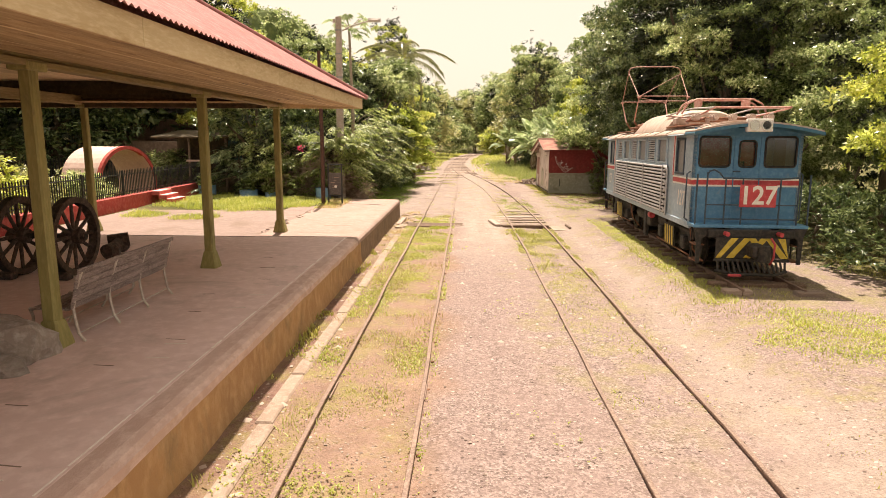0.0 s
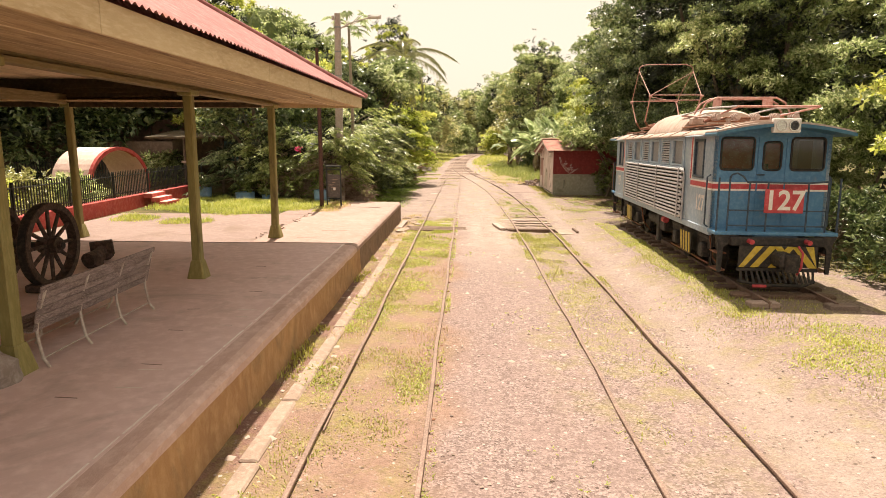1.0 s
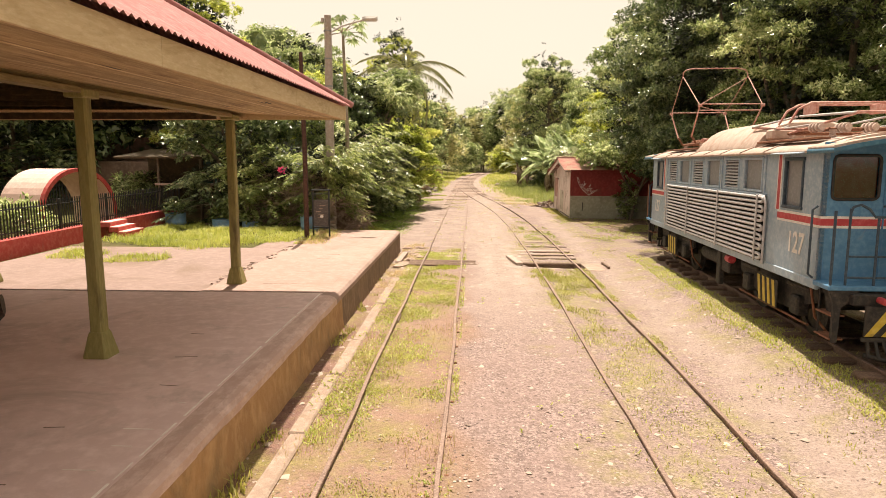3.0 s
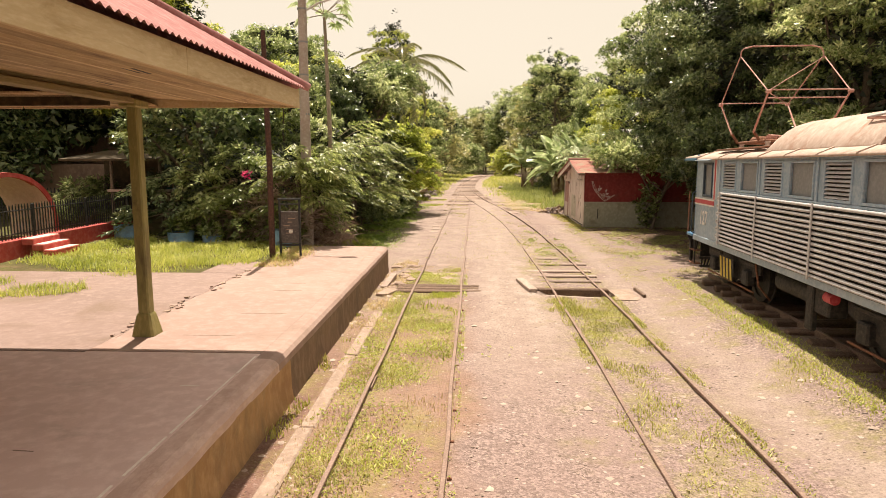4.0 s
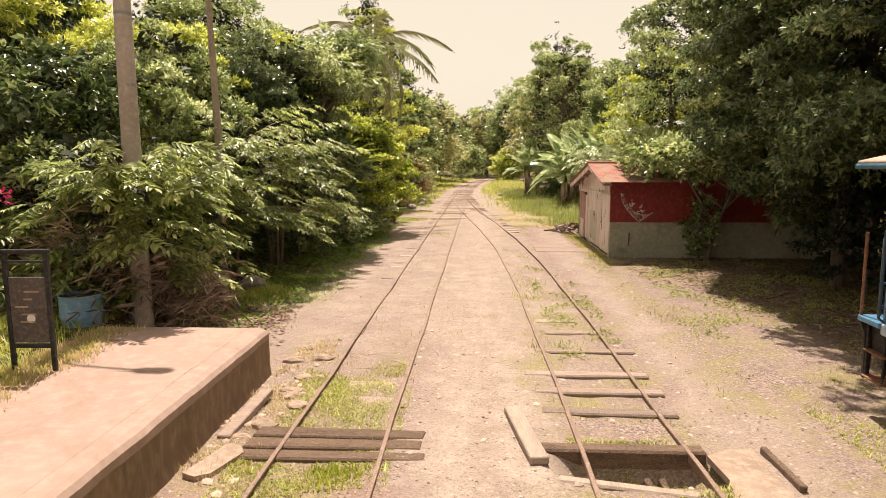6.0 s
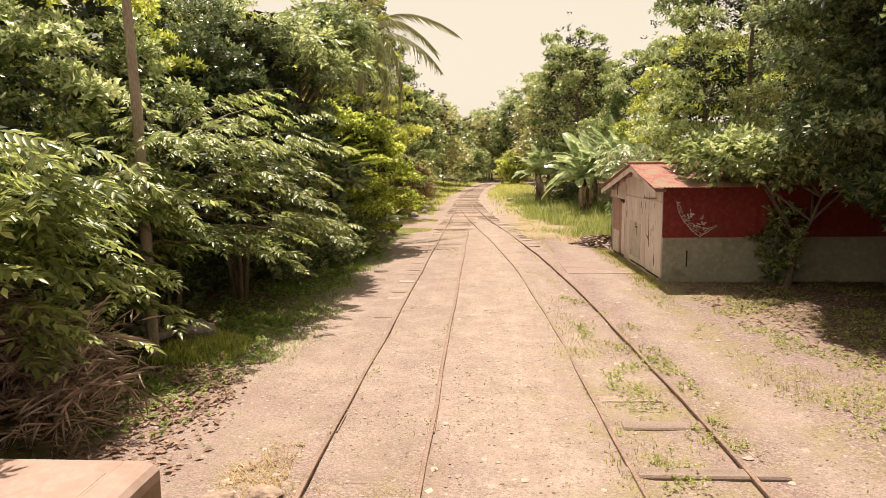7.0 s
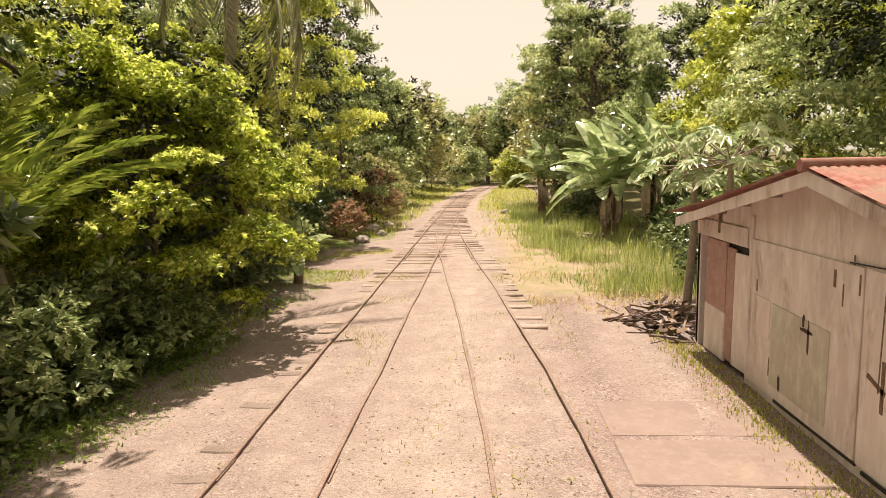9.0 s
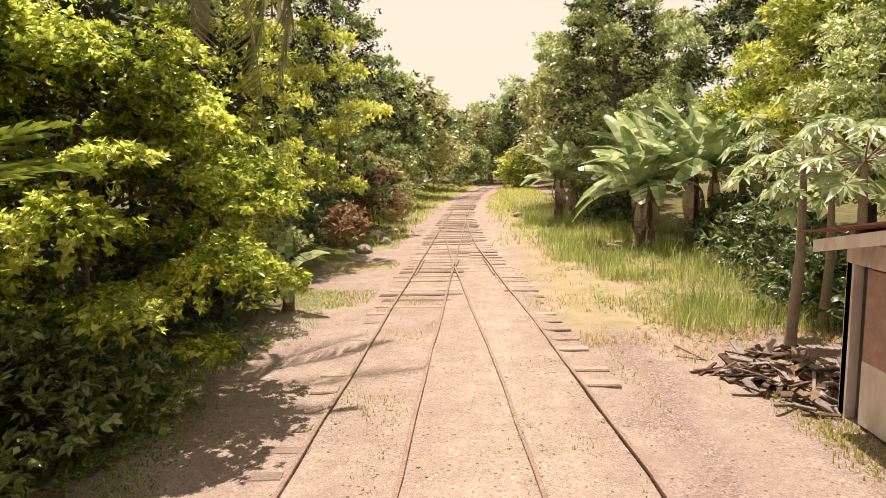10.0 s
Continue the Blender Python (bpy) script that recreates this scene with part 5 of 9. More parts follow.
        for sx in (-1, 1):
            part("arm_bearing", Geo().tube([(sx * 0.6, by, zb), (sx * 0.74, by, zb + 0.2)], 0.028, 8), M["rust"], pan)
            part("lower_arm", Geo().tube([(sx * 0.74, by, zb + 0.18), (sx * 0.78, ky, kz)], [0.024, 0.018], 8), M["panto_red"], pan)
            part("upper_arm", Geo().tube([(sx * 0.78, ky, kz), (sx * 0.87, yc + sgn * 0.04, tz)], 0.012, 8), M["panto_red"], pan)
            part("knuckle", Geo().cyl((sx * 0.78, ky, kz), (1, 0, 0), 0.036, 0.09, 10), M["panto_red"], pan)
        part("knee_bar", Geo().tube([(-0.77, ky, kz + 0.03), (0.77, ky, kz + 0.03)], 0.012, 8), M["panto_red"], pan)
    part("knee_bar", Geo().tube([(-0.76, yc - 1.28, kz - 0.11), (0.76, yc - 1.28, kz - 0.11)], 0.012, 8), M["panto_red"], pan)
    part("cross_stay", Geo().tube([(-0.77, yc - 1.35, kz + 0.02), (0.86, yc - 0.05, tz - 0.01)], 0.010, 6), M["panto_red"], pan)
    part("cross_stay", Geo().tube([(-0.77, yc - 1.35, kz - 0.02), (0.76, yc + 1.35, kz + 0.02)], 0.010, 6), M["panto_red"], pan)
    part("collector_bow", Geo().tube([(-0.87, yc, tz), (-0.86, yc, tz + 0.12), (-0.80, yc, tz + 0.18), (-0.62, yc, tz + 0.22), (0.62, yc, tz + 0.22), (0.80, yc, tz + 0.18), (0.86, yc, tz + 0.10), (0.87, yc, tz)], 0.015, 8), M["panto_red"], pan)
    # folded pantograph at the front
    fold = part("folded_pantograph", Geo().box((-0.5, 2.75, zb + 0.0), (0.6, 0.35, 0.22), 0.05), M["loco_cream"], t, "folded pantograph of faded red tubes")
    insulators(fold, (1.0, 2.4))
    pan_base(fold, 1.0, 2.4, "rust")
    for sx in (-0.62, 0.62):
        part("arm", Geo().tube([(sx, 2.3, zb), (sx * 1.25, -0.05, zb + 0.16), (sx * 1.25, -0.1, zb + 0.18)], 0.019, 8), M["panto_red"], fold)
        part("arm", Geo().tube([(sx * 1.25, -0.05, zb + 0.17), (sx * 1.2, 1.7, zb + 0.24)], 0.018, 8), M["pipe"], fold)
        part("arm", Geo().tube([(sx, 1.1, zb), (sx * 1.25, 3.6, zb + 0.16)], 0.019, 8), M["panto_red"], fold)
        part("arm", Geo().tube([(sx * 1.25, 3.6, zb + 0.17), (sx * 1.2, 1.8, zb + 0.24)], 0.018, 8), M["pipe"], fold)
    for yy in (-0.05, 3.6):
        part("knee_bar", Geo().tube([(-0.78, yy, zb + 0.17), (0.78, yy, zb + 0.17)], 0.02, 8), M["panto_red"], fold)
    for yy in (1.55, 1.95):
        part("collector_bow", Geo().tube([(-0.98, yy, zb + 0.12), (-0.85, yy, zb + 0.34), (-0.65, yy, zb + 0.44), (0.65, yy, zb + 0.44), (0.85, yy, zb + 0.34), (0.98, yy, zb + 0.12)], 0.02, 8), M["panto_red"], fold)
    for sx in (-0.55, 0.55):
        part("bow_post", Geo().box((sx, 1.75, zb + 0.36), (0.05, 0.46, 0.16), 0.01), M["panto_red"], fold)
    for k in range(5):
        c = Geo()
        for j in range(6):
            c.cyl((-0.85 + 0.4 * k, 0.75 + 0.05 * j, zb + 0.02), (0, 1, 0), 0.075 if j % 2 else 0.05, 0.045, 12)
        part("insulator", c, M["ceramic"], fold)
    part("bus_bar", Geo().tube([(-0.7, 0.6, zb + 0.1), (-0.7, 2.6, zb + 0.08), (-0.3, 3.0, zb + 0.18)], 0.016, 6), M["pipe"], fold)
    part("bus_bar", Geo().tube([(0.72, 0.6, zb + 0.1), (0.7, 2.6, zb + 0.08), (0.3, 7.4, zb + 0.3)], 0.016, 6), M["pipe"], fold)
    # running gear
    for by in (2.0, LEN - 2.0):
        bog = part("bogie", Geo().box((0, by, 0.62), (1.5, 0.4, 0.2), 0.03), M["black"], t)
        for dy in (-1.0, 1.0):
            for sx in (-1, 1):
                x = sx * 0.56
                part("wheel", Geo().ring((x, by + dy, 0.47), (1, 0, 0), 0.47, 0.36, 0.12, 28).cyl((x, by + dy, 0.47), (1, 0, 0), 0.37, 0.05, 24).cyl((x - sx * 0.05, by + dy, 0.44), (1, 0, 0), 0.5, 0.025, 28), M["black"], bog)
                part("axle_box", Geo().box((sx * 0.86, by + dy, 0.47), (0.2, 0.3, 0.3), 0.03), M["black"], bog)
                part("spring_pack", Geo().box((sx * 0.86, by + dy, 0.76), (0.1, 0.8, 0.08), 0.02).box((sx * 0.86, by + dy, 0.82), (0.1, 0.5, 0.05), 0.01), M["black"], bog)
            part("axle", Geo().cyl((0, by + dy, 0.47), (1, 0, 0), 0.07, 1.5, 12), M["black"], bog)
        for sx in (-1, 1):
            fr = [(sx * 0.80, by - 1.55, 0.62), (sx * 0.80, by - 1.55, 0.80), (sx * 0.80, by + 1.55, 0.80), (sx * 0.80, by + 1.55, 0.62), (sx * 0.80, by + 0.6, 0.34), (sx * 0.80, by - 0.6, 0.34)]
            part("side_frame", Geo().prism(fr, (sx * 0.05, 0, 0)), M["black"], bog)
            hz = part("hazard_plate", Geo().box((sx * 0.99, by - 0.1, 0.52), (0.02, 0.78, 0.46), 0.006), M["black"], bog, "black plate with worn yellow stripes")
            for k in range(4):
                y0 = by - 0.46 + k * 0.2
                part("stripe", Geo().prism([(sx * 1.003, y0, 0.31), (sx * 1.003, y0 + 0.1, 0.31), (sx * 1.003, y0 + 0.2, 0.73), (sx * 1.003, y0 + 0.1, 0.73)], (sx * 0.004, 0, 0)), M["yellow"], hz)
            part("sand_pipe", Geo().tube([(sx * 0.92, by - 1.45, 0.85), (sx * 0.85, by - 1.5, 0.4), (sx * 0.6, by - 1.48, 0.12)], 0.02, 6), M["rust"], bog)
            part("brake_rod", Geo().tube([(sx * 0.9, by - 1.4, 0.25), (sx * 0.9, by + 1.4, 0.25)], 0.02, 6), M["rust"], bog)
    for sx in (-1, 1):
        part("air_tank", Geo().cyl((sx * 0.75, LEN / 2, 0.66), (0, 1, 0), 0.17, 1.5, 16), M["black"], t)
        part("equipment_case", Geo().box((sx * 0.85, LEN / 2 - 1.1, 0.68), (0.3, 0.45, 0.42), 0.03), M["black"], t)
        part("valve", Geo().cyl((sx * 1.0, 3.75, 0.78), (0, 1, 0), 0.08, 0.22, 12), M["red"], t, "small red valve")
        part("hanger", Geo().box((sx * 0.98, 4.35, 0.55), (0.1, 0.22, 0.75), 0.02), M["black"], t)
    part("underframe", Geo().box((0, LEN / 2, 0.87), (1.7, LEN - 0.3, 0.16), 0.02), M["black"], t)


locomotive()


# ---- shed ----
def shed():
    X0, X1, Y0, Y1 = 4.82, 13.2, 36.9, 43.35
    YM, ZN, ZF, ZR = 39.05, 2.44, 2.13, 2.90  # ridge line, near and far wall heads, ridge
    t = thing("shed", "shabby shed with white gable, red upper wall and rusted roof", "shed", "", pose(0, 0, 0, 0, 0, 0))
    th = 0.12
    # gable wall towards the track, with a door opening
    dy0, dy1, dz = 41.25, 43.2, 1.84

    def gable(x, name):
        g = Geo()
        pts1 = [(x, Y0, -0.3), (x, dy0, -0.3), (x, dy0, dz), (x, Y0, dz)]
        g.prism(pts1, (th, 0, 0))
        g.prism([(x, dy1, -0.3), (x, Y1, -0.3), (x, Y1, dz), (x, dy1, dz)], (th, 0, 0))
        g.prism([(x, Y0, dz), (x, Y1, dz), (x, Y1, ZF), (x, YM, ZR), (x, Y0, ZN)], (th, 0, 0))
        return part(name, g, M["shed_white"], t)

    gable(X0, "gable_wall")
    rnd = random.Random(8)
    # boards on the gable
    for y0, y1, z0, z1 in ((38.55, 41.1, 0.05, 2.0), (Y0 + 0.02, 38.5, 0.05, 2.0)):
        part("wall_sheet", Geo().box((X0 - 0.012, (y0 + y1) / 2, (z0 + z1) / 2), (0.02, y1 - y0, z1 - z0), 0.004, pose(0, 0, 0, rnd.uniform(-0.4, 0.4), 0, 0)), M["shed_white"], t)
    part("wall_sheet", Geo().box((X0 - 0.016, 42.3, 1.98), (0.02, 2.05, 0.27), 0.004), M["shed_white"], t)
    part("patch_panel", Geo().box((X0 - 0.026, 39.75, 0.72), (0.012, 1.35, 1.05), 0.003, pose(0, 0, 0, 0.8, 0, 0)), M["shed_panel"], t, "faded grey-green patch panel")
    part("patch_panel", Geo().box((X0 - 0.026, 40.75, 1.02), (0.012, 0.55, 0.5), 0.003), M["shed_white"], t)
    part("seam", Geo().box((X0 - 0.02, 38.15, 2.05), (0.016, 1.3, 0.014), 0.004, pose(0, 0, 0, -2.4, 0, 0)), M["black"], t, "dark open seam between wall sheets")
    part("seam", Geo().box((X0 - 0.02, 38.2, 1.45), (0.014, 0.018, 1.15), 0.003, pose(0, 0, 0, 1.5, 0, 0)), M["dead"], t)
    for y0, y1, z in ((37.1, 38.4, 0.02), (38.5, 40.3, 0.035)):
        part("seam", Geo().box((X0 - 0.016, (y0 + y1) / 2, z), (0.02, y1 - y0, 0.045), 0.006, pose(0, 0, 0, -0.7, 0, 0)), M["black"], t)
    for y, z, w, h in ((39.55, 1.12, 0.30, 0.05), (39.5, 1.05, 0.045, 0.42), (39.62, 1.22, 0.05, 0.16), (37.55, 0.42, 0.05, 0.3), (40.15, 0.3, 0.07, 0.22)):
        part("rust_stain", Geo().prism([(X0 - 0.034, y + w * a, z + h * b) for a, b in ((-0.5, -0.3), (-0.1, -0.5), (0.4, -0.35), (0.5, 0.2), (0.1, 0.5), (-0.4, 0.35))], (0.004, 0, 0)), M["rust_dark"], t)
    part("joint_strip", Geo().box((X0 - 0.02, 41.12, 1.2), (0.03, 0.06, 2.2), 0.005), M["shed_white"], t)
    part("joint_strip", Geo().box((X0 - 0.03, 42.3, 2.15), (0.03, 0.05, 0.4), 0.005), M["dead"], t)
    for i in range(14):
        y, z = rnd.uniform(37.2, 40.9), rnd.uniform(1.2, 2.15) if i < 9 else rnd.uniform(0.1, 1.2)
        part("rust_streak", Geo().box((X0 - 0.0245, y, z), (0.004, rnd.uniform(0.015, 0.05), rnd.uniform(0.08, 0.26)), 0), M["dead"], t)
    part("crack", Geo().box((X0 - 0.0245, 38.25, 0.95), (0.004, 0.3, 0.05), 0, pose(0, 0, 0, 20, 0, 0)), M["dead"], t)
    part("crack", Geo().box((X0 - 0.0245, 38.15, 0.95), (0.004, 0.05, 0.5), 0), M["dead"], t)
    # double door, ajar and broken
    dr = part("door", Geo().box((X0 + 0.02, 42.5, 1.28), (0.04, 0.86, 1.08), 0.006), M["shed_pink"], t, "broken faded red and white door")
    part("leaf_lower", Geo().box((X0 + 0.016, 42.5, 0.36), (0.04, 0.86, 0.76), 0.006), M["shed_white"], dr)
    part("leaf", Geo().box((X0 + 0.03, 41.93, 0.9), (0.04, 0.28, 1.72), 0.006, pose(0, 0, 0, 1.2, 0, 0)), M["shed_pink"], dr)
    part("leaf", Geo().box((X0 + 0.06, 41.52, 0.86), (0.04, 0.6, 1.7), 0.006, pose(0, 0, 0, 0, 0, 4)), M["shed_white"], dr)
    # Black panel across the opening stands in for the unlit inside.
    part("dark_inside_panel", Geo().box((X0 + 0.09, 42.05, 1.0), (0.02, 1.8, 1.9)), M["black"], dr)
    # long side: block wall below, red sheet above
    part("side_wall", Geo().box(((X0 + X1) / 2, Y0 + th / 2, 0.42), (X1 - X0, th, 1.5), 0.01), M["shed_green"], t)
    g = Geo()
    n = int((X1 - X0 - 0.04) / 0.03)
    xs = [X0 + 0.02 + (X1 - X0 - 0.04) * i / n for i in range(n + 1)]
    g.sheet(xs, [1.10, ZN + 0.02], lambda x, z: (x, Y0 - 0.02 + 0.002 * math.sin(2 * math.pi * x / 0.3), z))
    part("red_sheeting", g, M["shed_red"], t, "dark red wall sheeting with a worn mural")
    part("sheet_backing", Geo().box(((X0 + X1) / 2, Y0 + 0.06, 1.76), (X1 - X0, 0.06, 1.3)), M["black"], t)
    part("corner_post", Geo().box((X0 + 0.05, Y0 + 0.0, 1.76), (0.1, 0.06, 1.3), 0.008), M["shed_red"], t)
    part("slit", Geo().box((5.45, Y0 - 0.004, 0.55), (0.035, 0.012, 0.42)), M["black"], t)
    part("back_wall", Geo().box(((X0 + X1) / 2, Y1 - 0.06, 1.0), (X1 - X0, 0.12, 2.5), 0.01), M["shed_green"], t)
    part("rear_gable", Geo().prism([(X1 - 0.1, Y0, -0.3), (X1 - 0.1, Y1, -0.3), (X1 - 0.1, Y1, ZF), (X1 - 0.1, YM, ZR), (X1 - 0.1, Y0, ZN)], (0.1, 0, 0)), M["shed_green"], t)
    # worn mural: a pointed crescent of small painted stones and a few pale shapes
    outer = [(5.15, 2.02), (5.19, 1.78), (5.34, 1.52), (5.54, 1.30), (5.74, 1.12), (5.93, 1.24), (6.18, 1.40)]
    inner = [(5.21, 2.02), (5.28, 1.80), (5.44, 1.60), (5.60, 1.46), (5.78, 1.36), (5.98, 1.40), (6.18, 1.42)]

    def along(path, u):
        k = min(len(path) - 2, int(u * (len(path) - 1)))
        f = u * (len(path) - 1) - k
        return Vector(path[k]).lerp(Vector(path[k + 1]), f)

    marks = {}

    def dab(c, w, h, turn, mat, depth=0.0):
        cs, sn = math.cos(turn), math.sin(turn)
        pts = [(c[0] + w * (a * cs - b * sn), c[1] + h * (a * sn + b * cs)) for a, b in ((-1, -0.5), (0.1, -1), (1, -0.3), (0.7, 0.8), (-0.5, 1))]
        marks.setdefault(mat, Geo()).prism([(x, Y0 - 0.030 - depth, z) for x, z in pts], (0, 0.004, 0))

    for i in range(64):
        q = along(outer, (i + rnd.random()) / 64)
        dab(q, rnd.uniform(0.012, 0.03), rnd.uniform(0.008, 0.014), rnd.uniform(0, 3), rnd.choice(("shed_white", "shed_white", "shed_pink")))
    for i in range(120):
        u = rnd.random()
        q = along(outer, u).lerp(along(inner, u), rnd.uniform(0.1, 1.0))
        dab(q, rnd.uniform(0.012, 0.03), rnd.uniform(0.010, 0.020), rnd.uniform(0, 3), rnd.choice(("shed_pink", "shed_white", "pipe", "shed_pink", "kerb")), 0.001)
    for cx, cz, w, h in ((5.50, 1.70, 0.06, 0.06), (5.46, 1.62, 0.04, 0.07), (5.50, 1.79, 0.025, 0.03), (5.78, 1.54, 0.05, 0.07), (5.80, 1.64, 0.03, 0.03), (5.86, 1.46, 0.07, 0.03), (5.72, 1.46, 0.05, 0.03)):
        for k in range(5):
            dab((cx + rnd.gauss(0, w * 0.5), cz + rnd.gauss(0, h * 0.5)), w * 0.5, h * 0.45, rnd.uniform(0, 3), rnd.choice(("shed_white", "pipe")), 0.002)
    for mat, g in marks.items():
        tagged(part("mural", g, M[mat], t), "pale worn crescent of painted stones", kind="stuff")
    # corrugated roof in sheets
    for ye, ze in ((Y0 - 0.6, 2.36), (Y1 + 0.35, 2.13)):
        xa = X0 - 0.42
        k = 0
        while xa < X1 + 0.3:
            w = 0.86
            n = 28
            run = abs(ye - YM)
            lift = rnd.uniform(0, 0.012)
            gg = Geo().sheet([xa + (w + 0.05) * i / n for i in range(n + 1)], [0, 0.5, 1], lambda x, u: (x, YM + (ye - YM) * u, ZR + 0.08 + lift - (ZR + 0.04 - ze) * u - 0.03 * math.sin(math.pi * u) + 0.011 * math.sin(2 * math.pi * x / 0.095)))
            part("roof_sheet", gg, M["shed_roof"], t)
            xa += w
    part("ridge_cap", Geo().tube([(X0 - 0.44, YM, ZR + 0.09), (X1 + 0.3, YM, ZR + 0.09)], 0.07, 8), M["shed_roof"], t)
    for ye, ze in ((Y0 - 0.5, 2.34), (Y1 + 0.1, 2.12)):
        a, b = Vector((X0 - 0.36, YM, ZR + 0.0)), Vector((X0 - 0.36, ye, ze - 0.05))
        part("barge_board", Geo().loft([[a + Vector((0, 0, 0.03)), a + Vector((0.03, 0, 0.03)), a + Vector((0.03, 0, -0.12)), a + Vector((0, 0, -0.12))], [b + Vector((0, 0, 0.03)), b + Vector((0.03, 0, 0.03)), b + Vector((0.03, 0, -0.12)), b + Vector((0, 0, -0.12))]]), M["shed_white"], t)
        for k in range(5):
            u = 0.1 + 0.2 * k
            c = a.lerp(b, u)
            part("purlin", Geo().box((X0 - 0.16, c.y, c.z - 0.03), (0.3, 0.06, 0.07), 0.006), M["sleeper"], t)


shed()


def concrete_apron():
    t = thing("concrete_apron", "cracked concrete slab before the shed doors", "slab", kind="structure")
    part("slab", Geo().box((3.55, 38.75, -0.112), (1.9, 1.05, 0.12), 0.015), M["slab"], t)
    part("slab", Geo().box((3.5, 39.95, -0.122), (1.8, 1.1, 0.12), 0.015), M["slab"], t)


concrete_apron()


# ---- plants ----
def unit(a):
    return a / np.maximum(np.linalg.norm(a, axis=-1, keepdims=True), 1e-9)


def leaf(length=1.0, width=0.32, fold=0.12, droop=0.15):
    """One leaf as four corners along +y, folded on its midrib."""
    v = np.array([(0, 0, 0), (-width / 2, 0.45, fold * width), (0, 1, -droop), (width / 2, 0.45, fold * width)]) * length
    return v, [(0, 2, 1), (0, 3, 2)]


def gather(pieces):
    vs, fs, o = [], [], 0
    for v, f in pieces:
        vs.append(v)
        fs += [tuple(i + o for i in q) for q in f]
        o += len(v)
    return np.concatenate(vs), np.array(fs)


def turned(v, rx, ry, rz, at=(0, 0, 0)):
    m = np.array(Euler((rx, ry, rz)).to_matrix())
    return v @ m.T + np.array(at)


def spray_cluster(n, length, width, rng, spread=1.0):
    """A twig end: leaves set round a short stem along +y."""
    out = []
    for k in range(n):
        v, f = leaf(length * rng.uniform(0.7, 1.15), width)
        u = k / n
        out.append((turned(v, rng.uniform(-0.5, 0.5), rng.uniform(-0.7, 0.7), rng.uniform(-1.2, 1.2) * spread, (0, u * length * 1.3, 0)), f))
    return gather(out)


def spray_pinnate(pairs, leng, leaflet, rng, width=0.3):
    """A feathered leaf: leaflets in pairs on a drooping midrib along +y."""
    out = []
    for k in range(pairs):
        u = (k + 0.6) / pairs
        at = (0, u * leng, -0.28 * leng * u * u)
        size = leaflet * (0.75 + 0.5 * math.sin(math.pi * min(1, u * 0.9 + 0.1)))
        for s in (-1, 1):
            v, f = leaf(size, width)
            out.append((turned(v, -0.25 + rng.uniform(-0.2, 0.2), 0, -s * rng.uniform(0.8, 1.2), at), f))
    v, f = leaf(leaflet * 1.1, width)
    out.append((turned(v, -0.3, 0, 0, (0, leng, -0.28 * leng)), f))
    return gather(out)


def spray_fine(n, length, width, rng):
    """A dense twig end of many single-faced small leaves."""
    vs, fs = [], []
    for k in range(n):
        l = length * rng.uniform(0.7, 1.2)
        v = np.array([(-width * l / 2, 0.15 * l, 0), (width * l / 2, 0.35 * l, 0.03 * l), (0, l, -0.12 * l)])
        at = np.array((rng.normal(0, 0.5), rng.uniform(0, 1.5), rng.normal(0, 0.3))) * length
        vs.append(turned(v, rng.uniform(-0.6, 0.6), rng.uniform(-0.8, 0.8), rng.uniform(-1.5, 1.5), at))
        fs.append((3 * k, 3 * k + 1, 3 * k + 2))
    return np.concatenate(vs), np.array(fs)


def spray_whorl(n, length, width, rng):
    """A twig end seen from outside: leaves spreading all round from a tip that points along +y."""
    out = []
    for k in range(n):
        az = 2.39996 * k + rng.uniform(-0.3, 0.3)
        open_by = 0.45 + 1.0 * (k + 0.5) / n + rng.uniform(-0.15, 0.15)
        v, f = leaf(length * rng.uniform(0.75, 1.15), width, 0.16, rng.uniform(0.1, 0.4))
        v = turned(v, -open_by, 0, 0)
        v = turned(v, 0, az, 0, (0, -0.5 * length * k / n, 0))
        out.append((v, f))
    return gather(out)


def spray_tuft(n, length, width, rng):
    """A small-leaved whorl for crowns seen from some way off: one bent face a leaf."""
    vs, fs = [], []
    for k in range(n):
        ll = length * rng.uniform(0.7, 1.25)
        v = np.array([(-0.32 * width * ll, 0.12 * ll, 0), (0.68 * width * ll, 0.42 * ll, 0.05 * ll), (0, ll, -0.15 * ll)])
        v = turned(v, -(0.35 + 1.15 * (k + 0.5) / n + rng.uniform(-0.2, 0.2)), 0, 0)
        vs.append(turned(v, 0, 2.39996 * k + rng.uniform(-0.3, 0.3), 0, (0, -0.9 * length * k / n, 0)))
        fs.append((3 * k, 3 * k + 1, 3 * k + 2))
    return np.concatenate(vs), np.array(fs)


TRNG = np.random.default_rng(21)
SPRAYS = {
    "cluster": [spray_cluster(8, 0.16, 0.52, TRNG) for _ in range(4)],
    "small": [spray_cluster(9, 0.11, 0.45, TRNG) for _ in range(3)],
    "drape": [spray_pinnate(6, 0.46, 0.18, TRNG, 0.36) for _ in range(4)],
    "fine": [spray_fine(12, 0.20, 0.50, TRNG) for _ in range(4)],
    "tuft": [spray_tuft(10, 0.145, 0.46, TRNG) for _ in range(5)],
    "whorl": [spray_whorl(7, 0.20, 0.40, TRNG) for _ in range(5)],
    "round_leaf": [spray_whorl(8, 0.135, 0.62, TRNG) for _ in range(5)],
    "whorl_small": [spray_whorl(9, 0.125, 0.46, TRNG) for _ in range(4)],
    "twig": [spray_cluster(9, 0.42, 0.012, TRNG, 1.6) for _ in range(4)],
}


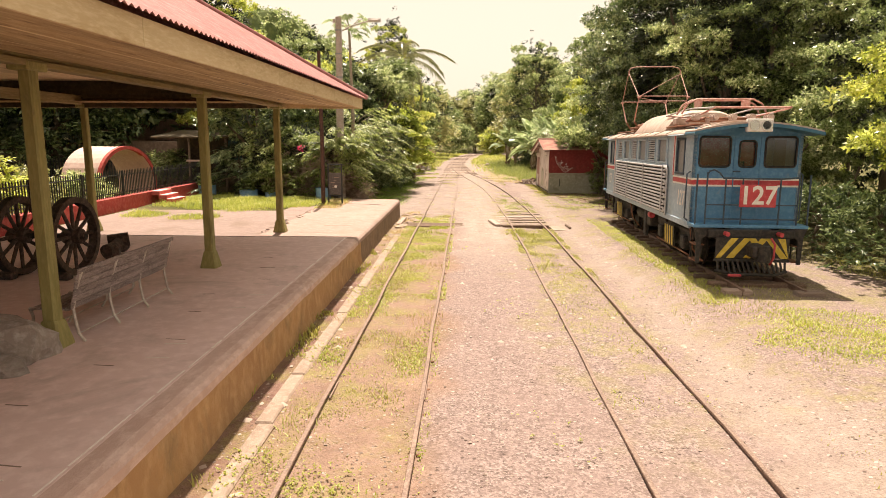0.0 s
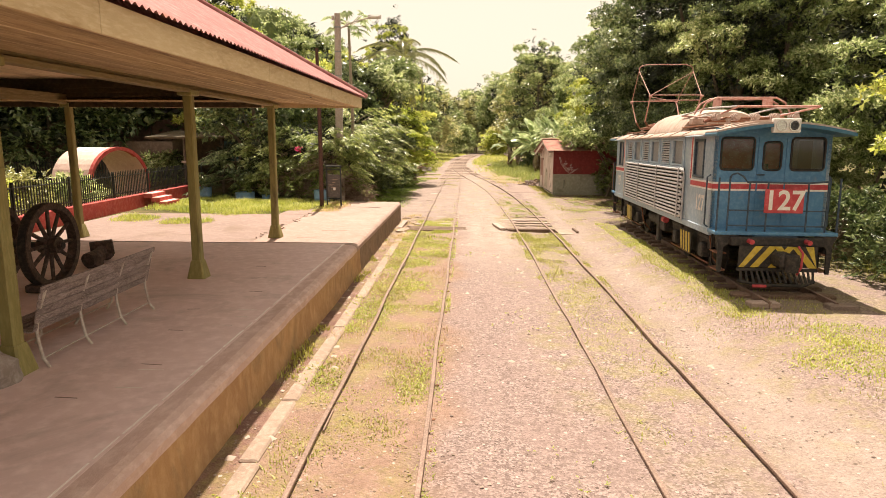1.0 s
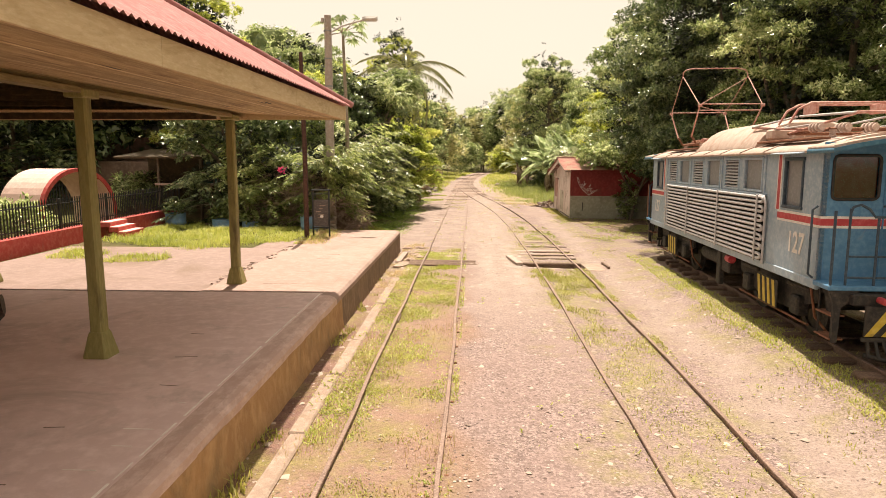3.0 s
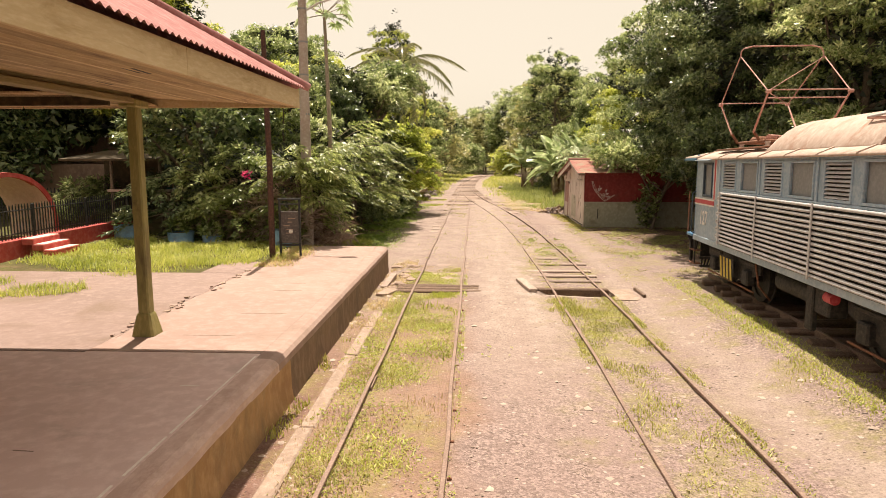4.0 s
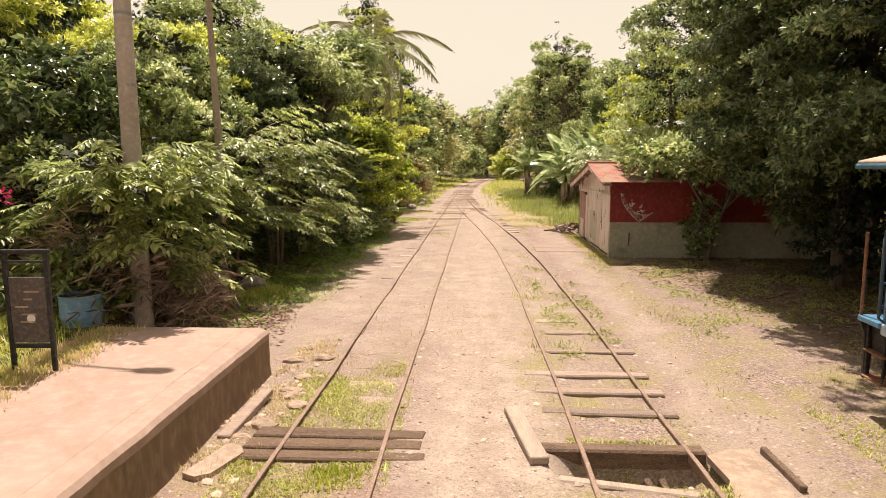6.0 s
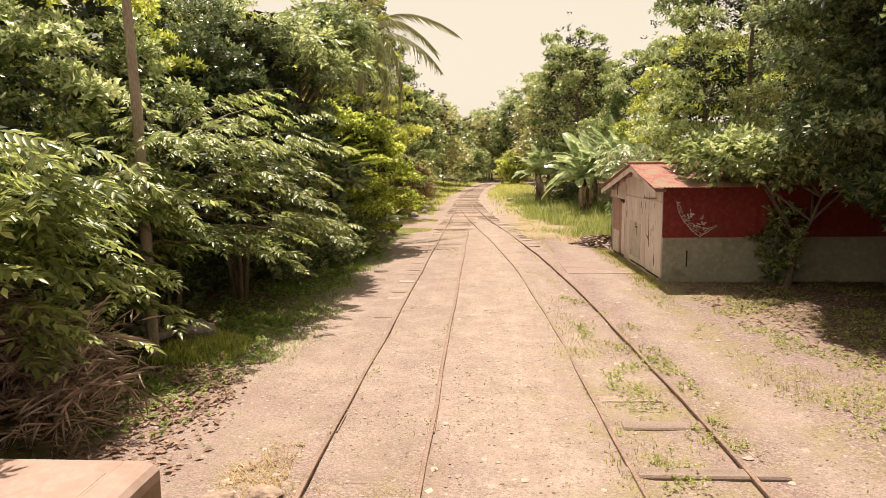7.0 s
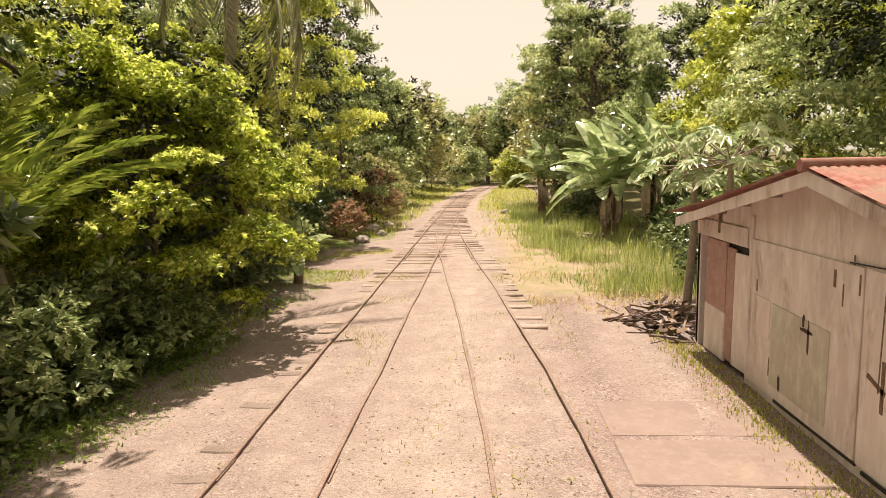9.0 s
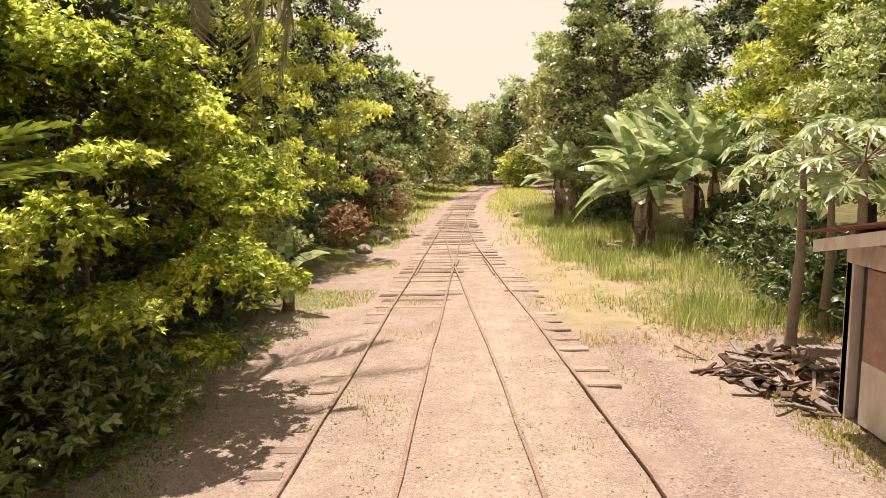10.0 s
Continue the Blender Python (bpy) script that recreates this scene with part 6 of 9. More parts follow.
def fast_mesh(name, verts, tris):
    me = bpy.data.meshes.new(name)
    me.vertices.add(len(verts))
    me.vertices.foreach_set("co", np.ascontiguousarray(verts, dtype=np.float32).ravel())
    me.loops.add(tris.size)
    me.loops.foreach_set("vertex_index", np.ascontiguousarray(tris, dtype=np.int32).ravel())
    me.polygons.add(len(tris))
    me.polygons.foreach_set("loop_start", np.arange(0, tris.size, 3, dtype=np.int32))
    me.polygons.foreach_set("loop_total", np.full(len(tris), 3, dtype=np.int32))
    me.update(calc_edges=True)
    return me


def strewn(name, at, ahead, sizes, sprays, rng, up_bias=0.9):
    """Many sprays: at each point one, growing along ahead, with its upper side roughly to the sky."""
    ahead = unit(ahead)
    up = unit(np.array([0, 0, 1.0]) * up_bias + rng.normal(0, 0.45, at.shape))
    side = unit(np.cross(ahead, up))
    top = np.cross(side, ahead)
    kind = rng.integers(0, len(sprays), len(at))
    vs, fs, o = [], [], 0
    for k, (tv, tf) in enumerate(sprays):
        pick = kind == k
        if not pick.any():
            continue
        s = sizes[pick][:, None, None]
        w = at[pick][:, None, :] + s * (tv[None, :, 0:1] * side[pick][:, None, :] + tv[None, :, 1:2] * ahead[pick][:, None, :] + tv[None, :, 2:3] * top[pick][:, None, :])
        n, nv = w.shape[:2]
        vs.append(w.reshape(-1, 3))
        fs.append((tf[None] + (np.arange(n) * nv)[:, None, None] + o).reshape(-1, 3))
        o += n * nv
    return fast_mesh(name, np.concatenate(vs), np.concatenate(fs))


def lumps_around(rng, c, r, h, n, dome=False):
    """Uneven leaf clumps that make up one crown: centre, radii. Some stand out, and gaps are left between them."""
    out = []
    m = int(n * 4.6)
    for k in range(m):
        z = -1 + 2 * (k + 0.5) / m
        a = k * 2.39996 + rng.uniform(-0.5, 0.5)
        q = math.sqrt(max(0.05, 1 - (((z + 1) / 2) ** 2 if dome else z * z) * 0.9)) * rng.uniform(0.55, 1.06)
        rr = r * rng.uniform(0.12, 0.27)
        out.append(((c[0] + math.cos(a) * r * q, c[1] + math.sin(a) * r * q, c[2] + h * 0.5 * z * rng.uniform(0.75, 1.12)), (rr * rng.uniform(0.8, 1.3), rr * rng.uniform(0.8, 1.3), rr * rng.uniform(0.4, 0.66))))
    return out


def crown_mesh(name, lumps, kind, density, scale, rng, droop=0.25, floor=0.05):
    """Leaves over the upper and outer side of each clump; the undersides stay thin, so that shade shows below."""
    ats, aheads = [], []
    whorled = kind in ("whorl", "whorl_small", "tuft", "round_leaf")
    for c, r in lumps:
        area = 4 * math.pi * ((r[0] * r[1]) ** 1.6 / 3 + 2 * (r[0] * r[2]) ** 1.6 / 3) ** (1 / 1.6)
        n = max(8, int(area * density))
        d = unit(rng.normal(0, 1, (n, 3)))
        low = -0.1 if whorled else -0.35
        d[:, 2] = np.where((d[:, 2] < low) & (rng.uniform(0, 1, n) < 0.85), -d[:, 2], d[:, 2])
        shell = rng.uniform(0.5, 1.06, (n, 1)) ** 0.5 * np.where(rng.uniform(0, 1, (n, 1)) < 0.14, rng.uniform(1.05, 1.45, (n, 1)), 1.0)
        ats.append(np.array(c) + d * np.array(r) * shell)
        ah = d * 0.8 + rng.normal(0, 0.4, (n, 3))
        ah[:, 2] += 0.35 if whorled else -droop
        aheads.append(ah)
    at, ah = np.concatenate(ats), np.concatenate(aheads)
    keep = at[:, 2] > floor
    at, ah = at[keep], ah[keep]
    return strewn(name, at, ah, scale * rng.uniform(0.7, 1.3, len(at)), SPRAYS[kind], rng, 1.7)


def trunk_geo(base, top, r, lumps, rng, limbs=5, bend=0.3):
    g = Geo()
    base, top = Vector(base), Vector(top)
    pts = []
    for i in range(6):
        u = i / 5
        off = Vector((rng.uniform(-1, 1), rng.uniform(-1, 1), 0)) * bend * (u * (1 - u)) * 1.5
        pts.append(base.lerp(top, u) + off)
    g.tube(pts, [r * (1.35 if i == 0 else 1 - 0.13 * i) for i in range(6)], 9)
    order = sorted(range(len(lumps)), key=lambda i: -lumps[i][1][0])[:limbs]
    for i in order:
        c = Vector(lumps[i][0])
        s = pts[2 + i % 3]
        mid = s.lerp(c, 0.5) + Vector((rng.uniform(-0.2, 0.2), rng.uniform(-0.2, 0.2), 0.25))
        g.tube([s, mid, c], [r * 0.5, r * 0.34, r * 0.12], 6)
    return g


def tree(name, label, x, y, height, radius, kind="cluster", leafmat="mid", density=11, scale=1.0, n=9, low=0.3, r=0.16, seed=1, category="tree", bark="bark", z0=None, group="", span=None, droop=0.25):
    rng = np.random.default_rng(seed)
    z0 = ground_z(x, y) if z0 is None else z0
    if kind == "fine" and density > 5:
        kind, density, scale = "tuft", density * 1.75, scale * 1.0
    zc = z0 + height * (0.5 + low / 2)
    h = height * (1 - low)
    lumps = lumps_around(rng, (x, y, zc), radius, h * 0.8, n, category in ("bush", "undergrowth", "hedge", "shrub"))
    if span:
        lumps = [((c[0] + (c[0] - x) * (span[0] - 1), c[1] + (c[1] - y) * (span[1] - 1), c[2]), (q[0] * span[0] ** 0.4, q[1] * span[1] ** 0.4, q[2])) for c, q in lumps]
    t = thing(name, label, category, group)
    part("trunk", trunk_geo((x, y, z0 - 0.1), (x, y, z0 + height * 0.75), r, lumps, rng), M[bark], t)
    part("crown", crown_mesh("crown", lumps, kind, density, scale, rng, droop, z0 + 0.05), L[leafmat], t)
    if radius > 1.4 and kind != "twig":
        # Inner leaves coloured near-black, so gaps in the crown read as shade.
        shade_core = [((x, y, zc), (radius * 0.60, radius * 0.60, h * 0.38))]
        part("inner_foliage", crown_mesh("inner_foliage", shade_core, "fine", 4.6 if density > 5 else 2.0, 1.05 if density > 5 else 2.1, rng, 0.2, z0 + 0.05), L["shade_core"], t)
    return t


def arching_bush(label, x, y, height, reach, branches, leaves, leafmat, seed, low=0.25, scale=1.0):
    """A loose shrub: bare stems, long arching branches and feathered leaves hanging from their outer half."""
    rng = np.random.default_rng(seed)
    z0 = ground_z(x, y)
    t = thing("shrub", label, "shrub", "feathery shrubs along the line")
    stems = Geo()
    tops = []
    for k in range(5):
        a = k * 1.2566 + rng.uniform(-0.3, 0.3)
        top = Vector((x + math.cos(a) * reach * 0.3, y + math.sin(a) * reach * 0.3, z0 + height * rng.uniform(0.5, 0.8)))
        stems.tube([(x + math.cos(a) * 0.12, y + math.sin(a) * 0.12, z0 - 0.1), (x + math.cos(a) * reach * 0.12, y + math.sin(a) * reach * 0.12, z0 + height * 0.3), top], [0.06, 0.045, 0.025], 6)
        tops.append(top)
    part("stem", stems, M["bark"], t)
    ats, ahs = [], []
    twigs = Geo()
    for k in range(branches):
        a = k * 2.39996 + rng.uniform(-0.3, 0.3)
        u = rng.uniform(low, 1.0)
        base = np.array((x, y, z0 + height * u * 0.82)) + np.array((math.cos(a), math.sin(a), 0)) * reach * 0.2
        ln = reach * rng.uniform(0.6, 1.15) * (1.0 - 0.45 * max(0.0, u - 0.6))
        rise = rng.uniform(0.1, 0.75) * (0.5 + u)
        d = np.array((math.cos(a), math.sin(a), 0.0))
        pts = [base + d * ln * v + np.array((0, 0, ln * (rise * v - 0.42 * v * v))) for v in (0, 0.25, 0.5, 0.75, 1.0)]
        if k % 3 != 1:
            twigs.tube([tuple(p) for p in pts], [0.02, 0.016, 0.013, 0.009, 0.005], 4)
        for j in range(leaves):
            v = 0.22 + 0.78 * (j + rng.uniform(0, 1)) / leaves
            i = min(3, int(v * 4))
            p = pts[i] + (pts[i + 1] - pts[i]) * (v * 4 - i)
            ats.append(p + rng.normal(0, 0.05, 3))
            sd = rng.choice((-1, 1)) * rng.uniform(0.3, 1.1)
            ah = np.array((d[0] - d[1] * sd, d[1] + d[0] * sd, -rng.uniform(-0.1, 0.4)))
            ahs.append(ah)
    part("branch", twigs, M["bark_pale"], t)
    at, ah = np.array(ats), np.array(ahs)
    ok = at[:, 2] > z0 + 0.1
    part("foliage", strewn("foliage", at[ok], ah[ok], scale * rng.uniform(0.7, 1.25, ok.sum()), SPRAYS["drape"], rng, 1.3), L[leafmat], t)
    # The shrub's heart gets the same leaves with shade in their colour.
    shade_core = [((x - 0.3, y, z0 + height * 0.5), (reach * 0.5, reach * 0.55, height * 0.36))]
    part("inner_foliage", crown_mesh("inner_foliage", shade_core, "fine", 9, 0.9, rng, 0.2, z0 + 0.05), L["shade_core"], t)
    return t


def frond(leng, rng, droop=0.9, leaflet=0.45, n=60, vee=1.9, width=0.014):
    """A palm frond along +y: midrib and hanging leaflets, as triangles."""
    vs, fs = [], []
    o = 0
    prev = None
    for k in range(n + 1):
        u = k / n
        y = leng * (u - 0.18 * droop * u * u)
        z = leng * (0.22 * u - 0.62 * droop * u * u)
        c = np.array((0, y, z))
        if prev is not None:
            w = 0.03 * (1 - u) + 0.006
            vs += [prev + (w, 0, 0), prev - (w, 0, 0), c - (w, 0, 0), c + (w, 0, 0)]
            fs += [(o, o + 1, o + 2), (o, o + 2, o + 3)]
            o += 4
        prev = c
        if k > 3:
            ll = leaflet * math.sin(math.pi * min(1.0, 0.12 + u * 0.9)) ** 0.6
            for s in (-1, 1):
                lk = ll * rng.uniform(0.75, 1.1)
                tip = c + np.array((s * lk * rng.uniform(0.35, 0.7), lk * rng.uniform(0.3, 0.6), -lk * vee * (0.4 + 0.8 * u) + rng.uniform(-0.05, 0.05)))
                m = (c + tip) / 2 + np.array((0, 0, 0.03))
                vs += [c + (0, width, 0), c - (0, width, 0), m + (0, width * 1.1, 0), tip]
                fs += [(o, o + 1, o + 2), (o + 1, o + 3, o + 2)]
                o += 4
    return np.array(vs), np.array(fs)


def palm(name, label, x, y, height, leng, n, seed, z0=None, r=0.14, leafmat="palm", droop=(0.7, 1.3), leaflet=0.5, lean=(0, 0), hang=0, n_leaf=60, vee=1.9, width=0.014, pitch=(0.80, -0.95)):
    rng = np.random.default_rng(seed)
    z0 = ground_z(x, y) if z0 is None else z0
    t = thing(name, label, "palm")
    top = Vector((x + lean[0], y + lean[1], z0 + height))
    pts = [Vector((x, y, z0 - 0.1)).lerp(top, u) + Vector((0.12 * math.sin(u * 3), 0, 0)) for u in [i / 8 for i in range(9)]]
    if height > 0.5:
        part("trunk", Geo().tube(pts, [r * (1.3 - 0.45 * i / 8) * (1.04 if i % 2 else 1) for i in range(9)], 10), M["bark_pale"], t)
    for k in range(n):
        a = k * 2.39996 + rng.uniform(-0.2, 0.2)
        v, f = frond(leng * rng.uniform(0.85, 1.1), rng, rng.uniform(*droop), leaflet, n_leaf, vee, width)
        v = turned(v, pitch[0] + (pitch[1] - pitch[0]) * (k / n) + rng.uniform(-0.15, 0.15), 0, a, top)
        part("frond", fast_mesh("frond", v, f), L[leafmat], t)
    for k in range(hang):
        v, f = frond(leng * rng.uniform(1.05, 1.3), rng, 0.35, leaflet * 0.8, n_leaf, 1.2, width)
        v = turned(v, -1.25 + rng.uniform(-0.12, 0.12), 0, k * 0.9 + 2.2, top)
        part("frond", fast_mesh("frond", v, f), L[leafmat], t)
    return t


def banana_leaf(leng, wid, rng, droop=0.7, tears=11):
    """A broad torn banana leaf along +y."""
    vs, fs = [], []
    o = 0
    for k in range(tears):
        u0, u1 = k / tears, (k + (rng.uniform(0.8, 0.95) if rng.uniform() < 0.3 else 1.0)) / tears
        def mid(u):
            return np.array((0, leng * (u - 0.15 * droop * u * u), leng * (0.25 * u - 0.6 * droop * u * u)))
        a, b = mid(u0), mid(u1)
        for s in (-1, 1):
            h0 = wid * math.sin(math.pi * min(0.98, 0.06 + u0 * 0.92)) ** 0.55
            h1 = wid * math.sin(math.pi * min(0.98, 0.06 + u1 * 0.92)) ** 0.55
            sag = rng.uniform(-0.12, 0.02)
            p0 = a + np.array((s * h0, 0.05 * leng * h0, 0.12 * h0 + sag * h0 * 2))
            p1 = b + np.array((s * h1, 0.05 * leng * h1, 0.12 * h1 + sag * h1 * 2))
            vs += [a, b, p1, p0]
            fs += [(o, o + 1, o + 2), (o, o + 2, o + 3)]
            o += 4
    return np.array(vs), np.array(fs)


def banana_plant(x, y, height, leng, n, seed, label="banana plant with torn pale leaves and shaggy brown stems", stems=1, wid=0.28):
    rng = np.random.default_rng(seed)
    z0 = ground_z(x, y)
    t = thing("banana_plant", label, "banana plant", "banana plants")
    for s in range(stems):
        sx, sy = x + (rng.uniform(-0.9, 0.9) if s else 0), y + (rng.uniform(-0.9, 0.9) if s else 0)
        h = height * rng.uniform(0.8, 1.08)
        part("stem", Geo().tube([(sx, sy, z0 - 0.1), (sx + 0.05, sy, z0 + h * 0.5), (sx + rng.uniform(-0.15, 0.15), sy, z0 + h)], [0.15, 0.12, 0.07], 9), M["dead"], t)
        for k in range(int(n)):
            a = k * 2.39996 + rng.uniform(-0.3, 0.3)
            v, f = banana_leaf(leng * rng.uniform(0.75, 1.1), wid * rng.uniform(0.85, 1.1), rng, rng.uniform(0.45, 1.1))
            v = turned(turned(v, 0, rng.uniform(-0.6, 0.6), 0), 1.35 - 1.7 * (k / n) + rng.uniform(-0.15, 0.15), 0, a, (sx, sy, z0 + h))
            part("leaf", fast_mesh("leaf", v, f), L["banana"], t)
        for k in range(5):
            a = rng.uniform(0, 6.28)
            v, f = banana_leaf(leng * 0.6, wid * 0.4, rng, 1.3, 8)
            v = turned(v, -1.1, 0, a, (sx, sy, z0 + h * rng.uniform(0.75, 0.95)))
            part("dead_leaf", fast_mesh("dead_leaf", v, f), L["twig"], t)
    return t


def papaya(x, y, height, seed, n=12, spread=1.1, size=0.42):
    rng = np.random.default_rng(seed)
    z0 = ground_z(x, y)
    t = thing("papaya_tree", "papaya tree with pale bare stem and lobed leaves", "papaya tree", "papaya trees")
    top = (x + rng.uniform(-0.1, 0.1), y, z0 + height)
    part("stem", Geo().tube([(x, y, z0 - 0.1), ((x + top[0]) / 2 + 0.06, y, z0 + height / 2), top], [0.10, 0.08, 0.05], 9), M["bark_pale"], t)
    for k in range(n):
        a = k * 2.39996
        el = 0.8 - 1.25 * k / n + rng.uniform(-0.1, 0.1)
        ln = spread * rng.uniform(0.7, 1.0)
        d = np.array((math.cos(a) * math.cos(el), math.sin(a) * math.cos(el), math.sin(el)))
        end = np.array(top) + d * ln
        part("stalk", Geo().tube([top, tuple(end)], [0.016, 0.011], 5), M["bark_pale"], t)
        out = []
        for j in range(11):
            an = (j - 5) * 0.46
            lv, lf = leaf(size * (1 - 0.06 * abs(j - 5)) * rng.uniform(0.75, 1.1), 0.36, 0.2, rng.uniform(0.15, 0.4))
            out.append((turned(lv, 0, 0, an), lf))
        lv, lf = gather(out)
        lv = turned(lv, -0.5 + rng.uniform(-0.3, 0.3), 0, a - math.pi / 2, end)
        part("leaf", fast_mesh("leaf", lv, lf), L["banana"], t)
    return t


def blades(name, label, pts, lo, hi, mat, seed, width=0.012, lean=0.5, category="grass", simple=False):
    """Grass as single bent blades, two triangles each."""
    rng = np.random.default_rng(seed)
    n = len(pts)
    a = rng.uniform(0, 2 * math.pi, n)
    h = rng.uniform(lo, hi, n) * np.array([0.75 + 0.9 * noise.noise(Vector((p[0] * 1.3, p[1] * 1.3, seed))) for p in pts]).clip(0.3, 1.5)
    l = np.abs(rng.normal(0, lean, n)) * h
    side = np.stack([np.cos(a), np.sin(a), np.zeros(n)], 1) * width * rng.uniform(0.6, 1.4, (n, 1))
    out = np.stack([-np.sin(a), np.cos(a), np.zeros(n)], 1)
    mid = pts + out * (l * 0.35)[:, None] + np.array([0, 0, 1.0]) * (h * 0.6)[:, None]
    tip = pts + out * l[:, None] + np.array([0, 0, 1.0]) * h[:, None]
    if simple:
        v = np.stack([pts - side, pts + side, tip], 1).reshape(-1, 3)
        f = np.arange(3 * n).reshape(-1, 3)
        return tagged(part(name, fast_mesh(name, v, f), L[mat]), label, category, kind="stuff")
    v = np.stack([pts - side, pts + side, mid + side * 0.7, mid - side * 0.7, tip], 1).reshape(-1, 3)
    base = (np.arange(n) * 5)[:, None, None]
    f = (np.array([(0, 1, 2), (0, 2, 3), (3, 2, 4)])[None] + base).reshape(-1, 3)
    return tagged(part(name, fast_mesh(name, v, f), L[mat]), label, category, kind="stuff")


def scatter(rng, n, x0, x1, y0, y1, keep):
    """Points on the ground where keep(x, y) is likely."""
    xs, ys = rng.uniform(x0, x1, n), rng.uniform(y0, y1, n)
    w = np.array([keep(a, b) for a, b in zip(xs, ys)])
    ok = rng.uniform(0, 1, n) < w
    xs, ys = xs[ok], ys[ok]
    return np.array([(a, b, ground_z(a, b)) for a, b in zip(xs, ys)]).reshape(-1, 3)


def patchy(s, lo, hi, seed=0.0):
    return lambda x, y: smooth01(lo, hi, noise.noise(Vector((x * s + seed, y * s, seed * 1.7))))


# ---- plants in the place ----
BUSH = "dense green bush with feathery leaves beside the track"
for i, (x, y, h, r, kind, mat, den, sc, n) in enumerate((
    (-7.4, 27.6, 3.6, 1.8, "cluster", "mid", 16, 0.85, 10),
    (-7.2, 31.5, 6.2, 2.3, "fine", "mid", 12, 0.95, 12),
    (-6.9, 38.4, 7.2, 2.4, "fine", "dark", 11, 1.05, 12),
    (-4.8, 43.6, 5.7, 2.5, "round_leaf", "citrus", 48, 0.66, 18),
    (-5.5, 37.0, 4.6, 2.0, "whorl", "dark", 15, 1.35, 12),
    (-6.6, 46.8, 6.6, 2.3, "round_leaf", "citrus", 40, 0.70, 14),
    (11.6, 12.8, 9.5, 3.3, "fine", "bright", 12, 0.85, 16),
    (13.6, 10.0, 8.0, 3.0, "fine", "bright", 8, 1.05, 14),
    (-7.6, 49.8, 6.4, 2.5, "fine", "bright", 9, 1.15, 12),
    (-7.0, 52.0, 5.6, 2.3, "fine", "mid", 9, 1.2, 11),
    (-6.5, 57.5, 14.2, 3.0, "fine", "bright", 7, 1.3, 12),
    (-6.3, 66.0, 12.5, 3.3, "fine", "mid", 6, 1.4, 12),
    (-7.6, 68.0, 4.0, 2.4, "fine", "olive", 7, 1.4, 9),
    (-6.8, 75.0, 3.6, 2.4, "fine", "olive", 6, 1.6, 9),
    (-6.6, 84.0, 10.0, 3.4, "fine", "mid", 3.2, 2.1, 9),
    (-6.0, 97.0, 11.5, 3.8, "fine", "olive", 3.0, 2.2, 9),
    (-5.2, 112.0, 11.0, 4.0, "fine", "mid", 3.0, 2.2, 9),
)):
    tree("bush", BUSH, x, y, h, r, kind, mat, den, sc, n, 0.3 if 31 < y < 42 else 0.06 if 43 < y < 44 else 0.02, 0.07, 100 + i, "bush", group="bushes along the line")
ARCH = "loose shrub with arching twigs and drooping feathery leaves"
for i, (x, y, h, r, br, lv, mat, low) in enumerate((
    (-5.2, 26.25, 3.3, 1.05, 48, 8, "bush", 0.3),
    (-5.1, 26.9, 3.2, 1.15, 40, 7, "bush", 0.2),
    # Dark leaves here carry the shade of the bigger trees in their colour.
    (-9.6, 27.9, 3.0, 1.5, 60, 8, "dark", 0.1),
    (-6.7, 27.3, 3.3, 1.3, 54, 9, "bush", 0.1),
    (-8.1, 27.3, 3.2, 1.3, 42, 7, "bush", 0.15),
    (-6.0, 29.7, 3.6, 1.4, 56, 9, "bush", 0.35),
    (-5.7, 31.8, 4.7, 2.0, 84, 10, "bush", 0.36),
    (-5.3, 34.2, 4.6, 2.2, 84, 10, "bush", 0.36),
)):
    arching_bush(ARCH, x, y, h, r, br, lv, mat, 150 + i, low, 0.85 if y < 31 else 0.68)
LEFT = "tall leafy tree at the edge of the yard"
